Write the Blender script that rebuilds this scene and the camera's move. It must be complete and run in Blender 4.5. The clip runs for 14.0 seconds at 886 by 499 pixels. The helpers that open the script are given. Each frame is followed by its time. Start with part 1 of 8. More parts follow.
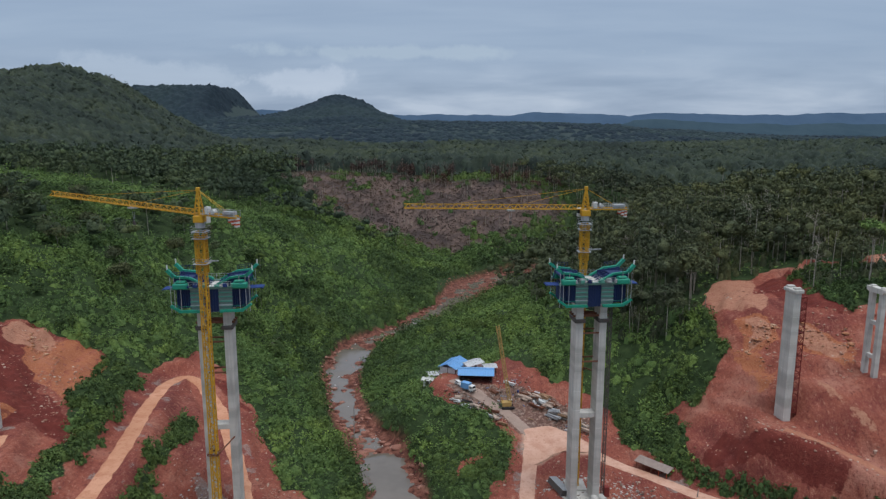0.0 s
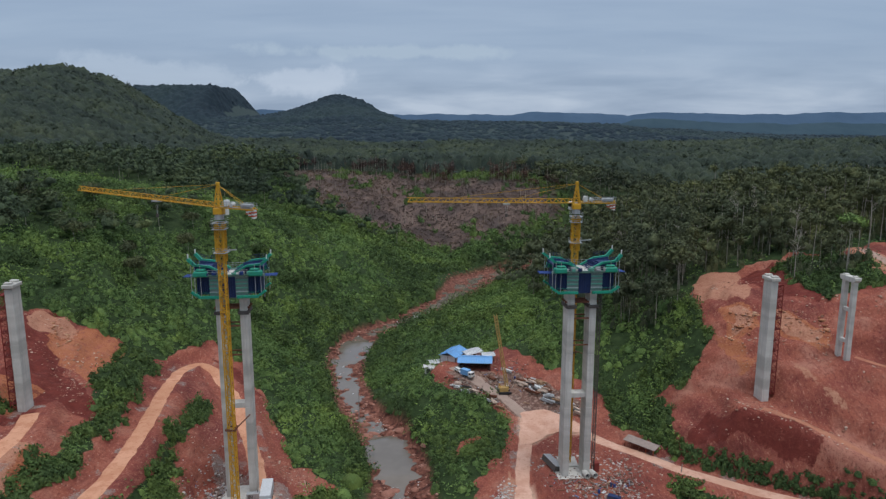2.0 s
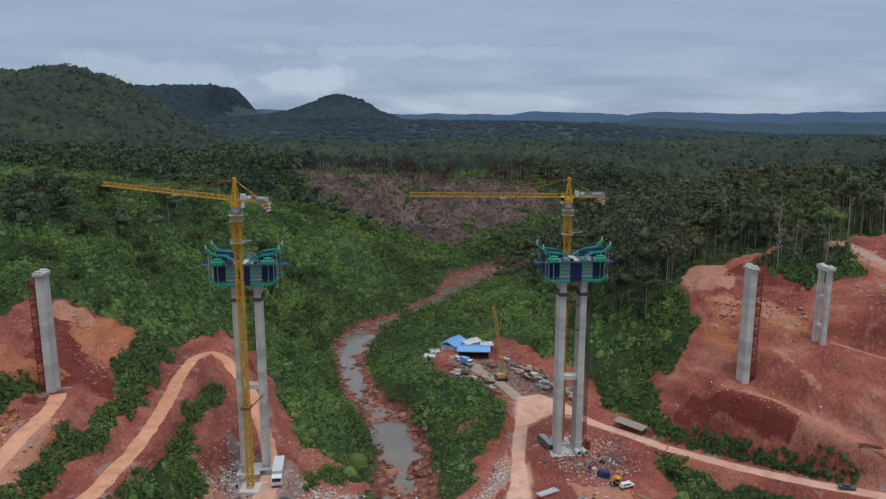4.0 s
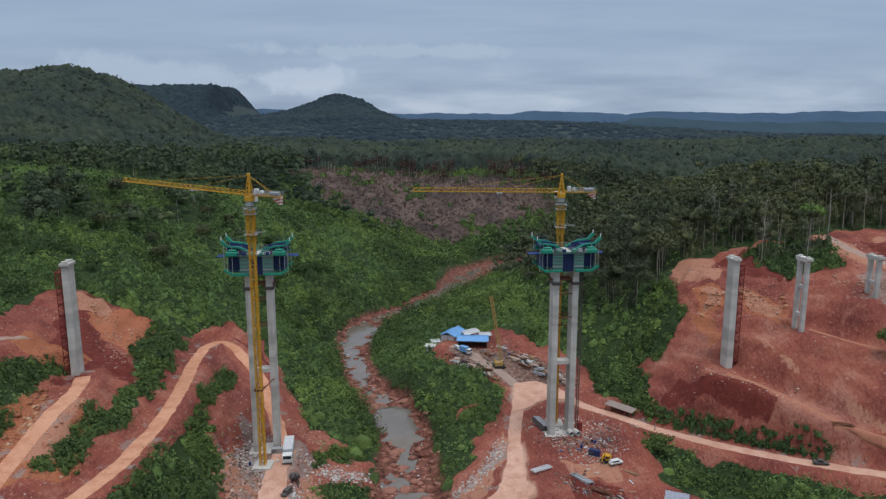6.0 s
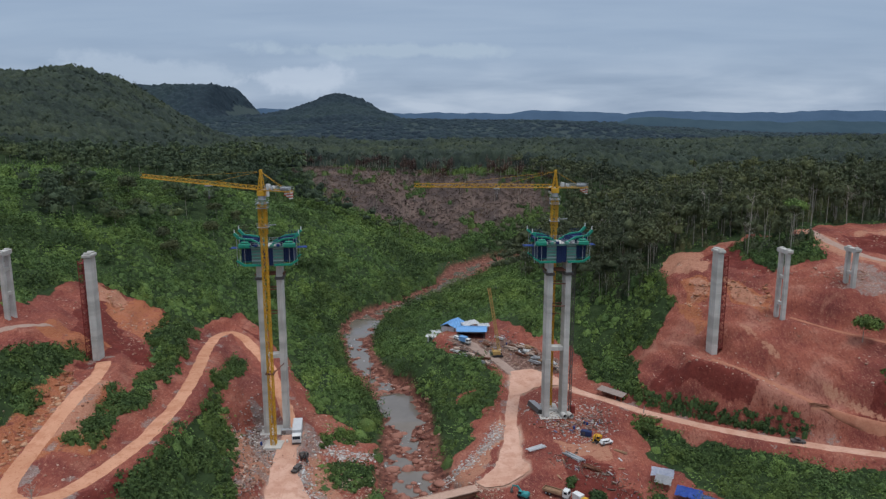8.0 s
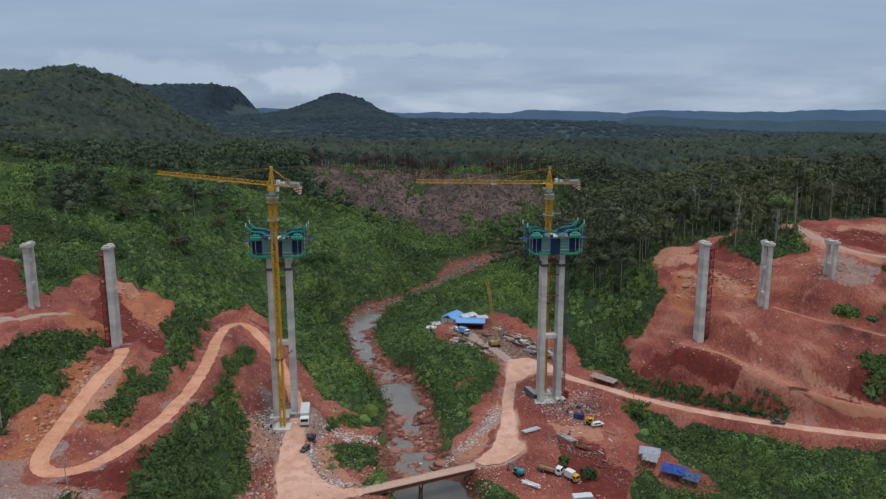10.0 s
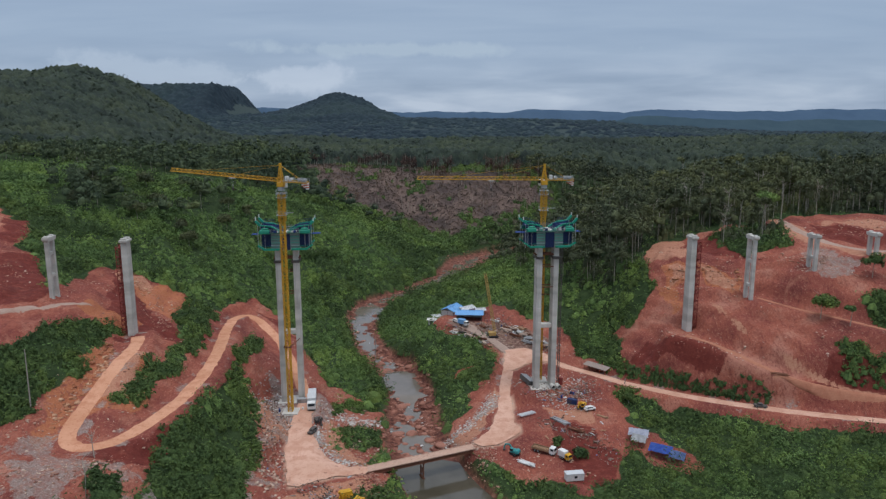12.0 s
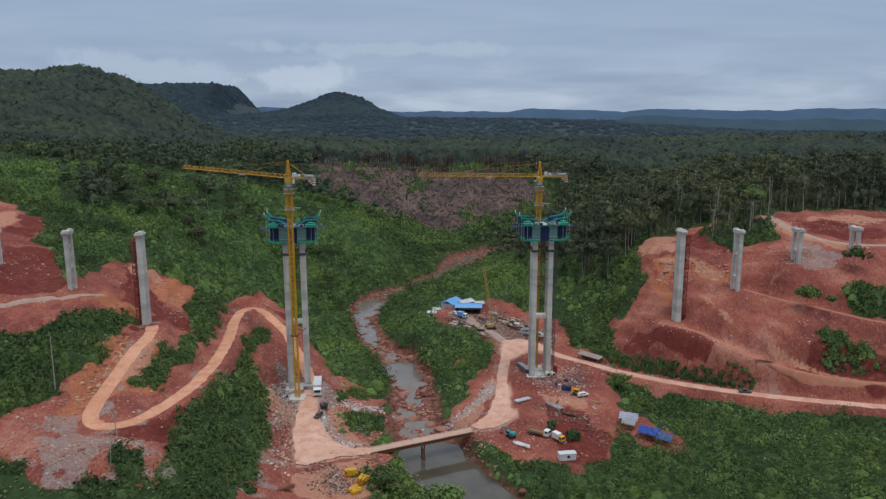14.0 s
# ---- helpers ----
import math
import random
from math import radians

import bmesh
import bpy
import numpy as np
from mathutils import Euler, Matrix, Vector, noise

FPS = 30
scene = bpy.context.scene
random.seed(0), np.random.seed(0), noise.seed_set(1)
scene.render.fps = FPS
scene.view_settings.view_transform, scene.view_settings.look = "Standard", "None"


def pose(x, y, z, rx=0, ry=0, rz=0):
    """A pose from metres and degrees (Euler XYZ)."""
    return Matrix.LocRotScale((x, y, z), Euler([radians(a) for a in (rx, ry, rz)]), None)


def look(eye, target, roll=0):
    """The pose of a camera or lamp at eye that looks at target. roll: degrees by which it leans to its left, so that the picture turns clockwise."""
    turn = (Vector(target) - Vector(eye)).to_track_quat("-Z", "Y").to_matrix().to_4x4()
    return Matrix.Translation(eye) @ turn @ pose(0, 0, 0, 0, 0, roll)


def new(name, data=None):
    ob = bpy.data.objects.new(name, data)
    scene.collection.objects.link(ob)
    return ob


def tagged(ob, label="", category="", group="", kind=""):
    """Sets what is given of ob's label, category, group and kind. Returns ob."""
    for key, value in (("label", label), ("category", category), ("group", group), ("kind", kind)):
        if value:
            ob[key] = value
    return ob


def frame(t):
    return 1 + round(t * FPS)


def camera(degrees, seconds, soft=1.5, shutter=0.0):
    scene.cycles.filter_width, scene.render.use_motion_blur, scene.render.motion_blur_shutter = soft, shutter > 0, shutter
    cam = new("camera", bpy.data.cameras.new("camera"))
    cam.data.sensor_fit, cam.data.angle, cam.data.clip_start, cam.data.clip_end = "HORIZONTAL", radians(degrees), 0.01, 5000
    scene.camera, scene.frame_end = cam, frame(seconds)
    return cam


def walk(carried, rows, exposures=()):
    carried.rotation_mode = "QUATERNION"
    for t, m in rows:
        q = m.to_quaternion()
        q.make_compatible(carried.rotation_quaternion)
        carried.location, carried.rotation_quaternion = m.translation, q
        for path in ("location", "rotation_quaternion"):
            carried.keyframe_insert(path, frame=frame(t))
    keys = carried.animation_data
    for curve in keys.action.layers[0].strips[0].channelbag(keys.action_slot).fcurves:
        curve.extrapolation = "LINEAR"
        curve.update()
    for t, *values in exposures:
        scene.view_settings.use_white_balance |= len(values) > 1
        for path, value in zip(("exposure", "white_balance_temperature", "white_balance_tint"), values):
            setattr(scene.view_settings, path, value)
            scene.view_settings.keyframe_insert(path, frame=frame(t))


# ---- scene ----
cam = camera(65.13, 14.0, 1.35)
PLAN = 1.25  # metres to one unit of the plan below
PATH = [
    (0.0, (0.000, -0.000, 85.000), (0.001, 98.346, 66.890), 0.08),
    (0.5, (-0.052, -2.841, 85.000), (-0.042, 95.503, 66.876), 0.07),
    (1.0, (-0.104, -5.683, 84.999), (-0.084, 92.658, 66.862), 0.06),
    (1.5, (-0.153, -8.525, 84.998), (-0.125, 89.813, 66.847), 0.05),
    (2.0, (-0.202, -11.367, 84.998), (-0.165, 86.970, 66.832), 0.04),
    (2.5, (-0.249, -14.206, 84.997), (-0.203, 84.127, 66.817), 0.04),
    (3.0, (-0.294, -17.043, 84.996), (-0.240, 81.288, 66.801), 0.03),
    (3.5, (-0.339, -19.876, 84.995), (-0.275, 78.452, 66.785), 0.02),
    (4.0, (-0.381, -22.705, 84.994), (-0.309, 75.620, 66.769), 0.01),
    (4.5, (-0.422, -25.529, 84.993), (-0.341, 72.793, 66.753), 0.00),
    (5.0, (-0.462, -28.347, 84.992), (-0.372, 69.973, 66.736), -0.00),
    (5.5, (-0.500, -31.157, 84.991), (-0.402, 67.159, 66.719), -0.01),
    (6.0, (-0.536, -33.960, 84.990), (-0.429, 64.354, 66.701), -0.02),
    (6.5, (-0.571, -36.753, 84.989), (-0.456, 61.557, 66.683), -0.03),
    (7.0, (-0.604, -39.537, 84.987), (-0.480, 58.770, 66.665), -0.03),
    (7.5, (-0.636, -42.311, 84.986), (-0.503, 55.993, 66.647), -0.04),
    (8.0, (-0.665, -45.073, 84.985), (-0.524, 53.228, 66.628), -0.05),
    (8.5, (-0.693, -47.822, 84.984), (-0.543, 50.475, 66.609), -0.05),
    (9.0, (-0.719, -50.559, 84.982), (-0.561, 47.735, 66.590), -0.06),
    (9.5, (-0.744, -53.281, 84.981), (-0.577, 45.009, 66.570), -0.06),
    (10.0, (-0.766, -55.988, 84.979), (-0.591, 42.299, 66.551), -0.07),
    (10.5, (-0.787, -58.680, 84.978), (-0.603, 39.604, 66.531), -0.07),
    (11.0, (-0.805, -61.354, 84.977), (-0.614, 36.926, 66.510), -0.08),
    (11.5, (-0.822, -64.011, 84.975), (-0.622, 34.265, 66.490), -0.08),
    (12.0, (-0.837, -66.650, 84.974), (-0.628, 31.623, 66.469), -0.09),
    (12.5, (-0.850, -69.269, 84.972), (-0.633, 29.000, 66.448), -0.09),
    (13.0, (-0.861, -71.867, 84.971), (-0.636, 26.398, 66.426), -0.10),
    (13.5, (-0.870, -74.445, 84.969), (-0.636, 23.817, 66.405), -0.10),
    (14.0, (-0.876, -77.000, 84.968), (-0.635, 21.257, 66.383), -0.11),
]
walk(cam, [(t, look(PLAN * Vector(eye), PLAN * Vector(target), roll)) for t, eye, target, roll in PATH], [(0, 0.0, 5980, 10), (14, 0.0, 5980, 10)])

# ---- daylight: a high overcast sky ----
SUN_HEIGHT, SUN_TURN = radians(76), radians(150)
world = bpy.data.worlds.new("overcast_sky")
scene.world = world
world.use_nodes = True
wn, wl = world.node_tree.nodes, world.node_tree.links
wn.clear()


def wnode(kind, **values):
    n = wn.new(kind)
    for key, value in values.items():
        n.inputs[key].default_value = value
    return n


def wmath(op, a, b=None, clamp=False):
    n = wn.new("ShaderNodeMath")
    n.operation, n.use_clamp = op, clamp
    for k, v in enumerate((a, b)):
        if v is None:
            continue
        if isinstance(v, (int, float)):
            n.inputs[k].default_value = v
        else:
            wl.new(v, n.inputs[k])
    return n.outputs[0]


def wramp(fac, stops):
    n = wn.new("ShaderNodeValToRGB")
    while len(n.color_ramp.elements) < len(stops):
        n.color_ramp.elements.new(0.5)
    for e, (p, col) in zip(n.color_ramp.elements, stops):
        e.position, e.color = p, (*col, 1)
    wl.new(fac, n.inputs[0])
    return n.outputs[0]


def wmix(fac, a, b):
    n = wn.new("ShaderNodeMix")
    n.data_type = "RGBA"
    for k, v in ((0, fac), (6, a), (7, b)):
        if isinstance(v, (int, float)):
            n.inputs[k].default_value = v
        elif isinstance(v, tuple):
            n.inputs[k].default_value = (*v, 1)
        else:
            wl.new(v, n.inputs[k])
    return n.outputs[2]


sky = wn.new("ShaderNodeTexSky")
sky.sky_type, sky.sun_disc = "NISHITA", False
sky.sun_elevation, sky.sun_rotation = SUN_HEIGHT, SUN_TURN
coord = wn.new("ShaderNodeTexCoord")
split = wn.new("ShaderNodeSeparateXYZ")
wl.new(coord.outputs["Generated"], split.inputs[0])
up = wmath("MAXIMUM", split.outputs[2], 0.0)
flat = wmath("ADD", up, 0.10)
plan = wn.new("ShaderNodeCombineXYZ")
wl.new(wmath("DIVIDE", split.outputs[0], flat), plan.inputs[0])
wl.new(wmath("DIVIDE", split.outputs[1], flat), plan.inputs[1])
drawn = wn.new("ShaderNodeMapping")
drawn.inputs["Scale"].default_value = (0.42, 1.0, 1.0)
drawn.inputs["Rotation"].default_value = (0, 0, 0.12)
wl.new(plan.outputs[0], drawn.inputs[0])
layers = wnode("ShaderNodeTexNoise", Scale=0.9, Detail=5.0, Roughness=0.5, Distortion=0.3)
wl.new(drawn.outputs[0], layers.inputs["Vector"])
wisps = wnode("ShaderNodeTexNoise", Scale=2.6, Detail=5.0, Roughness=0.55, Distortion=0.5)
wl.new(drawn.outputs[0], wisps.inputs["Vector"])
# heaps of cloud low over the horizon
squeeze = wn.new("ShaderNodeMapping")
squeeze.inputs["Scale"].default_value = (3.4, 3.4, 19.0)
wl.new(coord.outputs["Generated"], squeeze.inputs[0])
heaps = wnode("ShaderNodeTexNoise", Scale=1.5, Detail=7.0, Roughness=0.5, Distortion=0.25)
wl.new(squeeze.outputs[0], heaps.inputs["Vector"])
veil = wramp(layers.outputs["Fac"], [(0.28, (0.292, 0.368, 0.474)), (0.50, (0.330, 0.409, 0.512)), (0.70, (0.385, 0.462, 0.555))])
wisp = wramp(wisps.outputs["Fac"], [(0.36, (0.30, 0.375, 0.48)), (0.70, (0.42, 0.49, 0.575))])
upper = wmix(0.25, veil, wisp)
low = wramp(heaps.outputs["Fac"], [(0.34, (0.29, 0.355, 0.45)), (0.50, (0.385, 0.45, 0.54)), (0.66, (0.52, 0.575, 0.645))])
band = wramp(up, [(0.0, (1, 1, 1)), (0.035, (0.85, 0.85, 0.85)), (0.105, (0, 0, 0))])
clouds = wmix(band, upper, low)


def heap(bearing, height, wide, tall, whiteness):
    """A pale heap of cloud with a lumpy rim, low over the hills."""
    m = wn.new("ShaderNodeVectorMath")
    m.operation = "SUBTRACT"
    wl.new(coord.outputs["Generated"], m.inputs[0])
    m.inputs[1].default_value = (bearing, 0.97, height)
    k = wn.new("ShaderNodeMapping")
    k.inputs["Scale"].default_value = (1 / wide, 0.0, 1 / tall)
    wl.new(m.outputs[0], k.inputs[0])
    far_off = wn.new("ShaderNodeVectorMath")
    far_off.operation = "LENGTH"
    wl.new(k.outputs[0], far_off.inputs[0])
    rag = wmath("MULTIPLY", wmath("SUBTRACT", lumps.outputs["Fac"], 0.5), 4.5)
    return wmath("MULTIPLY", wramp(wmath("ADD", far_off.outputs["Value"], rag), [(0.45, (1, 1, 1)), (1.0, (0, 0, 0))]), whiteness)


lumps = wnode("ShaderNodeTexNoise", Scale=11.0, Detail=8.0, Roughness=0.62, Distortion=0.2)
wl.new(coord.outputs["Generated"], lumps.inputs["Vector"])
clouds = wmix(heap(-0.06, 0.094, 0.22, 0.010, 0.55), clouds, (0.47, 0.545, 0.60))
clouds = wmix(heap(-0.205, 0.056, 0.065, 0.020, 0.6), clouds, (0.56, 0.61, 0.68))
clouds = wmix(heap(-0.36, 0.060, 0.13, 0.022, 0.45), clouds, (0.52, 0.58, 0.65))
# brighter overhead, where the sun stands behind the cloud
bright = wramp(up, [(0.0, (0, 0, 0)), (0.22, (0.04, 0.04, 0.04)), (0.9, (1, 1, 1))])
clouds = wmix(bright, clouds, (0.95, 0.98, 1.02))
faint = wn.new("ShaderNodeVectorMath")
faint.operation = "SCALE"
faint.inputs["Scale"].default_value = 0.08
wl.new(sky.outputs[0], faint.inputs[0])
whole = wmix(0.92, faint.outputs[0], clouds)
ground_glow = wramp(wmath("ADD", split.outputs[2], 0.5), [(0.47, (0.02, 0.025, 0.02)), (0.5, (1, 1, 1))])
shade = wn.new("ShaderNodeMix")
shade.data_type, shade.blend_type = "RGBA", "MULTIPLY"
shade.inputs[0].default_value = 1
wl.new(whole, shade.inputs[6])
wl.new(ground_glow, shade.inputs[7])
back = wnode("ShaderNodeBackground", Strength=1.0)
wl.new(shade.outputs[2], back.inputs[0])
wl.new(back.outputs[0], wn.new("ShaderNodeOutputWorld").inputs[0])

sun = new("sun", bpy.data.lights.new("sun", "SUN"))
sun.data.energy, sun.data.angle, sun.data.color = 1.45, radians(14), (1.0, 0.95, 0.88)
sun.matrix_world = look((25 * math.sin(SUN_TURN), 25 * math.cos(SUN_TURN), 100), (0, 0, 0))

# ---- materials ----
class Nodes:
    """Shorthand for building a node material."""

    def __init__(self, name):
        self.m = bpy.data.materials.new(name)
        self.m.use_nodes = True
        self.n, self.l = self.m.node_tree.nodes, self.m.node_tree.links
        self.out = self.n["Principled BSDF"]
        self.geo = self.n.new("ShaderNodeNewGeometry")

    def put(self, socket, value):
        if isinstance(value, tuple):
            socket.default_value = (*value, 1) if len(value) == 3 and socket.type == "RGBA" else value
        elif isinstance(value, (int, float)):
            socket.default_value = value
        else:
            self.l.new(value, socket)

    def noise(self, scale, detail=4.0, rough=0.6, stretch=None, twist=0.0):
        t = self.n.new("ShaderNodeTexNoise")
        t.inputs["Scale"].default_value, t.inputs["Detail"].default_value = scale, detail
        t.inputs["Roughness"].default_value, t.inputs["Distortion"].default_value = rough, twist
        at = self.geo.outputs["Position"]
        if stretch:
            m = self.n.new("ShaderNodeMapping")
            m.inputs["Scale"].default_value = stretch
            self.l.new(at, m.inputs[0])
            at = m.outputs[0]
        self.l.new(at, t.inputs["Vector"])
        return t.outputs["Fac"]

    def ramp(self, fac, *stops):
        r = self.n.new("ShaderNodeValToRGB")
        while len(r.color_ramp.elements) < len(stops):
            r.color_ramp.elements.new(0.5)
        for e, (p, col) in zip(r.color_ramp.elements, stops):
            e.position, e.color = p, (*col, 1) if isinstance(col, tuple) else (col, col, col, 1)
        self.l.new(fac, r.inputs[0])
        return r.outputs[0]

    def mix(self, fac, a, b, blend="MIX"):
        x = self.n.new("ShaderNodeMix")
        x.data_type, x.blend_type = "RGBA", blend
        self.put(x.inputs[0], fac), self.put(x.inputs[6], a), self.put(x.inputs[7], b)
        return x.outputs[2]

    def math(self, op, a, b):
        x = self.n.new("ShaderNodeMath")
        x.operation, x.use_clamp = op, True
        self.put(x.inputs[0], a), self.put(x.inputs[1], b)
        return x.outputs[0]

    def layer(self, name):
        a = self.n.new("ShaderNodeAttribute")
        a.attribute_name = name
        return a.outputs["Fac"]

    def done(self, colour, rough=0.8, metal=0.0, bump=None, depth=0.05, gloss=0.3):
        self.put(self.out.inputs["Base Color"], colour)
        self.put(self.out.inputs["Roughness"], rough)
        self.put(self.out.inputs["Metallic"], metal)
        self.put(self.out.inputs["Specular IOR Level"], gloss)
        if bump is not None:
            b = self.n.new("ShaderNodeBump")
            b.inputs["Distance"].default_value = depth
            self.l.new(bump, b.inputs["Height"])
            self.l.new(b.outputs[0], self.out.inputs["Normal"])
        return self.m


def worn(name, base, stain, rough=0.7, metal=0.0, size=1.2, grain=9.0, amount=0.6, streak=True, depth=0.02):
    """A surface of one colour with stains, running streaks and grain."""
    k = Nodes(name)
    big = k.noise(size, 5, 0.65, (1, 1, 0.35) if streak else None)
    fine = k.noise(grain, 3, 0.7)
    col = k.mix(k.ramp(big, (0.38, 0.0), (0.72, amount)), base, stain)
    col = k.mix(0.35, col, k.ramp(fine, (0.3, tuple(0.6 * c for c in base)), (0.7, tuple(min(1, 1.25 * c) for c in base))))
    return k.done(col, k.ramp(big, (0.2, rough * 0.85), (0.8, min(1, rough * 1.15))), metal, fine, depth)


def leaves(name, dark, mid, light, dry, size=14.0, grain=2.4, plant=0.3, vary=0.6):
    """Foliage: every clump its own tone, fine leaf grain, and broad patches over the slope."""
    k = Nodes(name)
    each = k.ramp(k.geo.outputs["Random Per Island"], (0.0, dark), (0.55, mid), (1.0, light))
    fine = k.noise(grain, 4, 0.75)
    each = k.mix(1.0, each, k.ramp(fine, (0.30, 1 - 0.5 * vary), (0.50, 1.0), (0.72, 1 + 0.5 * vary)), "MULTIPLY")
    cell = k.n.new("ShaderNodeTexVoronoi")
    cell.inputs["Scale"].default_value = plant
    k.l.new(k.geo.outputs["Position"], cell.inputs["Vector"])
    tone = k.n.new("ShaderNodeSeparateColor")
    k.l.new(cell.outputs["Color"], tone.inputs[0])
    each = k.mix(vary, each, k.mix(1.0, each, k.ramp(tone.outputs[0], (0.0, (0.66, 0.68, 0.72)), (0.35, (0.90, 0.92, 0.90)), (0.7, (1.14, 1.10, 0.98)), (1.0, (1.40, 1.30, 1.08))), "MULTIPLY"))
    patch = k.noise(1.0 / size, 4, 0.6)
    col = k.mix(k.ramp(patch, (0.42, 0.0), (0.72, 0.8)), each, k.mix(0.5, each, light))
    col = k.mix(k.ramp(k.noise(0.10, 4, 0.65), (0.50, 0.0), (0.74, 0.75)), col, k.mix(0.55, each, dark))
    col = k.mix(k.ramp(k.noise(0.30, 3, 0.6), (0.48, 0.0), (0.70, 0.6)), col, k.mix(1.0, each, (1.25, 1.12, 0.95), "MULTIPLY"))
    col = k.mix(k.ramp(k.noise(0.05, 3, 0.7, None, 1.0), (0.58, 0.0), (0.78, 0.55)), col, k.mix(0.5, each, dry))
    col = k.mix(1.0, col, k.ramp(k.noise(0.3 / size, 4, 0.65, None, 0.6), (0.34, (0.62, 0.66, 0.72)), (0.48, (0.95, 0.97, 0.95)), (0.62, (1.32, 1.24, 0.98))), "MULTIPLY")
    return k.done(col, 0.75, 0, fine, min(1.0, 0.9 / grain), 0.15)


def ground_material():
    k = Nodes("valley_ground")
    broad, mid, fine = k.noise(0.045, 5, 0.6), k.noise(0.35, 6, 0.65), k.noise(2.6, 5, 0.7)
    soil = k.ramp(broad, (0.36, (0.135, 0.032, 0.024)), (0.46, (0.225, 0.056, 0.036)), (0.55, (0.31, 0.088, 0.050)), (0.66, (0.40, 0.165, 0.105)))
    soil = k.mix(k.ramp(mid, (0.35, 0.0), (0.75, 0.6)), soil, (0.235, 0.058, 0.040))
    soil = k.mix(k.ramp(k.noise(0.10, 6, 0.7, None, 1.2), (0.57, 0.0), (0.66, 0.4)), soil, (0.40, 0.165, 0.100))
    soil = k.mix(k.ramp(k.noise(0.22, 6, 0.75, None, 0.8), (0.58, 0.0), (0.68, 0.35)), soil, (0.150, 0.036, 0.028))
    soil = k.mix(k.ramp(k.noise(1.1, 5, 0.75), (0.62, 0.0), (0.68, 0.45)), soil, (0.47, 0.25, 0.17))
    soil = k.mix(k.ramp(fine, (0.52, 0.0), (0.64, 0.35)), soil, (0.34, 0.12, 0.08))
    speck = k.noise(0.8, 8, 0.8, None, 0.4)
    soil = k.mix(k.ramp(speck, (0.56, 0.0), (0.62, 0.35)), soil, (0.40, 0.145, 0.090))
    soil = k.mix(k.ramp(speck, (0.38, 0.45), (0.45, 0.0)), soil, (0.150, 0.032, 0.024))
    gully = k.noise(0.55, 5, 0.65, (1, 0.16, 0.16), 0.6)
    soil = k.mix(k.ramp(gully, (0.54, 0.0), (0.66, 0.5)), soil, (0.15, 0.036, 0.026))
    scuff = k.noise(1.7, 8, 0.8, (1, 0.45, 0.45), 0.5)
    soil = k.mix(k.ramp(scuff, (0.40, 0.75), (0.455, 0.0)), soil, (0.115, 0.030, 0.023))
    soil = k.mix(k.ramp(scuff, (0.56, 0.0), (0.62, 0.7)), soil, (0.46, 0.21, 0.13))
    green = k.ramp(mid, (0.30, (0.020, 0.034, 0.013)), (0.55, (0.034, 0.056, 0.019)), (0.75, (0.060, 0.082, 0.030)))
    ash = k.mix(k.ramp(k.noise(0.03, 5, 0.65, None, 0.8), (0.40, 0.0), (0.58, 0.9)), k.ramp(mid, (0.30, (0.035, 0.026, 0.026)), (0.70, (0.095, 0.070, 0.062))), k.ramp(mid, (0.30, (0.095, 0.062, 0.054)), (0.70, (0.185, 0.132, 0.104))))
    k.out.inputs["Sheen Weight"].default_value = 0.0
    grey = k.ramp(fine, (0.32, (0.13, 0.098, 0.085)), (0.55, (0.29, 0.235, 0.205)), (0.72, (0.52, 0.46, 0.42)))
    rock = k.ramp(mid, (0.36, (0.060, 0.024, 0.019)), (0.52, (0.165, 0.066, 0.046)), (0.68, (0.30, 0.135, 0.095)))
    pale = k.ramp(mid, (0.3, (0.45, 0.27, 0.185)), (0.7, (0.59, 0.395, 0.295)))
    sharp = k.noise(0.42, 7, 0.72, None, 0.7)
    edge = k.noise(0.8, 7, 0.75, None, 0.3)

    def crisp(name, rag=0.9):
        x = k.n.new("ShaderNodeMath")
        x.operation = "MULTIPLY_ADD"
        k.put(x.inputs[0], edge), k.put(x.inputs[1], rag), k.put(x.inputs[2], k.layer(name))
        return k.ramp(x.outputs[0], (0.5 * rag + 0.42, 0.0), (0.5 * rag + 0.56, 1.0))

    soil = k.mix(1.0, soil, (0.98, 1.09, 1.20), "MULTIPLY")
    col = k.mix(crisp("soil", 0.6), green, soil)
    col = k.mix(k.layer("burnt"), col, ash)
    col = k.mix(k.math("MULTIPLY", crisp("red"), k.ramp(sharp, (0.34, 0.45), (0.48, 0.95))), col, k.ramp(mid, (0.3, (0.090, 0.017, 0.014)), (0.7, (0.165, 0.036, 0.026))))
    col = k.mix(k.math("MULTIPLY", crisp("orange"), k.ramp(sharp, (0.40, 0.15), (0.50, 0.9))), col, k.ramp(fine, (0.35, (0.29, 0.090, 0.040)), (0.6, (0.42, 0.165, 0.080)), (0.75, (0.54, 0.31, 0.19))))
    col = k.mix(k.math("MULTIPLY", crisp("worn"), k.ramp(sharp, (0.36, 0.2), (0.47, 0.95))), col, k.ramp(fine, (0.3, (0.31, 0.128, 0.078)), (0.7, (0.49, 0.260, 0.170))))
    col = k.mix(k.layer("pale"), col, pale)
    col = k.mix(k.math("MULTIPLY", crisp("gravel", 1.1), k.ramp(sharp, (0.38, 0.25), (0.56, 0.85))), col, grey)
    col = k.mix(k.layer("bed"), col, rock)
    col = k.mix(k.math("MULTIPLY", crisp("mortar", 1.3), 0.9), col, k.ramp(fine, (0.34, (0.24, 0.205, 0.185)), (0.52, (0.45, 0.41, 0.375)), (0.68, (0.66, 0.62, 0.58))))
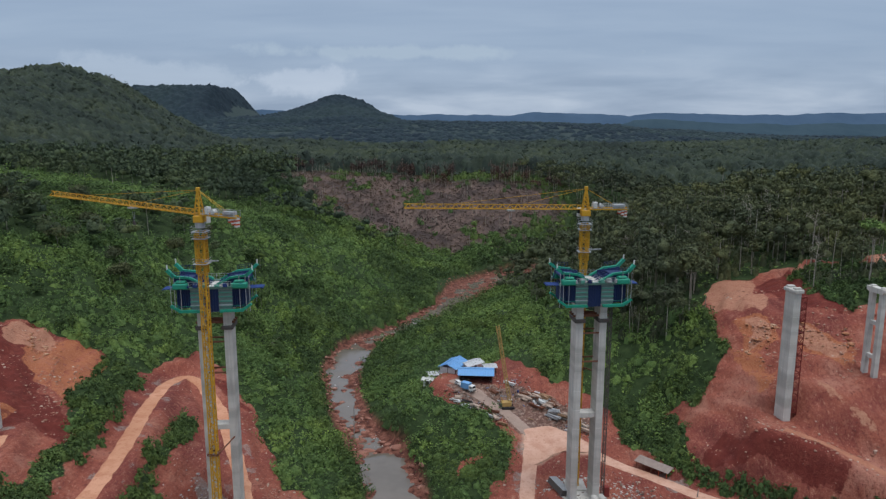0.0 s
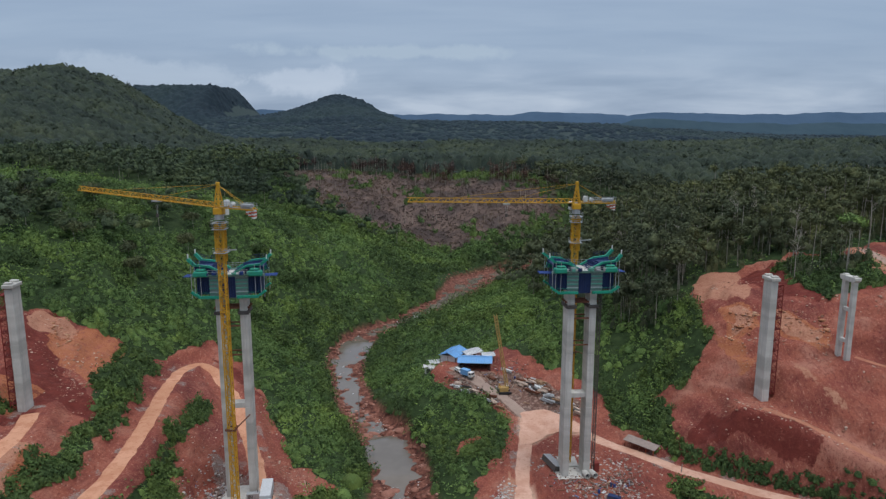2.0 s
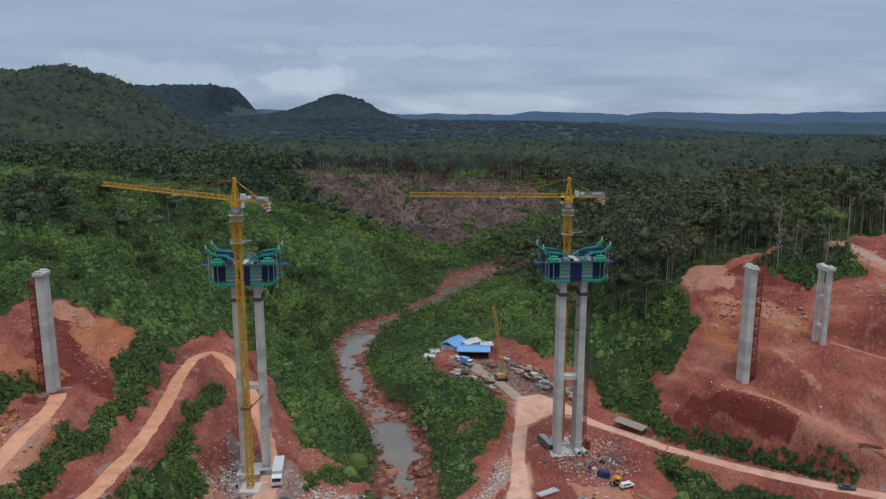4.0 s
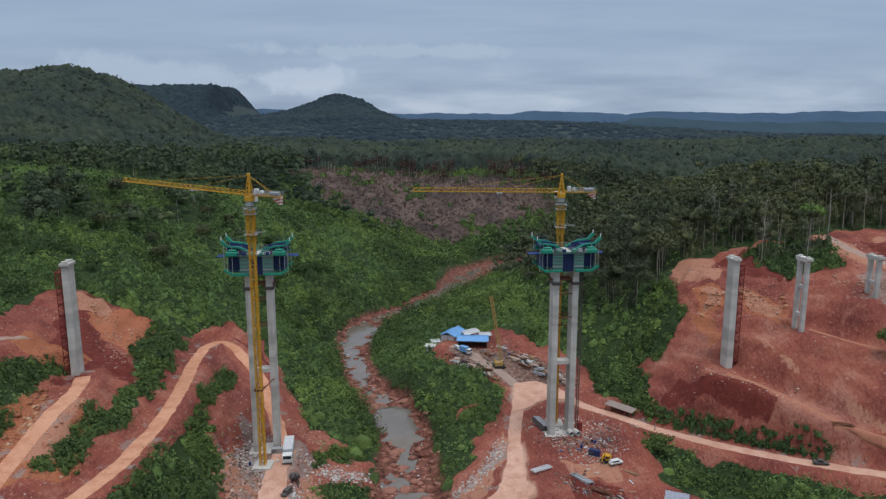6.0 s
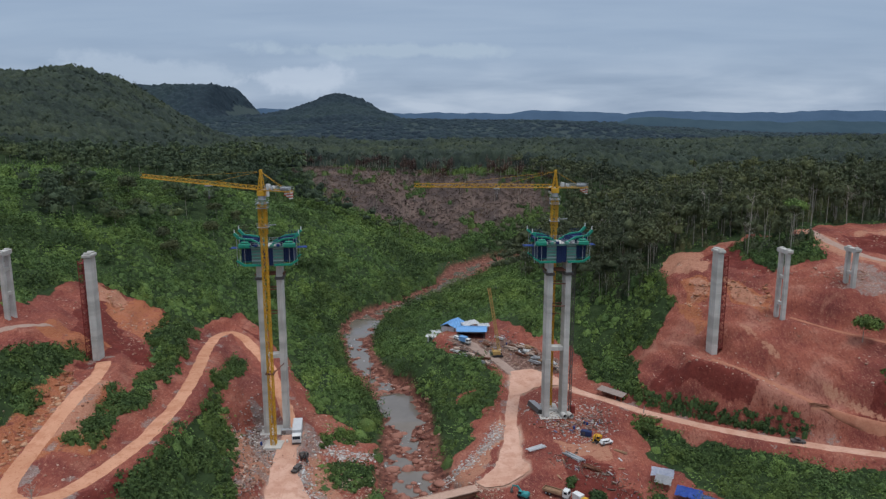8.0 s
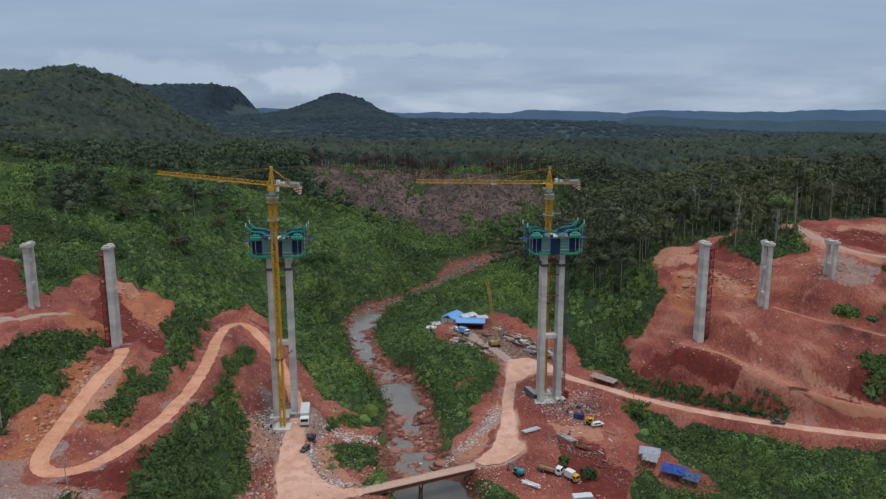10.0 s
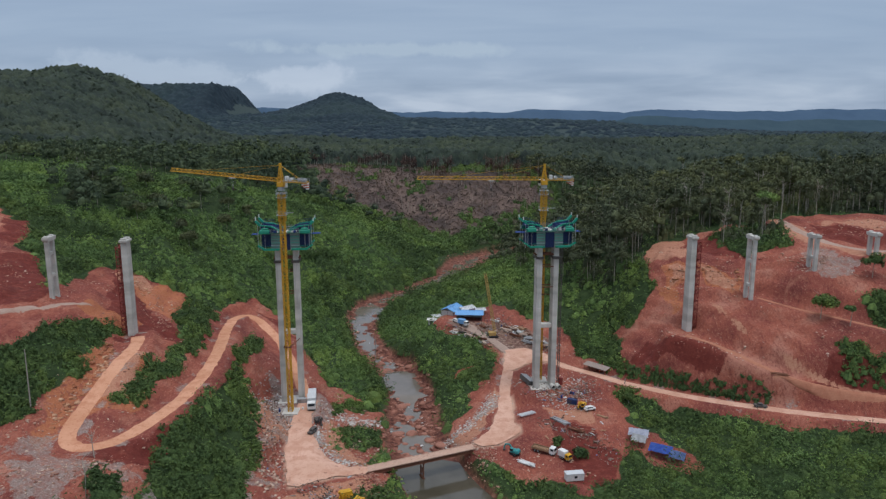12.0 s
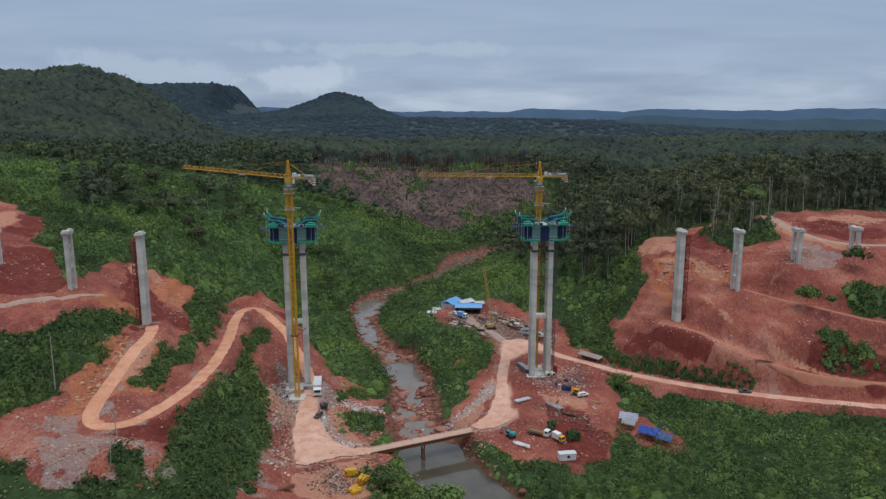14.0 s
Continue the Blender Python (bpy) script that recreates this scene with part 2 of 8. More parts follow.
    col = k.mix(k.math("MULTIPLY", crisp("yard"), 0.85), col, k.ramp(edge, (0.36, (0.075, 0.045, 0.036)), (0.52, (0.165, 0.105, 0.082)), (0.64, (0.40, 0.29, 0.23))))
    # far woodland floor fades with distance to a blue-grey painted as haze
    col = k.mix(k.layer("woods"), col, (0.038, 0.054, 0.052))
    return k.done(col, 0.92, 0, k.mix(0.5, mid, fine), 0.5, 0.15)


def road_material(name, tint):
    k = Nodes(name)
    ruts, fine, broad = k.noise(0.25, 4, 0.6), k.noise(3.0, 5, 0.7), k.noise(0.05, 3, 0.6)
    col = k.ramp(broad, (0.35, (0.50, 0.315, 0.225)), (0.65, (0.61, 0.415, 0.32)))
    col = k.mix(k.ramp(ruts, (0.48, 0.0), (0.62, 0.6)), col, (0.43, 0.235, 0.16))
    col = k.mix(k.ramp(k.noise(0.9, 6, 0.75, None, 0.6), (0.54, 0.0), (0.62, 0.5)), col, (0.36, 0.17, 0.11))
    col = k.mix(k.ramp(fine, (0.5, 0.0), (0.8, 0.35)), col, (0.68, 0.50, 0.41))
    col = k.mix(1.0, col, tint, "MULTIPLY")
    return k.done(col, 0.95, 0, fine, 0.05, 0.1)


def water_material(name, deep, shallow):
    k = Nodes(name)
    col = k.ramp(k.noise(0.08, 3, 0.6), (0.35, deep), (0.7, shallow))
    return k.done(col, 0.05, 0, k.noise(1.5, 3, 0.5), 0.012, 0.5)


def stone_material(name, a, b, c):
    k = Nodes(name)
    each = k.ramp(k.geo.outputs["Random Per Island"], (0.0, a), (0.5, b), (1.0, c))
    col = k.mix(k.ramp(k.noise(2.2, 5, 0.7), (0.4, 0.0), (0.75, 0.55)), each, tuple(0.55 * v for v in a))
    return k.done(col, 0.85, 0, k.noise(5, 4, 0.7), 0.08, 0.25)


GROUND, WATER = ground_material(), water_material("shallow_river_water", (0.135, 0.112, 0.090), (0.175, 0.145, 0.118))
POOL_WATER = water_material("deep_muddy_water", (0.060, 0.052, 0.036), (0.090, 0.078, 0.058))
ROAD, ROAD_ORANGE = road_material("pale_dirt_road", (1.02, 0.94, 0.92)), road_material("orange_dirt_road", (0.98, 0.76, 0.62))
SHRUB = leaves("slope_shrub_leaves", (0.092, 0.152, 0.053), (0.119, 0.190, 0.062), (0.150, 0.226, 0.070), (0.146, 0.160, 0.070), 18.0, 2.4, 0.17, 0.5)
BUSH = leaves("dense_bush_leaves", (0.053, 0.087, 0.032), (0.070, 0.112, 0.039), (0.094, 0.142, 0.046), (0.096, 0.108, 0.054), 14.0, 2.4, 0.20, 0.55)
WEST_CANOPY = leaves("hill_forest_leaves", (0.052, 0.074, 0.048), (0.070, 0.095, 0.056), (0.092, 0.124, 0.065), (0.088, 0.092, 0.060), 40.0, 1.1, 0.10, 0.6)
CANOPY = leaves("forest_canopy_leaves", (0.058, 0.072, 0.043), (0.076, 0.091, 0.051), (0.098, 0.113, 0.060), (0.108, 0.104, 0.066), 40.0, 1.1, 0.10, 0.6)
# canopy of plain and hill: cooler green, with a little haze put in
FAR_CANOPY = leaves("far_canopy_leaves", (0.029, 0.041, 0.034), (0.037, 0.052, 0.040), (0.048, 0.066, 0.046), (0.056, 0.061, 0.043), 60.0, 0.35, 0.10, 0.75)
# forest near the horizon: haze is painted into its dark blue-green
HAZE_TINTED_CANOPY = leaves("haze_tinted_canopy_leaves", (0.012, 0.024, 0.037), (0.016, 0.030, 0.043), (0.022, 0.038, 0.050), (0.024, 0.037, 0.046), 300.0, 0.09, 0.04, 0.45)
DEAD = leaves("scorched_brush_twigs", (0.055, 0.040, 0.037), (0.100, 0.071, 0.062), (0.170, 0.126, 0.100), (0.075, 0.076, 0.040))
SCORCHED = leaves("scorched_tree_leaves", (0.030, 0.018, 0.018), (0.062, 0.034, 0.032), (0.105, 0.060, 0.052), (0.075, 0.056, 0.040))
BARK = worn("pale_bark", (0.36, 0.325, 0.27), (0.17, 0.145, 0.115), 0.9, 0, 0.8, 4.0)


def concrete_material():
    """Cast concrete: lifts of slightly different grey, runs of dirt, fine grain."""
    k = Nodes("cast_concrete")
    lift, run, fine = k.noise(0.5, 2, 0.5, (0.03, 0.03, 0.55)), k.noise(0.9, 5, 0.65, (1, 1, 0.08)), k.noise(2.5, 4, 0.7)
    col = k.ramp(lift, (0.36, (0.43, 0.41, 0.37)), (0.50, (0.53, 0.505, 0.46)), (0.64, (0.61, 0.585, 0.535)))
    col = k.mix(k.ramp(run, (0.48, 0.0), (0.70, 0.6)), col, (0.33, 0.315, 0.295))
    col = k.mix(k.ramp(fine, (0.52, 0.0), (0.75, 0.35)), col, (0.65, 0.625, 0.575))
    return k.done(col, 0.88, 0, fine, 0.02)


CONCRETE = concrete_material()
RIVER_STONE = stone_material("river_boulder_stone", (0.17, 0.062, 0.044), (0.32, 0.140, 0.098), (0.46, 0.26, 0.195))
RUBBLE = stone_material("broken_pale_stone", (0.24, 0.095, 0.062), (0.40, 0.235, 0.165), (0.62, 0.48, 0.38))
CUT_ROCK = stone_material("orange_cut_rock", (0.26, 0.090, 0.045), (0.45, 0.205, 0.105), (0.60, 0.40, 0.26))
MORTAR_STONE = stone_material("broken_mortar", (0.28, 0.24, 0.215), (0.47, 0.43, 0.395), (0.68, 0.645, 0.60))
YELLOW = worn("yellow_crane_paint", (0.62, 0.34, 0.022), (0.34, 0.17, 0.03), 0.55, 0, 0.6, 5, 0.45)
GREEN_STEEL = worn("green_formwork_paint", (0.028, 0.29, 0.19), (0.045, 0.16, 0.115), 0.55, 0, 0.7, 5, 0.5)
NAVY_STEEL = worn("navy_formwork_paint", (0.018, 0.035, 0.115), (0.030, 0.035, 0.060), 0.6, 0, 0.7, 5, 0.5)
BLUE_NET = worn("blue_safety_net", (0.020, 0.050, 0.20), (0.03, 0.05, 0.12), 0.8)
RED_STEEL = worn("red_scaffold_paint", (0.21, 0.034, 0.026), (0.11, 0.030, 0.024), 0.75)
RUST = worn("rusty_steel", (0.20, 0.085, 0.050), (0.11, 0.050, 0.032), 0.85, 0.2)
GREY_STEEL = worn("galvanised_steel", (0.42, 0.43, 0.44), (0.25, 0.25, 0.25), 0.55, 0.3)
WHITE = worn("white_painted_steel", (0.72, 0.72, 0.70), (0.45, 0.40, 0.36), 0.5)
BLUE_ROOF = worn("blue_sheet_roof", (0.16, 0.36, 0.66), (0.22, 0.34, 0.50), 0.5, 0, 0.5, 4, 0.6)
PALE_ROOF = worn("faded_sheet_roof", (0.56, 0.57, 0.58), (0.36, 0.34, 0.33), 0.6)
TARP = worn("blue_tarpaulin", (0.05, 0.12, 0.50), (0.16, 0.22, 0.50), 0.6, 0, 1.5, 6, 0.6, False)
DARK = worn("dark_rubber", (0.022, 0.022, 0.024), (0.05, 0.04, 0.035), 0.85)
GLASS = worn("dark_cab_glass", (0.018, 0.024, 0.030), (0.03, 0.035, 0.04), 0.12)
TEAL = worn("teal_machine_paint", (0.05, 0.27, 0.27), (0.06, 0.16, 0.15), 0.55)
TIMBER = worn("site_timber", (0.33, 0.20, 0.115), (0.18, 0.105, 0.06), 0.85)
ORANGE = worn("orange_red_paint", (0.50, 0.09, 0.035), (0.32, 0.06, 0.03), 0.6)

# ---- landform: smooth surface through the valley's feature lines ----
RIVER = [(100, -160), (90, -60), (66, 20), (31, 54), (11, 80), (0.5, 98), (-4.5, 112), (-8, 125), (-9.5, 137), (-10.5, 150), (-11.3, 164), (-13.8, 178), (-18.5, 191), (-24, 203),
         (-30, 216), (-34, 229), (-38, 244), (-40.5, 260), (-40.7, 276), (-39.8, 292), (-37.5, 306), (-29, 318), (-15.5, 338), (-6.8, 356), (2.7, 376), (12, 406), (17, 424), (23, 442),
         (38, 464), (70, 484), (120, 500), (220, 520)]
ROAD_WEST = [(-93.6, 137, 20.3), (-91, 131, 20.7), (-88.3, 122.3, 20.9), (-88.4, 114.8, 20.6), (-87.4, 105.5, 20), (-86.6, 96, 18.5), (-85.9, 87, 17), (-84.7, 79, 16), (-83.7, 75, 15.6), (-81.5, 72.8, 15.4),
             (-78.4, 72.2, 15.1), (-75.7, 74, 14.8), (-72.7, 78.6, 14.4), (-70.3, 89.8, 13.9), (-68.4, 101.2, 13.6), (-68.9, 122.4, 13), (-72.3, 146.4, 12.3), (-77.9, 171, 10.8), (-82, 194, 8.4), (-80.9, 206.7, 6.6),
             (-75.8, 205, 5.6), (-68.7, 194.7, 4.2), (-61, 183, 2.6), (-51.5, 162, -0.4), (-43.8, 143, -2.6), (-43, 135, -3.2), (-42, 127, -3.8), (-39.9, 109.4, -4.6), (-37.3, 98.3, -5)]
ROAD_MID = [(10.9, 115.2, -5.2), (15.3, 124.3, -5), (18.9, 138.5, -4.8), (20.9, 157.5, -4.2), (23.3, 172.6, -3.2), (26, 184, -2)]
ROAD_YARD = [(25, 184, -2), (19, 196, -0.8), (10.4, 206, 1), (3.6, 216, 2)]
ROAD_EAST = [(25, 184, -2), (32, 186, -1.8), (37, 175, -1), (43, 163.5, -0.4), (51, 156, 0), (59, 147.5, 0), (73.5, 135, 1), (87, 125.5, 2),
             (101, 117.4, 3), (113, 111.5, 4), (124, 107.8, 4.3), (160, 98, 5.5), (260, 84, 9)]
TRACK_EAST = [(78, 149, 15.8), (85, 144, 15), (92, 134, 13), (98.6, 126.5, 10.8), (107, 120, 9.8), (118, 116, 9), (130, 113.5, 8.8), (150, 110, 9.5)]
TRACK_TOP = [(134, 206, 45), (133.4, 188, 43), (137, 174, 41), (146, 167, 40), (175, 160, 41)]
TRACK_SLOPE = [(88, 165, 20), (91, 150, 18.5), (95, 141, 16), (100, 133, 14), (106, 125, 12), (115, 119, 9), (130, 113, 8)]
TRACK_LEDGE = [(-127, 108, 27), (-123, 114, 27), (-117, 123, 26), (-113, 134, 25.5), (-110, 142, 25)]
TRACK_STEP = [(104, 156, 26.5), (112.6, 147, 25), (121.7, 139, 24.5), (131, 128, 23.5), (160, 118, 22)]
PADS = [(-48, 137, -3.1), (-50, 146, -2.6), (33, 149, -1.5), (78, 153, 15.8), (-95, 139, 20.2), (-116, 135, 33), (98, 154, 25.8), (119, 156, 36),
        (142, 162, 39.5), (33, 95, -6), (40, 108, -5.5), (50, 124, -3), (60, 95, -3), (2, 222, 2), (15, 214, 1.5), (-20.5, 101, -5.7), (-36, 92, -5)]
WEST_HILL = [(-66, 257, -2), (-52, 395, 8), (-78, 383, 21), (-110, 345, 38), (-157, 291, 50), (-175, 305, 54), (-165, 240, 48), (-135, 146, 37),
             (-103, 92, 26), (-97, 80, 20), (-68, 64, 14), (-53, 64, 6), (-48, 90, 0), (-60, 230, 1), (-95, 250, 18), (-110, 190, 22),
             (-130, 215, 36), (-85, 310, 12), (-58, 330, -4), (-34, 157, -8), (-100, 40, 19), (-55, 30, 2), (-180, 140, 46), (-180, 60, 34)]
EAST_HILL = [(61, 185, 5), (84, 191, 34), (72, 186, 22), (105, 208, 35), (-6, 236, -8), (-12, 200, -5), (2, 180, -5), (4, 160, -6), (30, 225, 6),
             (45, 215, 10), (60, 240, 22), (20, 262, -4), (8, 300, -8), (45, 300, 6), (80, 300, 24), (30, 380, -12), (70, 400, 6), (130, 280, 42),
             (140, 205, 45.5), (160, 205, 46), (125, 400, 30), (87, 90, 0), (57, 78, -6), (120, 76, 0), (100, 60, -3), (170, 150, 40), (115, 128, 20)]
FAR_GROUND = [(-160, 470, 30), (-118, 600, 39), (-55, 620, 36), (49, 585, 34), (52, 505, 0), (0, 500, -12), (-40, 480, -2), (-60, 540, 14),
              (138, 575, 24), (0, 560, 14), (200, 450, 34), (240, 300, 42), (-260, 420, 48), (-280, 250, 60), (-240, 560, 40)]


def along(line, step=6.0):
    """Even points along a polyline."""
    pts = np.array(line, float)
    seg = np.hypot(*np.diff(pts[:, :2], axis=0).T)
    s = np.r_[0, np.cumsum(seg)]
    t = np.linspace(0, s[-1], max(2, int(s[-1] / step) + 1))
    return np.stack([np.interp(t, s, pts[:, k]) for k in range(pts.shape[1])], -1)


def rounded(line, step=2.0, soft=4):
    """The polyline with its corners eased."""
    p = along(line, step)
    for _ in range(soft):
        q = p.copy()
        q[1:-1] = 0.25 * p[:-2] + 0.5 * p[1:-1] + 0.25 * p[2:]
        p = q
    return p


def river_bed(y):
    return np.interp(y, [-200, 60, 126, 160, 210, 265, 345, 480], [-12.2, -12.0, -11.6, -12.0, -13.0, -13.7, -15.8, -20.8])


_r = rounded(RIVER, 14, 1)
_known = np.concatenate([np.c_[_r, river_bed(_r[:, 1]) + 1.0], *(along(q, 14) for q in (ROAD_WEST, ROAD_MID, ROAD_YARD, ROAD_EAST, TRACK_EAST, TRACK_TOP, TRACK_STEP)),
                         np.array(PADS, float), np.array(WEST_HILL, float), np.array(EAST_HILL, float), np.array(FAR_GROUND, float)])
_soft = 5.0
_d = np.hypot(*(_known[:, None, :2] - _known[None, :, :2]).transpose(2, 0, 1))
_weights = np.linalg.solve(np.sqrt(_d ** 2 + _soft ** 2) - 1.2 * np.eye(len(_d)), _known[:, 2] - 20.0)


def to_line(x, y, line):
    """Distance from each place to a polyline, and the third number of the line there."""
    best, val = np.full(x.shape, 1e9), np.zeros(x.shape)
    for a, b in zip(line[:-1], line[1:]):
        a, b = np.array(a, float), np.array(b, float)
        ab = b[:2] - a[:2]
        u = np.clip(((x - a[0]) * ab[0] + (y - a[1]) * ab[1]) / max(ab @ ab, 1e-9), 0, 1)
        d = np.hypot(x - a[0] - u * ab[0], y - a[1] - u * ab[1])
        near = d < best
        best = np.where(near, d, best)
        if len(a) > 2:
            val = np.where(near, a[2] + u * (b[2] - a[2]), val)
    return best, val


def ease(v, a, b):
    u = np.clip((v - a) / (b - a), 0, 1)
    return u * u * (3 - 2 * u)


_lat = np.random.RandomState(7).rand(256, 256)


def ripple(x, y, size, seed=0):
    """Smooth value noise, -1 to 1, with bumps of about that size."""
    u, v = x / size + seed * 17.3, y / size + seed * 9.1
    i, j = np.floor(u).astype(int), np.floor(v).astype(int)
    a, b = u - i, v - j
    a, b = a * a * (3 - 2 * a), b * b * (3 - 2 * b)
    g = lambda p, q: _lat[p % 256, q % 256]
    return 2 * ((g(i, j) * (1 - a) + g(i + 1, j) * a) * (1 - b) + (g(i, j + 1) * (1 - a) + g(i + 1, j + 1) * a) * b) - 1


ROADS = [(rounded(ROAD_WEST, 2), 2.4), (rounded(ROAD_MID, 2), 2.4), (rounded(ROAD_YARD, 2), 2.6), (rounded(ROAD_EAST, 2), 2.0)]
TRACKS = [(rounded(TRACK_EAST, 3), 1.9), (rounded(TRACK_TOP, 3), 3.0), (rounded(TRACK_STEP, 3), 1.8)]
PATHS = [(rounded(TRACK_SLOPE, 3), 1.7), (rounded(TRACK_LEDGE, 3), 1.5)]
RIVER_LINE = rounded(RIVER, 6, 2)


def river_half(y):
    return np.interp(y, [-200, 60, 100, 118, 130, 145, 165, 190, 200, 215, 235, 260, 300, 318, 338, 356, 376, 406, 424, 442, 464, 500], [10, 9, 9, 8.6, 8.2, 7.6, 6.6, 6.8, 6.6, 5.2, 5.6, 6.6, 6.2, 5.2, 5.0, 6.2, 7.8, 11, 13.5, 15, 13, 11])


def land(x, y):
    """Height of the ground."""
    x, y = np.asarray(x, float), np.asarray(y, float)
    shape = x.shape
    x, y = x.ravel(), y.ravel()
    h = np.zeros(x.shape)
    near = (np.abs(x) < 620) & (y > -420) & (y < 900)
    if near.any():
        xs, ys = x[near], y[near]
        out = np.full(xs.shape, 20.0)
        for k in range(0, len(xs), 20000):
            s = slice(k, k + 20000)
            out[s] += np.sqrt((xs[s, None] - _known[:, 0]) ** 2 + (ys[s, None] - _known[:, 1]) ** 2 + _soft ** 2) @ _weights
        h[near] = out
    # the wide forest plain and its hills
    plain = 26 + 6 * ripple(x, y, 260, 1) + 3 * ripple(x, y, 110, 2) - 10 * ease(y, 900, 3000)
    plain += 62 * ease(-x, 230, 620) * np.exp(-((y - 820) / 420.0) ** 2)
    plain += 104 * ease(-x - 0.1 * (y - 1250), 425, 640) * np.exp(-(np.maximum(np.abs(y - 1330) - 60, 0) / 300.0) ** 2) * (1 + 0.02 * ripple(x, y, 150, 3))
    plain += (17 * np.exp(-((x + 655) / 34.0) ** 2) - 13 * np.exp(-((x + 765) / 55.0) ** 2) - 9 * np.exp(-((x + 575) / 36.0) ** 2)) * np.exp(-((y - 1310) / 180.0) ** 2)
    plain += 153 * ease(-x, 950, 1090) * ease(x, -2600, -1500) * np.exp(-(np.maximum(np.abs(y - 3500) - 150, 0) / 260.0) ** 2)
    plain += (72 * np.exp(-(np.abs((x + 470) / 150.0)) ** 2.3) + 16 * np.exp(-((x + 480) / 330.0) ** 2) + 58 * np.exp(-((x + 630) / 180.0) ** 2)) * np.exp(-((y - 3600) / 300.0) ** 2)
    plain += 62 * ease(y, 1700, 3100) * (1 - ease(x / np.maximum(y, 100), 0.12, 0.52))
    plain += 14 * np.exp(-((x - 640) / 380.0) ** 2 - ((y - 1150) / 220.0) ** 2)
    w = ease(np.maximum(np.maximum(np.abs(x) - 40, y - 340), -y * 0.8), 260, 420)
    h = h * (1 - w) + plain * w
    # rough ground
    h += (0.7 * ripple(x, y, 13, 4) + 0.35 * ripple(x, y, 5, 5)) * (1 - w)
    # fresh spoil tipped below the eastern pier
    h += 4.2 * np.exp(-((x - 74) / 6.5) ** 2 - ((y - 148) / 4.5) ** 2) + 2.0 * np.exp(-((x - 108) / 9.0) ** 2 - ((y - 150) / 4.0) ** 2)
    h += 4.0 * np.exp(-((x + 87) / 6.0) ** 2 - ((y - 163) / 9.0) ** 2)
    made = (np.abs(x) < 250) & (y > 40) & (y < 240) & (np.abs(x - 5) > 25)
    if made.any():
        # cut and tipped earth: benches and rills
        xs, ys, hs = x[made], y[made], h[made]
        step = 3.4 + 0.6 * ripple(xs, ys, 30, 8)
        t = hs / step + 0.35 * ripple(xs, ys, 11, 9)
        bench = (np.floor(t) + ease(t - np.floor(t), 0.30, 0.85) - t) * step
        h[made] += 0.55 * bench * ease(np.abs(xs - 5), 25, 60) * (1 - ease(np.abs(ys - 140), 70, 95)) + 0.5 * np.abs(ripple(xs, ys, 3.2, 10)) - 0.2
    # roads lie level across
    core = (np.abs(x) < 290) & (y > 40) & (y < 260)
    if core.any():
        xs, ys, hs = x[core], y[core], h[core]
        for line, half in TRACKS + ROADS[::-1]:
            d, z = to_line(xs, ys, line)
            k = 1 - ease(d, half + 0.6, half + 4.5)
            hs = hs * (1 - k) + z * k
        for px, py, pz, r in ((-48, 139, -3.1, 9), (33, 149, -1.5, 8), (78, 153, 15.8, 4), (-95.5, 139, 20.2, 4), (38, 100, -5.6, 9), (33, 94, -6, 6), (8, 216, 1.8, 9), (-38, 101, -4.8, 6)):
            k = 1 - ease(np.hypot(xs - px, ys - py), r, r + 4)
            hs = hs * (1 - k) + pz * k
        h[core] = hs
    # the river's channel
    wet = (np.abs(x) < 300) & (y > -220) & (y < 560)
    if wet.any():
        d, _ = to_line(x[wet], y[wet], RIVER_LINE)
        half, bed = river_half(y[wet]), river_bed(y[wet])
        lumps = 0.6 * ripple(x[wet], y[wet], 4.2, 6) + 0.4 * ripple(x[wet], y[wet], 1.9, 7) + 0.9 * (ease(d, half * 0.2, half) - 0.45)
        across = (x[wet] - np.interp(y[wet], RIVER_LINE[:, 1], RIVER_LINE[:, 0])) / half
        lumps += 0.6 * ease(across, -0.1, 0.6) * (1 - ease(y[wet], 190, 215)) - 0.15
        k = 1 - ease(d, half * 0.95, half + 3.5)
        h[wet] = h[wet] * (1 - k) + (bed + lumps * ease(y[wet], 118, 130)) * k
    return h.reshape(shape)

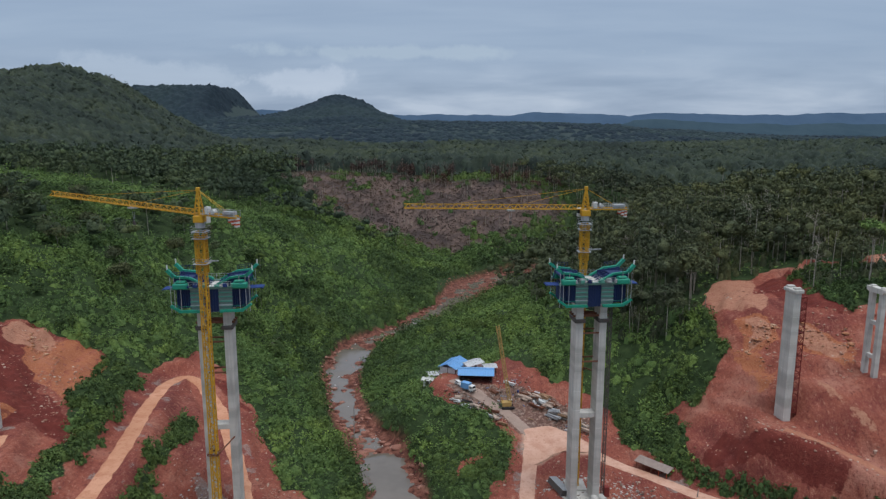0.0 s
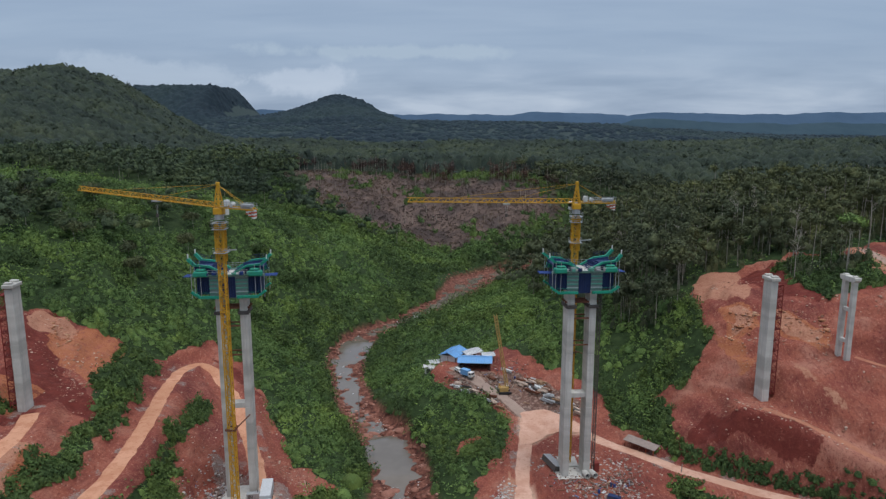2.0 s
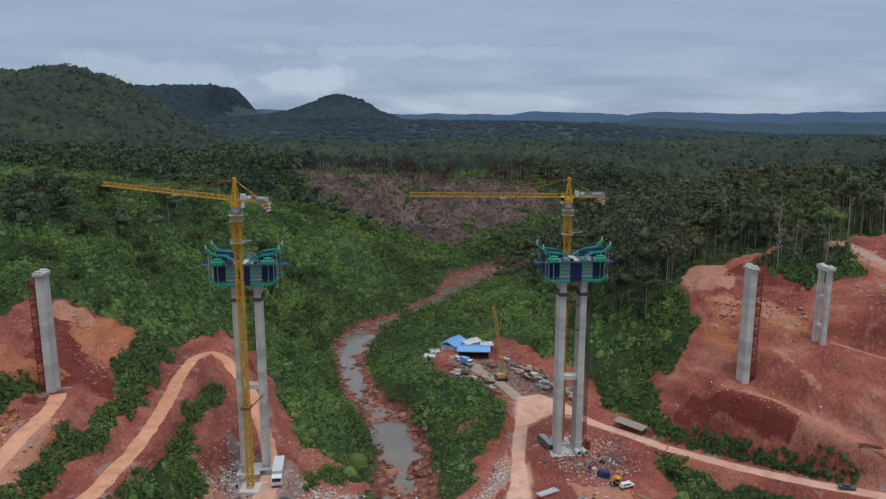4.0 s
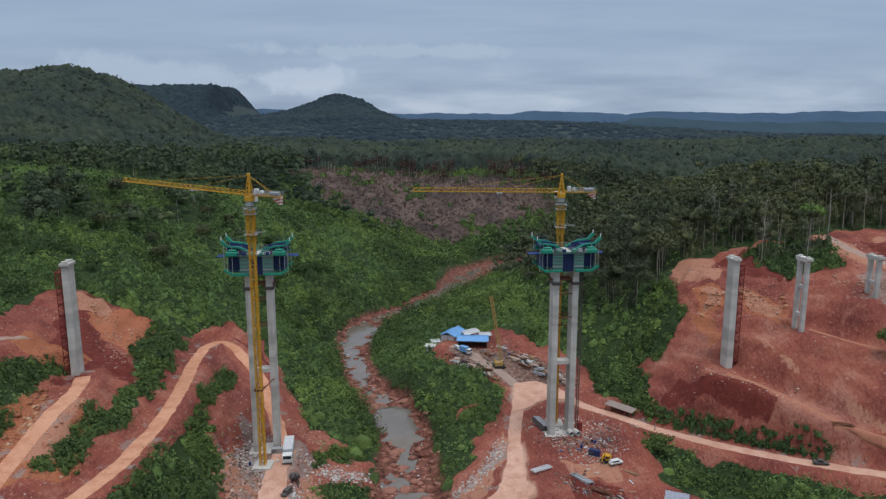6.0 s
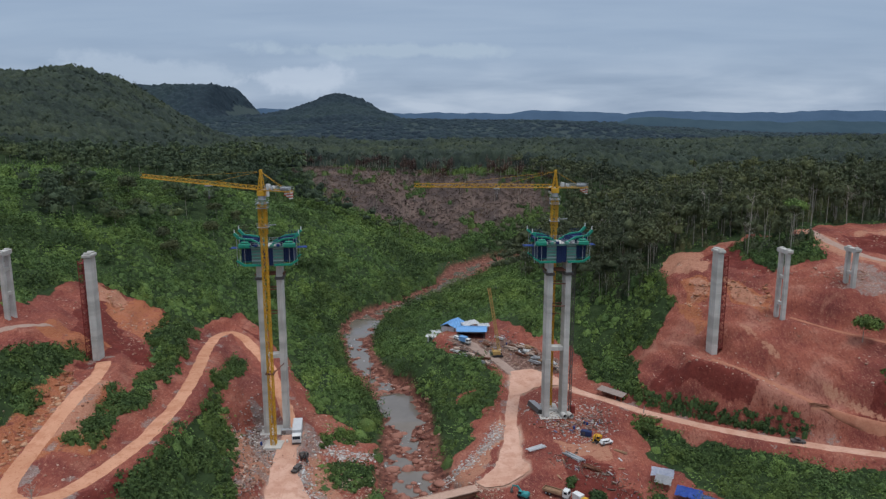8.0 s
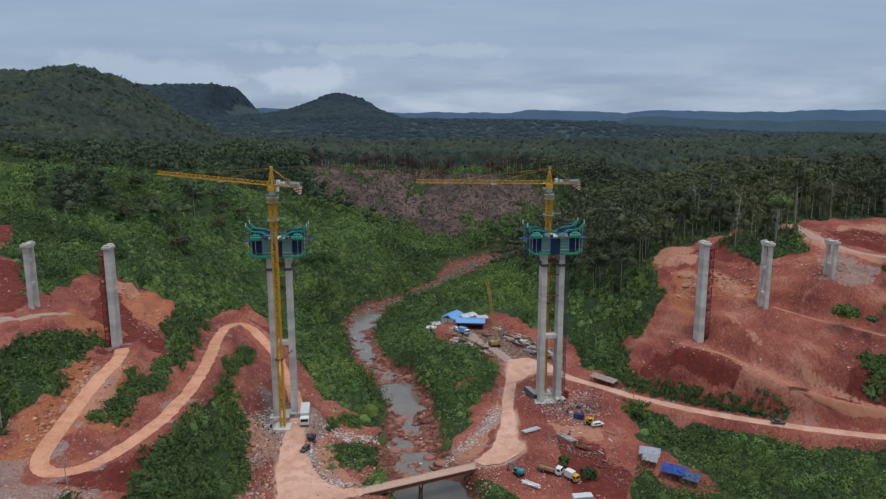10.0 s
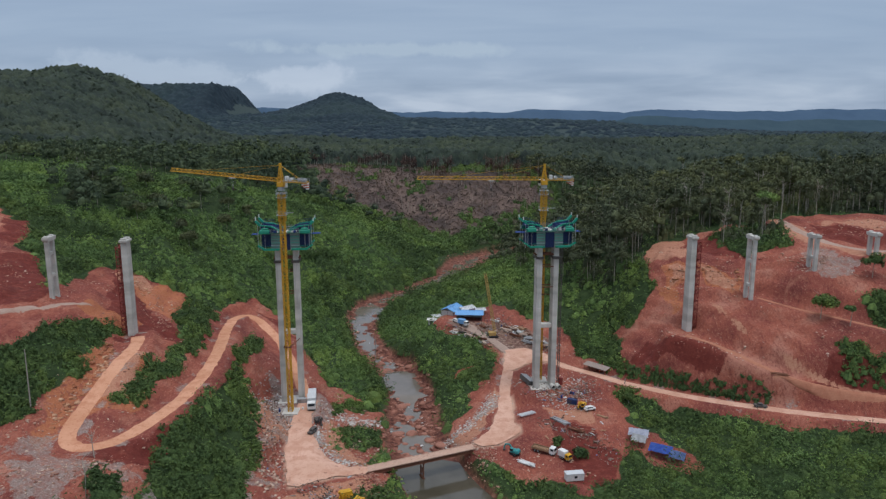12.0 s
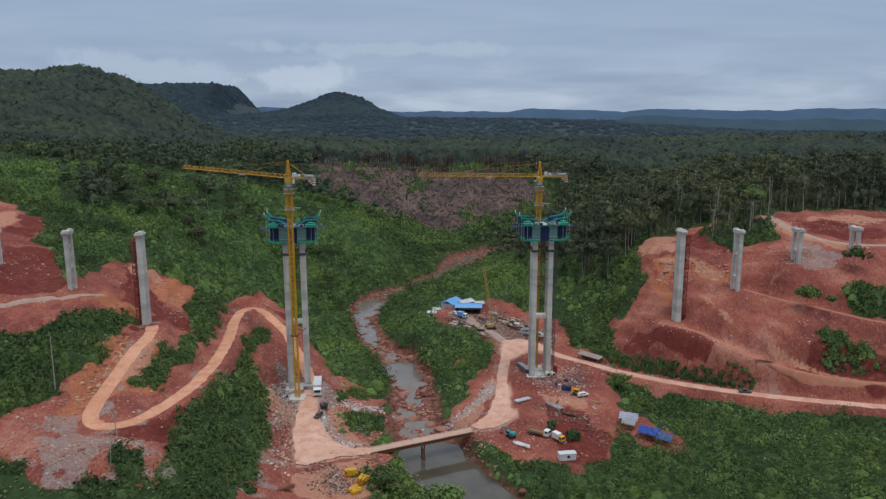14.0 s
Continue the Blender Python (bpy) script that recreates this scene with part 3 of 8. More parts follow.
# ---- the ground sheet ----
SOIL = [
    [(-215, 230), (-178, 212), (-164, 200), (-157, 188), (-155, 176), (-145, 174), (-134, 162.8), (-121, 140.2), (-124, 154.9), (-128, 182), (-122, 194), (-112, 196), (-100, 196), (-92, 178), (-88, 172), (-88, 208), (-81, 220),
     (-67, 218), (-50, 181), (-38, 159.4), (-34.5, 137), (-33, 123), (-24, 106), (-13, 100), (-18, 80), (-40, 35), (-190, 20), (-230, 115)],
    [(-5, 232), (19, 234), (33, 211), (49, 189), (57, 165), (60, 146), (56, 138), (56, 128), (59, 120), (61, 112), (67, 106), (65, 99), (58, 102), (52, 107), (48, 106), (45, 99), (39, 97), (35, 89), (30, 87), (25, 94), (17, 103), (12, 108), (6, 118), (12, 128), (17, 150), (20, 178), (20, 190), (0, 206)],
    [(61, 182), (68, 174), (73, 176), (78, 181), (79, 190), (83, 212), (89, 222), (100, 224), (113, 219), (120, 222), (131, 200), (134, 214), (188, 222), (260, 215), (260, 80), (170, 98), (119, 106), (99, 113), (72, 130), (57, 148), (52, 159.4)],
    [(2, 170), (9, 180), (10, 172), (5, 166)],
    [(50, 120), (57, 119), (65, 107), (65, 98), (55, 100), (50, 109)],
    [(0, 124), (2, 133), (5, 142), (11, 153), (17, 166), (20, 168), (18, 144), (8, 118)],
    [(-40, 134), (-37.5, 132), (-35, 123), (-25, 106), (-20, 102), (-29, 102), (-36, 113)],
    [(-43, 156), (-34, 162), (-25, 154), (-20, 148), (-17.5, 135), (-17, 121), (-24, 106), (-34, 134)],
]
GREEN = [
    [(-75, 63), (-68, 64), (-64, 58), (-72, 56)],
    [(-125, 88), (-115, 95), (-110, 97), (-108, 112), (-107, 126), (-104, 139), (-100, 137), (-95, 113), (-94, 98), (-95, 84), (-95, 79), (-98, 74), (-101, 62), (-125, 55)],
    [(-103, 205), (-97, 196), (-88, 193), (-78, 151), (-76, 125), (-76, 105), (-76, 94), (-80, 92), (-80.5, 101), (-81, 121), (-82, 140), (-88, 156), (-95, 178)],
    [(-72, 179), (-66, 172), (-65, 149), (-61, 129), (-55, 123), (-47, 100), (-46, 90), (-46, 72), (-44, 55), (-57, 50), (-63, 62), (-61, 74), (-64, 80), (-66, 89), (-64, 101), (-64, 116), (-67, 146)],
    [(-120, 40), (-90, 52), (-77, 50), (-70, 55), (-60, 59), (-50, 35), (-80, 20)],
    [(-34, 146.3), (-31.7, 152), (-25, 154), (-22, 150.5), (-26, 145.7), (-31, 143)], [(-37.2, 143.5), (-35.4, 148), (-33.4, 142), (-35.3, 138)],
    [(-31.4, 127.5), (-29.7, 132), (-25, 134.5), (-20, 134), (-18.6, 129), (-18.2, 121), (-22, 117), (-27.5, 118.8)],
    [(-21, 91), (-13, 94), (2, 95), (2, 83), (-19, 75)],
    [(9, 107), (15, 105), (22, 99), (30, 93), (37, 88), (38, 73), (22, 71), (10, 93)],
    [(57, 146), (63, 144), (63, 136), (58, 132), (55, 139.1)],
    [(48, 185), (58, 192), (61, 176), (61, 160), (61, 150), (57, 150), (51, 166)],
    [(113, 127), (118, 128), (124, 125), (131, 119), (150, 112), (150, 106), (128, 113), (118, 117), (114, 122)],
    [(129, 143), (136, 142), (152, 138), (150, 128), (137, 129), (130, 136)],
    [(106, 190), (110, 214), (121, 219), (130, 192), (124, 180), (112, 180), (106, 176)],
]
BURNT = [[(-135, 610), (-95, 525), (-30, 500), (50, 508), (95, 548), (90, 590), (20, 605), (-40, 650), (-110, 660)]]
GRAVEL = [[(-89, 60), (-87, 78), (-82.5, 71), (-75, 71), (-72, 63), (-80, 55)], [(-57, 147), (-40, 149), (-36, 135), (-42, 121), (-56, 125)],
          [(118, 158), (130, 172), (138, 160), (128, 150)], [(6, 206), (14, 208), (24, 190), (18, 192)]]
RED = [[(63, 156), (70, 159), (74, 153), (77, 147.5), (85, 143), (88, 138), (84, 136), (77, 141), (68, 149)], [(101, 217), (111, 217), (110, 190), (104, 177), (97, 186), (95, 190)],
       [(141, 199), (148, 196), (166, 183), (160, 170), (148, 173), (140, 182)], [(-103, 138), (-123, 187), (-117, 197), (-108, 176), (-97, 160), (-83, 150), (-82, 140), (-91, 144), (-95, 125)],
       [(-155, 162), (-148, 172), (-140, 172), (-119, 138), (-120, 129), (-125, 123), (-134, 117)], [(-174, 204), (-168, 206), (-157, 188), (-159, 180), (-163, 181), (-166, 193)],
       [(-78, 212), (-66, 210), (-58, 194), (-66, 198)], [(30, 128), (44, 124), (48, 106), (40, 92), (32, 95), (34, 114)], [(-64, 88), (-60, 76), (-66, 68), (-74, 70)],
       [(106, 124), (124, 112), (150, 106), (150, 112), (112, 126)]]
ORANGE_EARTH = [[(77, 179), (83, 168), (81, 163), (77, 173)], [(-116, 191), (-106, 197), (-96, 190), (-88, 157), (-99, 165), (-108, 173)], [(-85, 67), (-86, 80), (-87, 98), (-93, 118), (-97, 124), (-95, 98), (-91, 79)],
                [(82, 186), (88, 182), (86, 172), (79, 174)], [(92, 181), (100, 173), (103, 164), (98, 159), (92, 168)], [(-84, 88), (-76, 92), (-80, 123), (-90, 119)], [(-110, 146), (-98, 148), (-98, 130), (-112, 136)]]
DEBRIS = [[(-73, 69), (-64, 70), (-59, 65), (-59, 60), (-69, 59)], [(-92, 55), (-84, 58), (-72, 60), (-70, 53), (-80, 52), (-89, 51)],
          [(-60, 139), (-50, 132), (-43, 126), (-42, 108), (-40, 86), (-41, 69), (-47, 63), (-46, 102), (-51, 115)], [(-36, 120), (-35, 126), (-26, 112), (-29, 105)], [(0, 127), (7, 131), (18, 155), (17, 142), (7, 119)]]
LOOSE = [[(-38, 135), (-35, 136), (-27, 118), (-20, 105), (-23, 105), (-30, 117)], [(2, 125), (10, 134), (18, 149), (19.5, 147), (13, 131), (6, 120)], [(4, 214), (18, 212), (26, 204), (22, 198), (12, 204)], [(-38, 86), (-28.5, 95.5), (-21, 98), (-14, 88), (-18, 79), (-36, 72)], [(-36, 121), (-35, 126), (-24, 106), (-27, 104)], [(0, 127), (7, 131), (18, 155), (17, 142), (7, 119)], [(-60, 136), (-50, 132), (-44, 124), (-46, 108), (-52, 112)],
         [(132, 209), (137, 207), (136, 192), (137, 180), (142, 172), (150, 168), (150, 162), (140, 162), (133, 172), (129, 186), (128, 200)], [(30, 136), (42, 134), (44, 126), (34, 128)], [(147, 200), (162, 200), (173, 193), (171, 189), (160, 196), (147, 196)]]
PALE = [[(84, 217), (90, 222), (100, 223), (101, 217), (88, 184), (84, 188), (82, 197)], [(83, 184), (87, 181), (85, 174), (81, 175)], [(94, 179), (99, 172), (101, 165), (97, 162), (93, 169)],
        [(149, 196), (162, 204), (178, 199), (170, 186), (159, 193)], [(-179, 201), (-175, 206), (-169, 198), (-164, 180), (-170, 180)], [(-84, 92), (-79, 96), (-83, 122), (-89, 120)], [(-123, 190), (-114, 196), (-110, 182), (-118, 178)]]

MORTAR = [[(-38, 138), (-36, 144), (-30.4, 139), (-22, 143), (-22, 137), (-29.5, 132.7), (-35.4, 134)], [(-38.5, 133), (-34, 130), (-30, 125), (-26.5, 117), (-25, 108), (-30, 106.5), (-36, 112), (-39.5, 119), (-41, 128)], [(-1, 125), (8, 135), (16, 151), (20.5, 150), (15, 132), (7, 120)],
          [(-60, 134), (-58, 147), (-53.8, 145), (-50.5, 135), (-50.8, 120), (-55.3, 121)], [(-60, 140), (-57, 151), (-47, 152), (-40, 146), (-41, 132), (-47, 125), (-55, 127)], [(28, 152), (34, 155), (40, 149), (46, 142), (44, 135), (38, 136), (31, 144)]]
YARD = [[(2, 214), (14, 213), (25, 209), (39, 191), (43, 182), (36, 183), (24, 184), (17, 193), (5, 205)]]
PACKED = [[(-46.5, 140), (-40, 142), (-40.2, 131), (-38.8, 122), (-34.7, 113), (-30, 106.5), (-24.7, 102.6), (-19.5, 103), (-19.5, 99.6), (-28.6, 96.5), (-34.3, 94.4), (-38.5, 88), (-41, 99), (-43.6, 109), (-45, 120)],
          [(8, 116.6), (13, 123), (17, 138), (19.2, 150), (21.6, 148), (21, 128), (22.6, 120), (17.3, 116), (9.5, 113)], [(21, 168), (22.3, 178), (23.5, 187), (31.5, 188.6), (37.2, 181), (42, 169.5), (36.5, 170), (32, 174), (25, 168)]]

def inside(x, y, shape, soft=1.5):
    """1 within the outline, 0 outside, with a soft rim."""
    ins = np.zeros(x.shape, bool)
    p = shape
    for (x0, y0), (x1, y1) in zip(p, p[1:] + p[:1]):
        cross = ((y0 > y) != (y1 > y)) & (x < (x1 - x0) * (y - y0) / ((y1 - y0) or 1e-9) + x0)
        ins ^= cross
    d, _ = to_line(x, y, p + p[:1])
    return ease(np.where(ins, d, -d), -soft, soft)


def zone(x, y, shapes, soft=1.5, wobble=3.0):
    x, y = np.asarray(x, float), np.asarray(y, float)
    out = np.zeros(x.shape)
    u = x + wobble * ripple(x, y, 9, 11) + 0.5 * wobble * ripple(x, y, 3.5, 12)
    v = y + wobble * ripple(x, y, 9, 13) + 0.5 * wobble * ripple(x, y, 3.5, 14)
    for s in shapes:
        box = np.array(s)
        k = (u > box[:, 0].min() - 5) & (u < box[:, 0].max() + 5) & (v > box[:, 1].min() - 5) & (v < box[:, 1].max() + 5)
        if k.any():
            out[k] = np.maximum(out[k], inside(u[k], v[k], s, soft))
    return out


def road_near(x, y, extra=0.0, lines=None):
    """1 on the roads, 0 away from them."""
    x, y = np.asarray(x, float), np.asarray(y, float)
    out = np.zeros(x.shape)
    for line, half in lines or ROADS + TRACKS[:2]:
        d, _ = to_line(x, y, line)
        out = np.maximum(out, 1 - ease(d, half + extra, half + extra + 1.2))
    return out


def river_near(x, y, extra=0.0):
    d, _ = to_line(np.asarray(x, float), np.asarray(y, float), RIVER_LINE)
    return 1 - ease(d - river_half(y), extra, extra + 2.0)


def bare(x, y):
    """How far the ground is without plants."""
    b = zone(x, y, SOIL) * (1 - zone(x, y, GREEN, 1.2, 2.0))
    return np.maximum(np.maximum(b, road_near(x, y, 0.8)), river_near(x, y, 0.5 + 4.5 * ease(y, 370, 410)))


def track_worn(x, y):
    """Pale wheel-worn earth along the rough tracks."""
    out = np.zeros(x.shape)
    for line, half in TRACKS + PATHS:
        d, _ = to_line(x, y, line)
        out = np.maximum(out, (1 - ease(d, half * 0.35, half * 0.9)) * np.clip(0.55 + 0.45 * ripple(x, y, 5, 61), 0, 1))
    return 0.9 * out


def mesh_of(name, verts, faces, material=None, smooth=False):
    """A mesh from arrays: places, and faces that all have as many corners."""
    me = bpy.data.meshes.new(name)
    verts, faces = np.asarray(verts, np.float32), np.asarray(faces, np.int32)
    me.vertices.add(len(verts))
    me.vertices.foreach_set("co", verts.ravel())
    me.loops.add(faces.size)
    me.loops.foreach_set("vertex_index", faces.ravel())
    me.polygons.add(len(faces))
    me.polygons.foreach_set("loop_start", np.arange(0, faces.size, faces.shape[1], dtype=np.int32))
    if smooth:
        me.polygons.foreach_set("use_smooth", np.ones(len(faces), bool))
    me.update(calc_edges=True)
    if material:
        me.materials.append(material)
    return me


def grid_faces(nx, ny):
    i = np.arange(nx * ny).reshape(ny, nx)
    return np.stack([i[:-1, :-1], i[:-1, 1:], i[1:, 1:], i[1:, :-1]], -1).reshape(-1, 4)


def graded(lo, a, b, hi, step, grow=1.11):
    out, s = [b], step
    while out[-1] < hi:
        s *= grow
        out.append(min(out[-1] + s, hi))
    left, s = [a], step
    while left[-1] > lo:
        s *= grow
        left.append(max(left[-1] - s, lo))
    return np.r_[left[::-1], np.arange(a + step, b, step), out]


gx = graded(-3900, -135, 150, 3900, 1.0, 1.13)
gy = np.r_[graded(-1500, 50, 240, 241, 1.0)[:-1], np.arange(240, 480, 3.0), graded(479, 480, 481, 3930, 3.0, 1.06)[2:]]
GX, GY = np.meshgrid(gx, gy)
GZ = land(GX, GY)
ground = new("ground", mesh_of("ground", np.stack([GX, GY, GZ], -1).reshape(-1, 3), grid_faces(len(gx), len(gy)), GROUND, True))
tagged(ground, "red earth valley with green undergrowth and bare cuttings", "ground", kind="structure")
fx, fy = GX.ravel(), GY.ravel()
soil_here = np.maximum(zone(fx, fy, SOIL) * (1 - 0.85 * zone(fx, fy, GREEN, 1.2, 2.0)), road_near(fx, fy, 2.5) * (np.abs(fx) < 300))
for name, values in (("soil", soil_here), ("burnt", zone(fx, fy, BURNT, 8, 10)), ("gravel", np.maximum(np.maximum(zone(fx, fy, GRAVEL, 2.5, 4) * 0.75, zone(fx, fy, DEBRIS, 2, 4) * np.clip(0.45 + 0.6 * ripple(fx, fy, 3.0, 64), 0, 0.85)), 0.55 * road_near(fx, fy, 1.6, ROADS) * np.clip(0.2 + 1.2 * ripple(fx, fy, 3.5, 62), 0, 1) * (np.abs(fx) < 300))), ("pale", zone(fx, fy, PACKED, 0.6, 0.8)), ("worn", np.maximum.reduce([zone(fx, fy, PALE, 1.8, 2.5), 1.2 * zone(fx, fy, LOOSE, 1.5, 2.5), track_worn(fx, fy)])), ("red", zone(fx, fy, RED, 1.8, 2.5)), ("orange", zone(fx, fy, ORANGE_EARTH, 1.8, 2.5)),
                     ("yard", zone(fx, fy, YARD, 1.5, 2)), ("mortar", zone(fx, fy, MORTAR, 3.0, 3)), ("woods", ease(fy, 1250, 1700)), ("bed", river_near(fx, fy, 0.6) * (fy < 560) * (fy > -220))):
    layer = ground.data.attributes.new(name, "FLOAT", "POINT")
    layer.data.foreach_set("value", values.astype(np.float32))


def ribbon(name, line, half, lift, material, label, jag=0.5):
    """A road strip that lies on the ground, with ragged rims."""
    p = along(line, 1.0)
    d = np.gradient(p[:, :2], axis=0)
    d /= np.hypot(d[:, 0], d[:, 1])[:, None] + 1e-9
    side = np.stack([-d[:, 1], d[:, 0]], -1)
    s = np.arange(len(p)) * 1.0
    cols = []
    for k in np.linspace(-1, 1, 7):
        rag = jag * ripple(s, 0 * s + 40 * (k > 0), 2.5, 21) * (abs(k) > 0.9)
        xy = p[:, :2] + side * (k * half + np.sign(k) * rag)[:, None]
        z = land(xy[:, 0], xy[:, 1]) + lift - (0.35 if abs(k) > 0.9 else 0.05 * (abs(abs(k) - 0.5) < 0.3))
        cols.append(np.c_[xy, z])
    v = np.stack(cols, 1)
    ob = new(name, mesh_of(name, v.reshape(-1, 3), grid_faces(7, len(p)), material, True))
    return tagged(ob, label, "road", kind="structure")


def patch(name, shape, lift, material, label):
    """A trodden pad with a ragged rim that lies on the ground."""
    p = rounded(shape + shape[:1], 0.8, 6)[:-1]
    s = np.arange(len(p)) * 0.8
    x, y = p[:, 0] + 0.5 * ripple(s, 0 * s, 2.2, 23), p[:, 1] + 0.5 * ripple(s, 0 * s, 2.2, 24)
    bm = bmesh.new()
    v = [bm.verts.new(q) for q in zip(x, y, land(x, y) + lift)]
    e = [bm.edges.new((a, b)) for a, b in zip(v, v[1:] + v[:1])]
    bmesh.ops.triangle_fill(bm, use_beauty=True, use_dissolve=False, edges=e)
    for _ in range(2):
        bmesh.ops.subdivide_edges(bm, edges=[q for q in bm.edges if q.calc_length() > 1.6], cuts=2, use_grid_fill=True)
    bmesh.ops.triangulate(bm, faces=bm.faces)
    at = np.array([q.co for q in bm.verts])
    for q, z in zip(bm.verts, land(at[:, 0], at[:, 1]) + lift):
        q.co.z = z
    bmesh.ops.recalc_face_normals(bm, faces=bm.faces)
    me = bpy.data.meshes.new(name)
    bm.to_mesh(me)
    bm.free()
    me.materials.append(material)
    return tagged(new(name, me), label, "road", kind="structure")


for k, shape in enumerate(PACKED):
    patch("road_pad", shape, 0.27, ROAD, "pale trodden turning pad beside the haul road")
west_way = [q for q in ROADS[0][0][1:] if not (q[0] > -50 and q[1] < 140)]
ribbon("road_west", np.array(west_way), 2.25, 0.22, ROAD_ORANGE, "pale dirt haul road winding down in hairpins")
ribbon("road_mid", ROADS[1][0], 2.1, 0.24, ROAD, "pale dirt road from the river bridge to the yard")
ribbon("road_yard", ROADS[2][0], 2.4, 0.20, worn("grey_yard_track", (0.36, 0.265, 0.215), (0.24, 0.165, 0.13), 0.95, 0, 0.3, 3, 0.7, False), "grey trodden track through the work yard")
ribbon("road_east", ROADS[3][0], 2.0, 0.23, ROAD, "pale dirt road along the foot of the red slope")

TRACK = worn("trodden_earth_track", (0.40, 0.175, 0.105), (0.25, 0.075, 0.046), 0.95, 0, 0.35, 2.2, 0.75, False)
GREY_TRACK = worn("grey_gravel_track", (0.38, 0.27, 0.215), (0.27, 0.125, 0.085), 0.95, 0, 0.35, 2.2, 0.75, False)
ribbon("track_east", TRACKS[0][0], 1.3, 0.12, TRACK, "rough orange track down the red slope", 1.0)
ribbon("track_top", TRACKS[1][0], 2.5, 0.12, GREY_TRACK, "grey gravel track looping over the red terrace", 1.0)
ribbon("track_step", TRACKS[2][0], 1.1, 0.12, TRACK, "worn path along the red terrace", 0.7)
ribbon("track_ledge", PATHS[1][0], 1.2, 0.12, GREY_TRACK, "pale track along the western cutting", 0.7)

# the river's water, broken by the bed's rocks
POOLS = ([110, 116, 128, 150, 161, 165.5, 190, 194, 214, 222, 255, 260, 264, 294, 299, 335, 345, 395, 405, 480], [-0.5, -0.1, -0.05, -0.32, -0.55, 0.6, 0.6, -0.42, -0.38, -0.22, -0.2, -0.3, 0.22, 0.22, -0.4, -0.4, 0.0, 0.05, -0.4, -0.4])
rp = along(RIVER_LINE, 2.0)
rd = np.gradient(rp, axis=0)
rd /= np.hypot(rd[:, 0], rd[:, 1])[:, None]
rows = []
for k in np.linspace(-1.25, 1.25, 9):
    xy = rp + np.stack([-rd[:, 1], rd[:, 0]], -1) * (k * river_half(rp[:, 1]))[:, None]
    level = river_bed(rp[:, 1]) + np.interp(rp[:, 1], *POOLS)
    rows.append(np.c_[xy, level])
river = new("river", mesh_of("river", np.stack(rows, 1).reshape(-1, 3), grid_faces(9, len(rp)), WATER, True))
tagged(river, "shallow brown river winding between red boulders", "river", kind="structure")
# a wide muddy pool below the bridge
pool = [(-17, 104), (-16, 114), (-6, 119.5), (4, 116), (9.5, 105), (16, 90), (31, 67), (110, -20), (125, -170), (90, -170), (78, -40), (50, 20), (26, 52), (6, 78), (-6, 92), (-12, 98)]
bm = bmesh.new()
bm.faces.new([bm.verts.new((x, y, -11.05)) for x, y in pool])
me = bpy.data.meshes.new("pool")
bm.to_mesh(me)
me.materials.append(POOL_WATER)
tagged(new("pool", me), "still grey-brown water under the site bridge", "water", kind="structure")


# far ridges along the horizon, with haze put into their blue base colour
def ridge(name, dist, profile, colour_a, colour_b, label):
    """A far flat-topped ridge in two haze-tinted colours: bearing and height along its crest, with wooded unevenness.
    """
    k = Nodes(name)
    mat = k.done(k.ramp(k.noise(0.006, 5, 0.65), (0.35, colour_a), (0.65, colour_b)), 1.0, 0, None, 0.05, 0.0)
    p = np.array(profile, float)
    b = np.linspace(p[0, 0], p[-1, 0], 700)
    top = 85 + (np.interp(b, p[:, 0], p[:, 1]) - 85) * dist / 4300 + 5 * ripple(b * 900, 0 * b, 30, 51) + 2.5 * ripple(b * 900, 0 * b, 9, 52)
    rings = [(dist - 420, 0.0), (dist - 220, 0.22), (dist - 90, 0.62), (dist - 25, 0.93), (dist, 1.0), (dist + 120, 0.97)]
    v = np.stack([np.stack([r * b, np.full(b.shape, r), 10 + (top - 10) * h + 10 * ripple(b * 2500, np.full(b.shape, r), 60, 53) * (0 < h < 0.9)], -1) for r, h in rings])
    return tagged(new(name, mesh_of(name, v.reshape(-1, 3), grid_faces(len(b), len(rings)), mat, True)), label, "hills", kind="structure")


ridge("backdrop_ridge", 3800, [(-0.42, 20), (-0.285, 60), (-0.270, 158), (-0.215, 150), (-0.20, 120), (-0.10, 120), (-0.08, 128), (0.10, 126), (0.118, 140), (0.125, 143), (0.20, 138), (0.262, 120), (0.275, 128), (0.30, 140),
       (0.36, 139), (0.44, 128), (0.50, 133), (0.60, 142), (0.70, 140), (0.9, 120)], (0.060, 0.096, 0.148), (0.072, 0.112, 0.168), "long flat-topped ridge on the horizon, tinted blue for haze")
ridge("backdrop_foothill", 3500, [(0.20, 12), (0.25, 60), (0.27, 96), (0.30, 104), (0.34, 96), (0.40, 80), (0.5, 72), (0.60, 78), (0.72, 60), (0.9, 40)], (0.042, 0.068, 0.088), (0.054, 0.083, 0.102), "low wooded foothill before the ridge, tinted blue-green for haze")

# ---- plants ----
rng = np.random.RandomState(3)


def cards(at, facing, size, loose=0.55):
    """One small leaf clump at each place, turned roughly towards its facing."""
    n = len(at)
    nrm = facing + loose * rng.normal(size=(n, 3))
    nrm /= np.linalg.norm(nrm, axis=1)[:, None] + 1e-9
    a = np.cross(nrm, rng.normal(size=(n, 3)))
    a /= np.linalg.norm(a, axis=1)[:, None] + 1e-9
    b = np.cross(nrm, a)
    size = np.asarray(size)[:, None] * rng.uniform(0.6, 1.4, (n, 1))
    return np.stack([at + a * size * 1.2, at - a * size * 0.7 + b * size * 0.55, at - a * size * 0.6 - b * size * 0.6], 1)


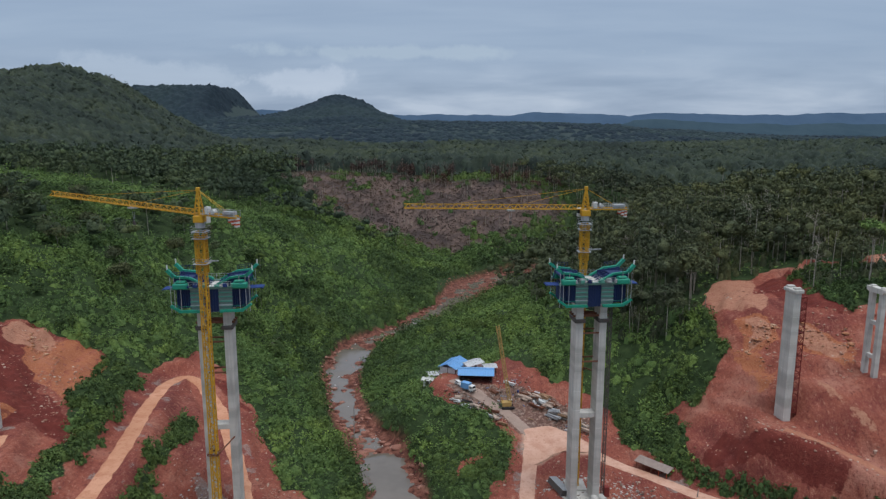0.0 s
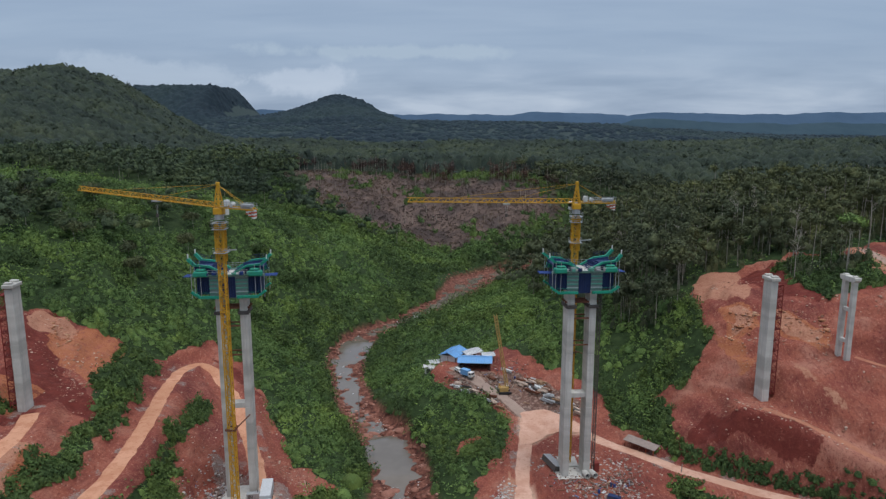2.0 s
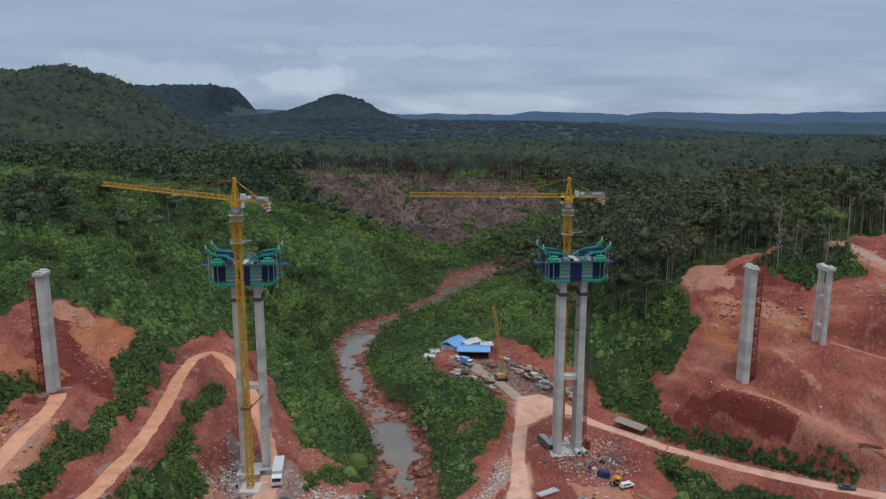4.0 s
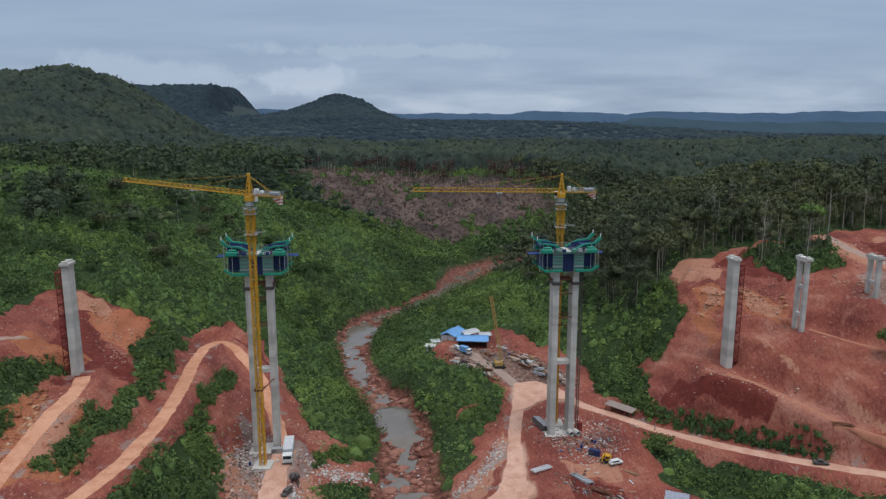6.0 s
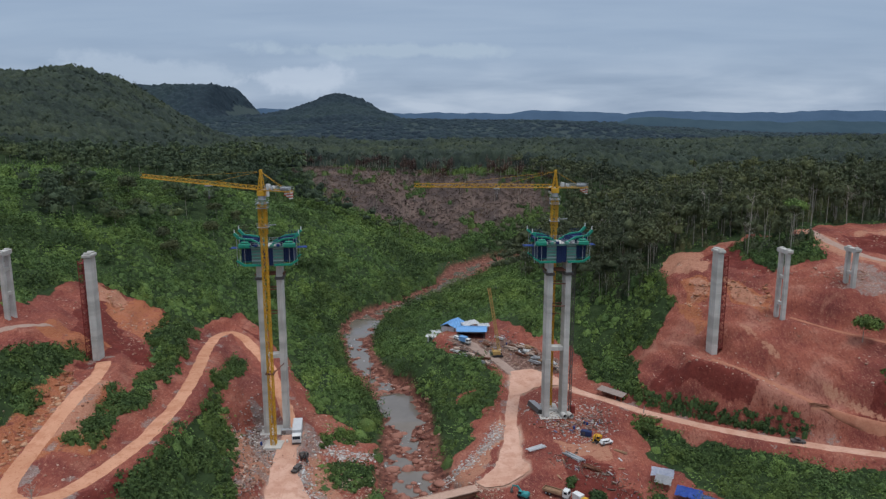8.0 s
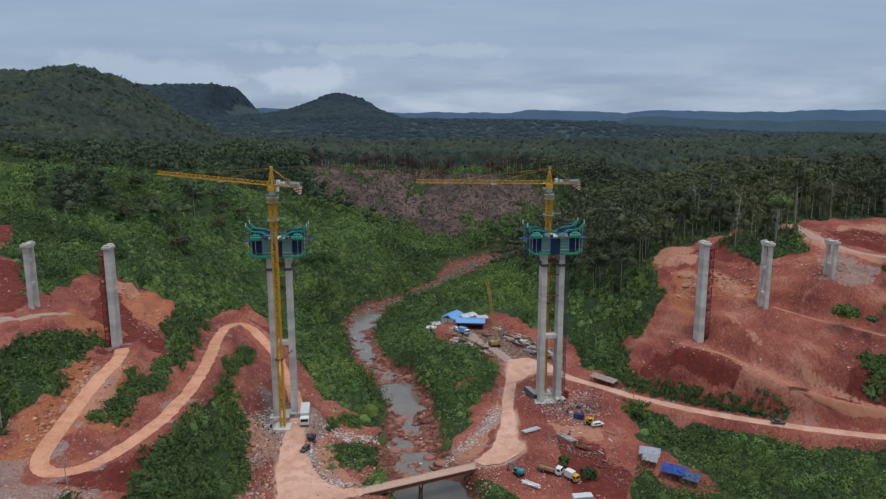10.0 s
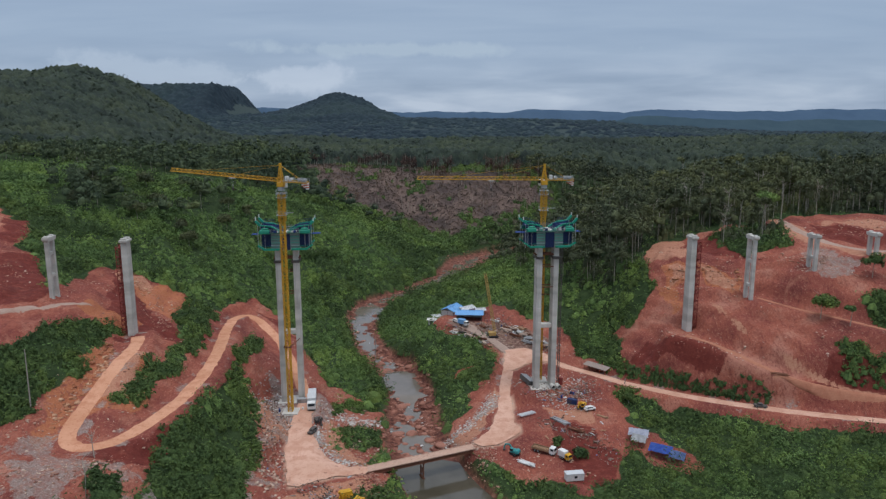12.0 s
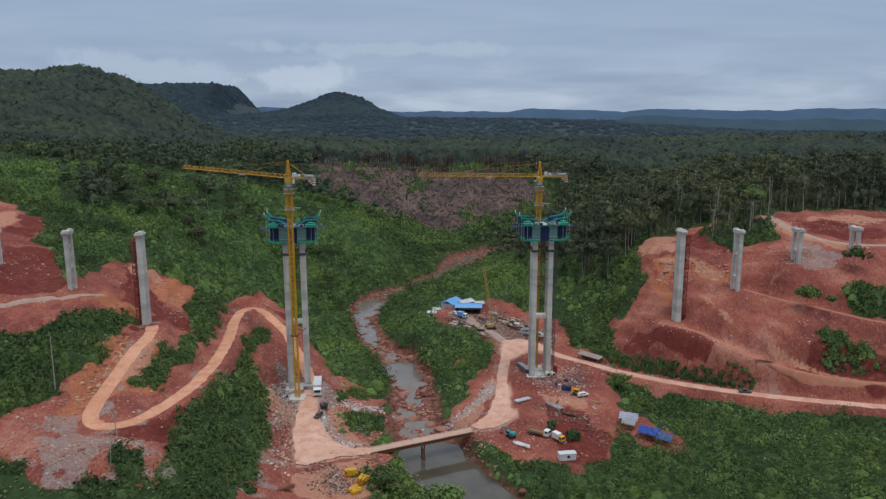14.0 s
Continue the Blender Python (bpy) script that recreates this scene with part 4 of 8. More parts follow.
def crowns(x, y, base, rad, tall, count, size, lobes=5, sink=0.25, level=0.3):
    """Leaf clumps over uneven crowns: each crown is a cluster of lobes."""
    n = len(x)
    who = np.repeat(np.arange(n), count)
    m = len(who)
    lob = rng.randint(0, lobes, m)
    off = rng.normal(size=(n, lobes, 3)) * (0.42, 0.42, 0.28)
    off[:, 0] = 0, 0, 0.25
    lr = rng.uniform(0.45, 0.75, (n, lobes))
    d = rng.normal(size=(m, 3))
    d[:, 2] = np.abs(d[:, 2]) * 1.1 - sink
    d /= np.linalg.norm(d, axis=1)[:, None]
    q = off[who, lob] + d * (lr[who, lob] * rng.uniform(0.62, 1.22, m))[:, None]
    at = np.c_[x[who] + q[:, 0] * rad[who], y[who] + q[:, 1] * rad[who], base[who] + (0.5 + 0.5 * q[:, 2]) * tall[who]]
    return cards(at, d + (0, 0, level), np.asarray(size)[who] if np.ndim(size) else np.full(m, size))


def domes(x, y, base, rad, tall, sides=7, lobes=1, rings=((-0.05, 1.0), (0.55, 0.86), (0.88, 0.48))):
    """Lumpy closed clumps below the leaves: shared corners, uneven outline."""
    n = len(x)
    if lobes > 1:
        who = np.repeat(np.arange(n), lobes)
        off = rng.normal(size=(len(who), 3)) * (0.40, 0.40, 0.16)
        k = rng.uniform(0.5, 0.78, len(who))
        x, y = x[who] + off[:, 0] * rad[who], y[who] + off[:, 1] * rad[who]
        base, rad, tall = base[who] + (0.22 + off[:, 2]) * tall[who], rad[who] * k, tall[who] * k * 0.95
        n = len(x)
    ang = np.arange(sides) * math.tau / sides + rng.uniform(0, 6, (n, 1))
    v = []
    for h, w in rings:
        r = rad[:, None] * w * rng.uniform(0.78, 1.18, (n, sides))
        v.append(np.stack([x[:, None] + r * np.cos(ang), y[:, None] + r * np.sin(ang), base[:, None] + tall[:, None] * (h + rng.uniform(-0.1, 0.1, (n, sides)))], -1))
    v.append(np.stack([x, y, base + tall * rng.uniform(0.95, 1.1, n)], -1)[:, None])
    v = np.concatenate(v, 1)
    m, f = len(rings), []
    for q in range(m - 1):
        for a in range(sides):
            b = (a + 1) % sides
            f += [(q * sides + a, q * sides + b, (q + 1) * sides + b), (q * sides + a, (q + 1) * sides + b, (q + 1) * sides + a)]
    f += [((m - 1) * sides + a, (m - 1) * sides + (a + 1) % sides, m * sides) for a in range(sides)]
    return v.reshape(-1, 3), (np.arange(n)[:, None, None] * v.shape[1] + np.array(f)).reshape(-1, 3)


def stuff(name, parts, material, label, category="shrubs", trunks=None):
    """Leaf clumps, domes and stems as one mesh."""
    vs, fs, smooth, index, at = [], [], [], [], 0
    for p in list(parts) + ([trunks] if trunks is not None else []):
        soft = isinstance(p, tuple)
        v, f = p if soft else (p.reshape(-1, 3), np.arange(p.shape[0] * 3).reshape(-1, 3))
        vs.append(v), fs.append(f + at), smooth.append(np.full(len(f), soft)), index.append(np.full(len(f), int(p is trunks), np.int32))
        at += len(v)
    me = mesh_of(name, np.concatenate(vs), np.concatenate(fs), material)
    if trunks is not None:
        me.materials.append(BARK)
    me.polygons.foreach_set("use_smooth", np.concatenate(smooth))
    me.polygons.foreach_set("material_index", np.concatenate(index))
    return tagged(new(name, me), label, category, kind="stuff")


def poles(x, y, z0, z1, r):
    """Three-sided tapering stems."""
    n = len(x)
    lean = rng.normal(size=(n, 2)) * 0.03 * (z1 - z0)[:, None]
    ang = np.arange(3) * 2.094
    low = np.stack([x[:, None] + r[:, None] * np.cos(ang), y[:, None] + r[:, None] * np.sin(ang), np.repeat(z0[:, None], 3, 1)], -1)
    top = np.stack([x[:, None] + lean[:, :1] + 0.45 * r[:, None] * np.cos(ang), y[:, None] + lean[:, 1:] + 0.45 * r[:, None] * np.sin(ang), np.repeat(z1[:, None], 3, 1)], -1)
    v = np.concatenate([low, top], 1)
    f = np.array([(0, 1, 4), (0, 4, 3), (1, 2, 5), (1, 5, 4), (2, 0, 3), (2, 3, 5)])
    return v.reshape(-1, 3), (np.arange(n)[:, None, None] * 6 + f).reshape(-1, 3)


def seen_from_path(x, y, spare=14.0):
    return (np.abs(x) < 0.64 * (y + 78) + spare) & (y > 34)


def scatter(x0, x1, y0, y1, gap):
    n = int((x1 - x0) * (y1 - y0) / gap ** 2)
    return rng.uniform(x0, x1, n), rng.uniform(y0, y1, n)


def forest_floor(x, y):
    """Where tall forest stands rather than scrub."""
    w = 6 * ripple(x, y, 25, 31)
    east = (x > np.interp(y, [150, 190, 204, 215, 240, 300, 380, 450, 470, 520, 600, 650], [260, 150, 92, 70, 58, 54, 48, 44, 60, 95, 100, 60]) + w) & (y > 185)
    west = (x < -40) & (y > np.interp(x, [-370, -300, -270, -233, -190, -154, -123, -87, -60, -40], [560, 498, 500, 486, 474, 462, 486, 470, 500, 520]) + 2 * w)
    west |= np.hypot((x + 166) / 17, (y - 260) / 26) + w / 14 < 1
    west |= np.hypot((x + 128) / 10, (y - 308) / 20) + w / 14 < 1
    far = y > 640 + w
    return (east | west | far) & ~((x < 105) & (x > -140) & (y > 490) & (y < 600 + w))


# shrubs over the slopes
x, y = scatter(-330, 300, 36, 520, 2.3)
k = seen_from_path(x, y) & (bare(x, y) < 0.35) & ~forest_floor(x, y) & (zone(x, y, BURNT, 6, 8) < 0.5) & ~((zone(x, y, SOIL) > 0.5) & (rng.rand(len(x)) < 0.6)) & (road_near(x, y, 2.2) < 0.3) & ~((np.abs(x - 57.5) < 6.5) & (np.abs(y - 107.5) < 9))
x, y = x[k], y[k]
k = (rng.rand(len(x)) < np.interp(y, [60, 260, 480], [1.0, 0.75, 0.45])) & (ripple(x, y, 5.5, 50) + 0.6 * ripple(x, y, 2.6, 51) > -0.55)
x, y = x[k], y[k]
far = np.interp(y, [60, 150, 260, 480], [0.9, 1.0, 1.25, 1.9])
rad = (0.95 + 1.7 * rng.rand(len(x)) ** 3 + 0.5 * (ripple(x, y, 14, 41) > 0.2)) * far ** 0.5
thick = (x > 25) & (y < 112) | (x < -45) & (y < 100)
rad = np.where(thick, rad * 1.35, rad)
rad = np.where(rng.rand(len(x)) < 0.05, rad * rng.uniform(1.25, 1.7, len(x)), rad)
tall = rad * rng.uniform(1.1, 2.5, len(x)) * (1 + 0.9 * (rng.rand(len(x)) < 0.06)) * (1 + 0.5 * ripple(x, y, 8, 44))
tall = np.where(thick & (rng.rand(len(x)) < 0.07), tall * rng.uniform(1.5, 2.3, len(x)), tall)
z = land(x, y) - 0.25 * tall
by_river = to_line(x, y, RIVER_LINE)[0] - river_half(y)
dark = thick | (ripple(x, y, 22, 43) > 0.45) | (by_river < 20 + 8 * ripple(x, y, 12, 52)) & (y > 255) & (x < 30) | (by_river < 7) & (y > 130)
rad = np.where(dark & ~thick & (by_river < 22), rad * 1.25, rad)
tall = np.where(dark & ~thick & (by_river < 22), tall * 1.3, tall)
count = np.clip(np.where(y < 300, 19, 12) * rad, 15, 70).astype(int)
for name, pick, material, label in (("slope_shrubs", ~dark, SHRUB, "bright green shrubs and creepers over the valley slopes"), ("bank_bushes", dark, BUSH, "dense dark green bushes on banks and slopes")):
    q = pick
    stuff(name, [domes(x[q], y[q], z[q], rad[q] * 0.70, np.minimum(tall[q] * 0.60, rad[q] * 0.95), 5, 1, ((-0.05, 1.0), (0.7, 0.7))), crowns(x[q], y[q], z[q], rad[q] * 1.15, tall[q] * 1.04, count[q], 0.33 * far[q])], material, label)

# broad mounds of creeper-grown bushes that give the slopes their billows
x, y = scatter(-330, 300, 60, 520, 6.3)
k = seen_from_path(x, y) & (bare(x, y) < 0.2) & ~forest_floor(x, y) & (zone(x, y, BURNT, 6, 8) < 0.5) & (zone(x, y, SOIL, 6) < 0.3) & (road_near(x, y, 4) < 0.3) & (ripple(x, y, 34, 47) > -0.5)
x, y = x[k], y[k]
rad = rng.uniform(1.9, 3.4, len(x)) + 1.2 * (rng.rand(len(x)) < 0.15)
tall = rad * rng.uniform(1.0, 1.9, len(x))
z = land(x, y) - 0.3 * tall
q = ripple(x, y, 22, 43) + 0.4 * ripple(x, y, 5, 48) > 0.15
for name, pick, material, label in (("creeper_mounds", ~q, SHRUB, "rounded bright green mounds of creepers over bushes"), ("bush_mounds", q, BUSH, "rounded dark green bush mounds on the slopes")):
    stuff(name, [domes(x[pick], y[pick], z[pick], rad[pick] * 0.66, tall[pick] * 0.62, 5, 2, ((-0.05, 1.0), (0.6, 0.8))), crowns(x[pick], y[pick], z[pick], rad[pick] * 1.15, tall[pick] * 1.08, np.where(y[pick] < 300, 110, 60), np.interp(y[pick], [60, 200, 520], [0.32, 0.40, 0.66]), 9)], material, label)

# bushes left standing on the bare slopes
x, y = scatter(-130, 155, 50, 215, 1.15)
k = (zone(x, y, GREEN, 1.2, 2.0) > 0.3) & (zone(x, y, SOIL) > 0.3) & (road_near(x, y, 0.8) < 0.2) & (ripple(x, y, 4.5, 53) + 0.5 * ripple(x, y, 2.2, 54) > -0.5)
x, y = x[k], y[k]
row = along([(58, 158), (61, 153), (66, 147), (72, 141.7), (78, 137), (84, 132.5), (90, 128), (95, 125)], 0.22)
x, y = np.r_[x, row[:, 0] + 0.8 * rng.normal(size=len(row))], np.r_[y, row[:, 1] + 0.7 * rng.normal(size=len(row))]
# the scrub's ragged end beside the red cutting
ex, ey = scatter(52, 82, 160, 200, 0.95)
k = (zone(ex, ey, SOIL) > 0.02) & (zone(ex, ey, SOIL) < 0.62) & (ex < 80) & (rng.rand(len(ex)) < 0.85)
x, y = np.r_[x, ex[k]], np.r_[y, ey[k]]
k = road_near(x, y, 0.6) < 0.3
x, y = x[k], y[k]
rad = 0.55 + 1.0 * rng.rand(len(x)) ** 1.6
tall = rad * rng.uniform(1.0, 2.3, len(x))
z = land(x, y) - 0.2 * tall
stuff("slope_bushes", [domes(x, y, z, rad * 0.72, tall * 0.68, 5, 1, ((-0.05, 1.0), (0.7, 0.7))), crowns(x, y, z, rad * 1.2, tall * 1.05, np.full(len(x), 27), 0.33)], BUSH, "patches of green bushes on bare red slopes")

# low creepers that close the gaps between them
x, y = scatter(-330, 300, 36, 520, 1.05)
k = seen_from_path(x, y) & (rng.rand(len(x)) < np.interp(y, [60, 200, 480], [0.5, 0.4, 0.2])) & (ripple(x, y, 6, 49) > -0.2)
x, y = x[k], y[k]
k = (bare(x, y) < 0.45) & (zone(x, y, BURNT, 6, 8) < 0.5)
x, y = x[k], y[k]
at = np.c_[x, y, land(x, y) + 0.1 + 0.4 * rng.rand(len(x))]
stuff("creepers", [cards(at, np.tile((0.0, -0.2, 1.4), (len(x), 1)), 0.42 * np.interp(y, [60, 200, 480], [0.9, 1.1, 2.2]))], SHRUB, "low green creepers and grass covering the slopes", "undergrowth")

# tall forest near the site
x, y = scatter(-420, 520, 150, 640, 6.2)
stray = rng.rand(len(x)) ** 4 * np.where(x < 0, -55, 30)
k = seen_from_path(x, y, 25) & (forest_floor(x, y) | forest_floor(x + stray, y)) & (bare(x, y) < 0.3) & (zone(x, y, BURNT, 8, 8) < 0.4)
x, y = x[k], y[k]
z = land(x, y)
rad = 2.2 + 3.0 * rng.rand(len(x)) ** 1.5 + 1.6 * (rng.rand(len(x)) < 0.1)
high = rng.uniform(8, 16, len(x)) + 6 * (rng.rand(len(x)) < 0.16) + 3 * ripple(x, y, 40, 33)
tall = rad * rng.uniform(0.9, 1.5, len(x))
count = np.where(y < 310, 110, 30)
size = np.interp(y, [150, 310, 311, 640], [0.50, 0.66, 0.85, 1.05])
for name, side, leaf, label in (("forest", x > 20, CANOPY, "dark tropical forest with pale thin trunks"), ("hill_forest_edge", x <= 20, WEST_CANOPY, "dark green forest above the shrubby slope")):
    show = side & ((x > 60) & (rng.rand(len(x)) < 0.7) | (rng.rand(len(x)) < 0.06))
    tr = poles(x[show], y[show], z[show] - 0.5, z[show] + high[show] + 1.5 * (rng.rand(show.sum()) < 0.2), rng.uniform(0.10, 0.26, show.sum()))
    q = side
    stuff(name, [domes(x[q], y[q], (z + high - tall * 0.75)[q], rad[q] * 0.8, tall[q] * 0.6, 5, 3, ((-0.3, 0.75), (0.45, 0.85))), crowns(x[q], y[q], (z + high - tall * 0.8)[q], rad[q] * 1.15, tall[q] * 1.1, count[q], size[q], 8, 0.5)], leaf, label, "forest", tr)

# saplings and bushes under and along the forest's edge
x, y = scatter(20, 330, 170, 480, 3.9)
k = seen_from_path(x, y) & (forest_floor(x, y) | forest_floor(x + 9, y + 6)) & (bare(x, y) < 0.3) & (rng.rand(len(x)) < np.interp(y, [180, 480], [1.0, 0.4]))
x, y = x[k], y[k]
rad = rng.uniform(1.0, 2.4, len(x))
tall = rad * rng.uniform(1.2, 3.2, len(x))
z = land(x, y) - 0.3
show = rng.rand(len(x)) < 0.25
tr = poles(x[show], y[show], z[show], z[show] + rng.uniform(5, 13, show.sum()), rng.uniform(0.07, 0.14, show.sum()))
stuff("forest_undergrowth", [domes(x, y, z, rad * 0.7, tall * 0.75, 5, 1, ((-0.05, 1.0), (0.7, 0.7))), crowns(x, y, z, rad * 1.2, tall, np.full(len(x), 28), 0.42)], CANOPY, "saplings and bushes along the forest's edge", "undergrowth", tr)

# forest out to the horizon: one closed canopy of crowns, with single crowns standing out of it
def crown_tops(x, y, cell, seed):
    """Height of a roof of rounded crowns, one in each cell, over the ground."""
    i, j = np.floor(x / cell).astype(int), np.floor(y / cell).astype(int)
    out = np.zeros(x.shape)
    for p in (-1, 0, 1):
        for q in (-1, 0, 1):
            u, v = (i + p) % 256, (j + q) % 256
            g = lambda k: _lat[(u + 37 * k + seed) % 256, (v + 59 * k) % 256]
            cx, cy = (i + p + 0.1 + 0.8 * g(1)) * cell, (j + q + 0.1 + 0.8 * g(2)) * cell
            r = cell * (0.55 + 0.6 * g(3) ** 2)
            out = np.maximum(out, (2.5 + 5.5 * g(4)) * np.sqrt(np.maximum(0, 1 - ((x - cx) ** 2 + (y - cy) ** 2) / r ** 2)))
    return out


gy = 628 * (1580 / 628) ** np.linspace(0, 1, 330)
gu = np.linspace(-0.68, 0.68, 450)
X, Y = np.meshgrid(gu, gy)
X = X * (Y + 78) + 1.5 * ripple(37 * X, 0.2 * Y, 1.0, 36)
Z = land(X, Y) + 2.5 + 1.7 * crown_tops(X, Y, 9.0, 3) + 0.8 * crown_tops(X, Y, 4.4, 9) + 3.0 * ripple(X, Y, 22, 37) + 3.5 * ripple(X, Y, 60, 34) + 1.2 * ripple(X, Y, 4, 35)
Z -= 16 * (1 - ease(Y, 632, 648)) + 18 * zone(X, Y, BURNT, 8, 10)
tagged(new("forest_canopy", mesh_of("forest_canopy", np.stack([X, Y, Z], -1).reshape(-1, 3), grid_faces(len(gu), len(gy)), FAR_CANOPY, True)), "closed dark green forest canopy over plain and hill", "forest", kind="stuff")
x, y = scatter(-1500, 1500, 620, 1570, 11.5)
k = (np.abs(x) < 0.64 * (y + 78) + 40) & forest_floor(x, y) & (y > 632)
x, y = x[k], y[k]
z, rad = land(x, y), 2.4 + 3.2 * rng.rand(len(x)) ** 2
high = rng.uniform(11, 17, len(x)) + 3.5 * ripple(x, y, 60, 34) + 4 * (rng.rand(len(x)) < 0.06)
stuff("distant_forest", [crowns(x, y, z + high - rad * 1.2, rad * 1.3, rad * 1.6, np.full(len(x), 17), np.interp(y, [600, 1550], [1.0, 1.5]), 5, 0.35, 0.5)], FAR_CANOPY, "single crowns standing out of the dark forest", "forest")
x, y = scatter(-2800, 2800, 1540, 3850, 31)
k = np.abs(x) < 0.66 * (y + 78) + 60
x, y = x[k], y[k]
z, rad = land(x, y), rng.uniform(9, 17, len(x))
stuff("horizon_forest", [domes(x, y, z - 4, rad * 1.4, rad * 0.9, 5, 1, ((-0.3, 1.1), (0.6, 0.7)))], HAZE_TINTED_CANOPY, "forest towards the horizon, tinted blue for haze", "forest")

# wooded hills on the horizon
gy = np.linspace(2880, 3760, 130)
gu = np.linspace(-0.68, -0.03, 420)
X, Y = np.meshgrid(gu, gy)
X = X * (Y + 78)
Z = land(X, Y) + 2.5 + 2.4 * crown_tops(X, Y, 22.0, 5) + 1.2 * crown_tops(X, Y, 11.0, 11) + 4 * ripple(X, Y, 60, 38) - 40 * (1 - ease(X, -2400, -2300)) - 40 * ease(X, -260, -160) - 45 * (1 - ease(Y, 2880, 2960))
tagged(new("hill_forest", mesh_of("hill_forest", np.stack([X, Y, Z], -1).reshape(-1, 3), grid_faces(len(gu), len(gy)), HAZE_TINTED_CANOPY, True)), "forest on the far hills, tinted blue for haze", "forest", kind="stuff")

# scorched clearing
x, y = scatter(-190, 150, 470, 680, 2.5)
k = zone(x, y, BURNT, 6, 14) + 0.25 * ripple(x, y, 14, 71) > 0.5
x, y = x[k], y[k]
green = (ripple(x, y, 16, 72) + 0.6 * ripple(x, y, 6, 73) > np.interp(y, [490, 540, 640], [-0.2, 0.55, 0.7])) & (rng.rand(len(x)) < 0.7)
bx, by = x[~green], y[~green]
rad = rng.uniform(0.6, 1.9, len(bx))
some = rng.rand(len(bx)) < 0.06
stuff("scorched_brush", [crowns(bx, by, land(bx, by) - 0.3, rad, rad * 1.2, np.full(len(bx), 13), 0.42, 4)], DEAD, "scorched brown brush over burnt ground", trunks=poles(bx[some], by[some], land(bx[some], by[some]), land(bx[some], by[some]) + rng.uniform(3, 10, some.sum()), np.full(some.sum(), 0.16)))
# green bushes in the clearing and round it
ox, oy = scatter(-200, 160, 440, 660, 3.3)
k = (zone(ox, oy, BURNT, 6, 14) < 0.5) & ~forest_floor(ox, oy) & (bare(ox, oy) < 0.4)
x, y = np.r_[x[green], ox[k]], np.r_[y[green], oy[k]]
rad = 1.2 + 2.2 * rng.rand(len(x)) ** 2
tall = rad * rng.uniform(0.9, 2.0, len(x))
z = land(x, y) - 0.3
stuff("clearing_bushes", [domes(x, y, z, rad * 0.8, tall * 0.75, 5, 1, ((-0.05, 1.0), (0.7, 0.7))), crowns(x, y, z, rad * 1.2, tall * 1.05, np.full(len(x), 30), 0.6)], BUSH, "green bushes round the scorched clearing", "shrubs")
# scorched trees along its upper rim
x, y = scatter(-140, 100, 580, 690, 5.4)
k = (np.abs(y - np.interp(x, [-125, -100, -40, 20, 95], [640, 650, 640, 600, 586])) < 15) & (ripple(x, y, 30, 74) + 0.5 * ripple(x, y, 9, 75) > -0.1)
x, y = x[k], y[k]
rad, high = rng.uniform(2.0, 4.2, len(x)), rng.uniform(7, 18, len(x))
z = land(x, y)
stuff("scorched_trees", [crowns(x, y, z + 0.25 * high, rad, high * 0.75, np.full(len(x), 60), 0.62, 6, 0.5)], SCORCHED, "scorched reddish-brown trees round the burnt clearing", "trees", poles(x, y, z, z + high, np.full(len(x), 0.2)))

# ---- building blocks for made things ----
def part(name, bm, material, parent, label=""):
    """Links a bmesh as one mesh under a thing or a part."""
    me = bpy.data.meshes.new(name)
    bm.normal_update()
    bm.to_mesh(me)
    bm.free()
    me.materials.append(material)
    ob = new(name, me)
    ob.parent = parent
    return tagged(ob, label)


def thing(name, m, label, category, group=""):
    ob = new(name)
    ob.matrix_world = m
    ob.empty_display_size = 0.5
    return tagged(ob, label, category, group)


def box(bm, x0, x1, y0, y1, z0, z1, bevel=0.0, m=None):
    v = [bm.verts.new((x, y, z)) for z in (z0, z1) for y in (y0, y1) for x in (x0, x1)]
    f = [bm.faces.new([v[i] for i in q]) for q in ((0, 2, 3, 1), (4, 5, 7, 6), (0, 1, 5, 4), (2, 6, 7, 3), (0, 4, 6, 2), (1, 3, 7, 5))]
    if bevel:
        e = list({e for q in f for e in q.edges})
        out = bmesh.ops.bevel(bm, geom=e, offset=bevel, segments=1, affect="EDGES")
        v = list({w for q in out["faces"] for w in q.verts} | {w for w in v if w.is_valid})
    if m is not None:
        bmesh.ops.transform(bm, matrix=m, verts=[w for w in v if w.is_valid])
    return bm


def bar(bm, a, b, w, h=None):
    """A straight square bar from a to b."""
    a, b = Vector(a), Vector(b)
    d = (b - a).normalized()
    side = d.cross(Vector((0, 0, 1)) if abs(d.z) < 0.95 else Vector((1, 0, 0))).normalized()
    top = side.cross(d)
    s, t = side * (w / 2), top * ((h or w) / 2)
    v = [bm.verts.new(p + i * s + j * t) for p in (a, b) for i, j in ((-1, -1), (1, -1), (1, 1), (-1, 1))]
    for q in ((3, 2, 1, 0), (4, 5, 6, 7), (0, 1, 5, 4), (1, 2, 6, 5), (2, 3, 7, 6), (3, 0, 4, 7)):
        bm.faces.new([v[i] for i in q])
    return bm


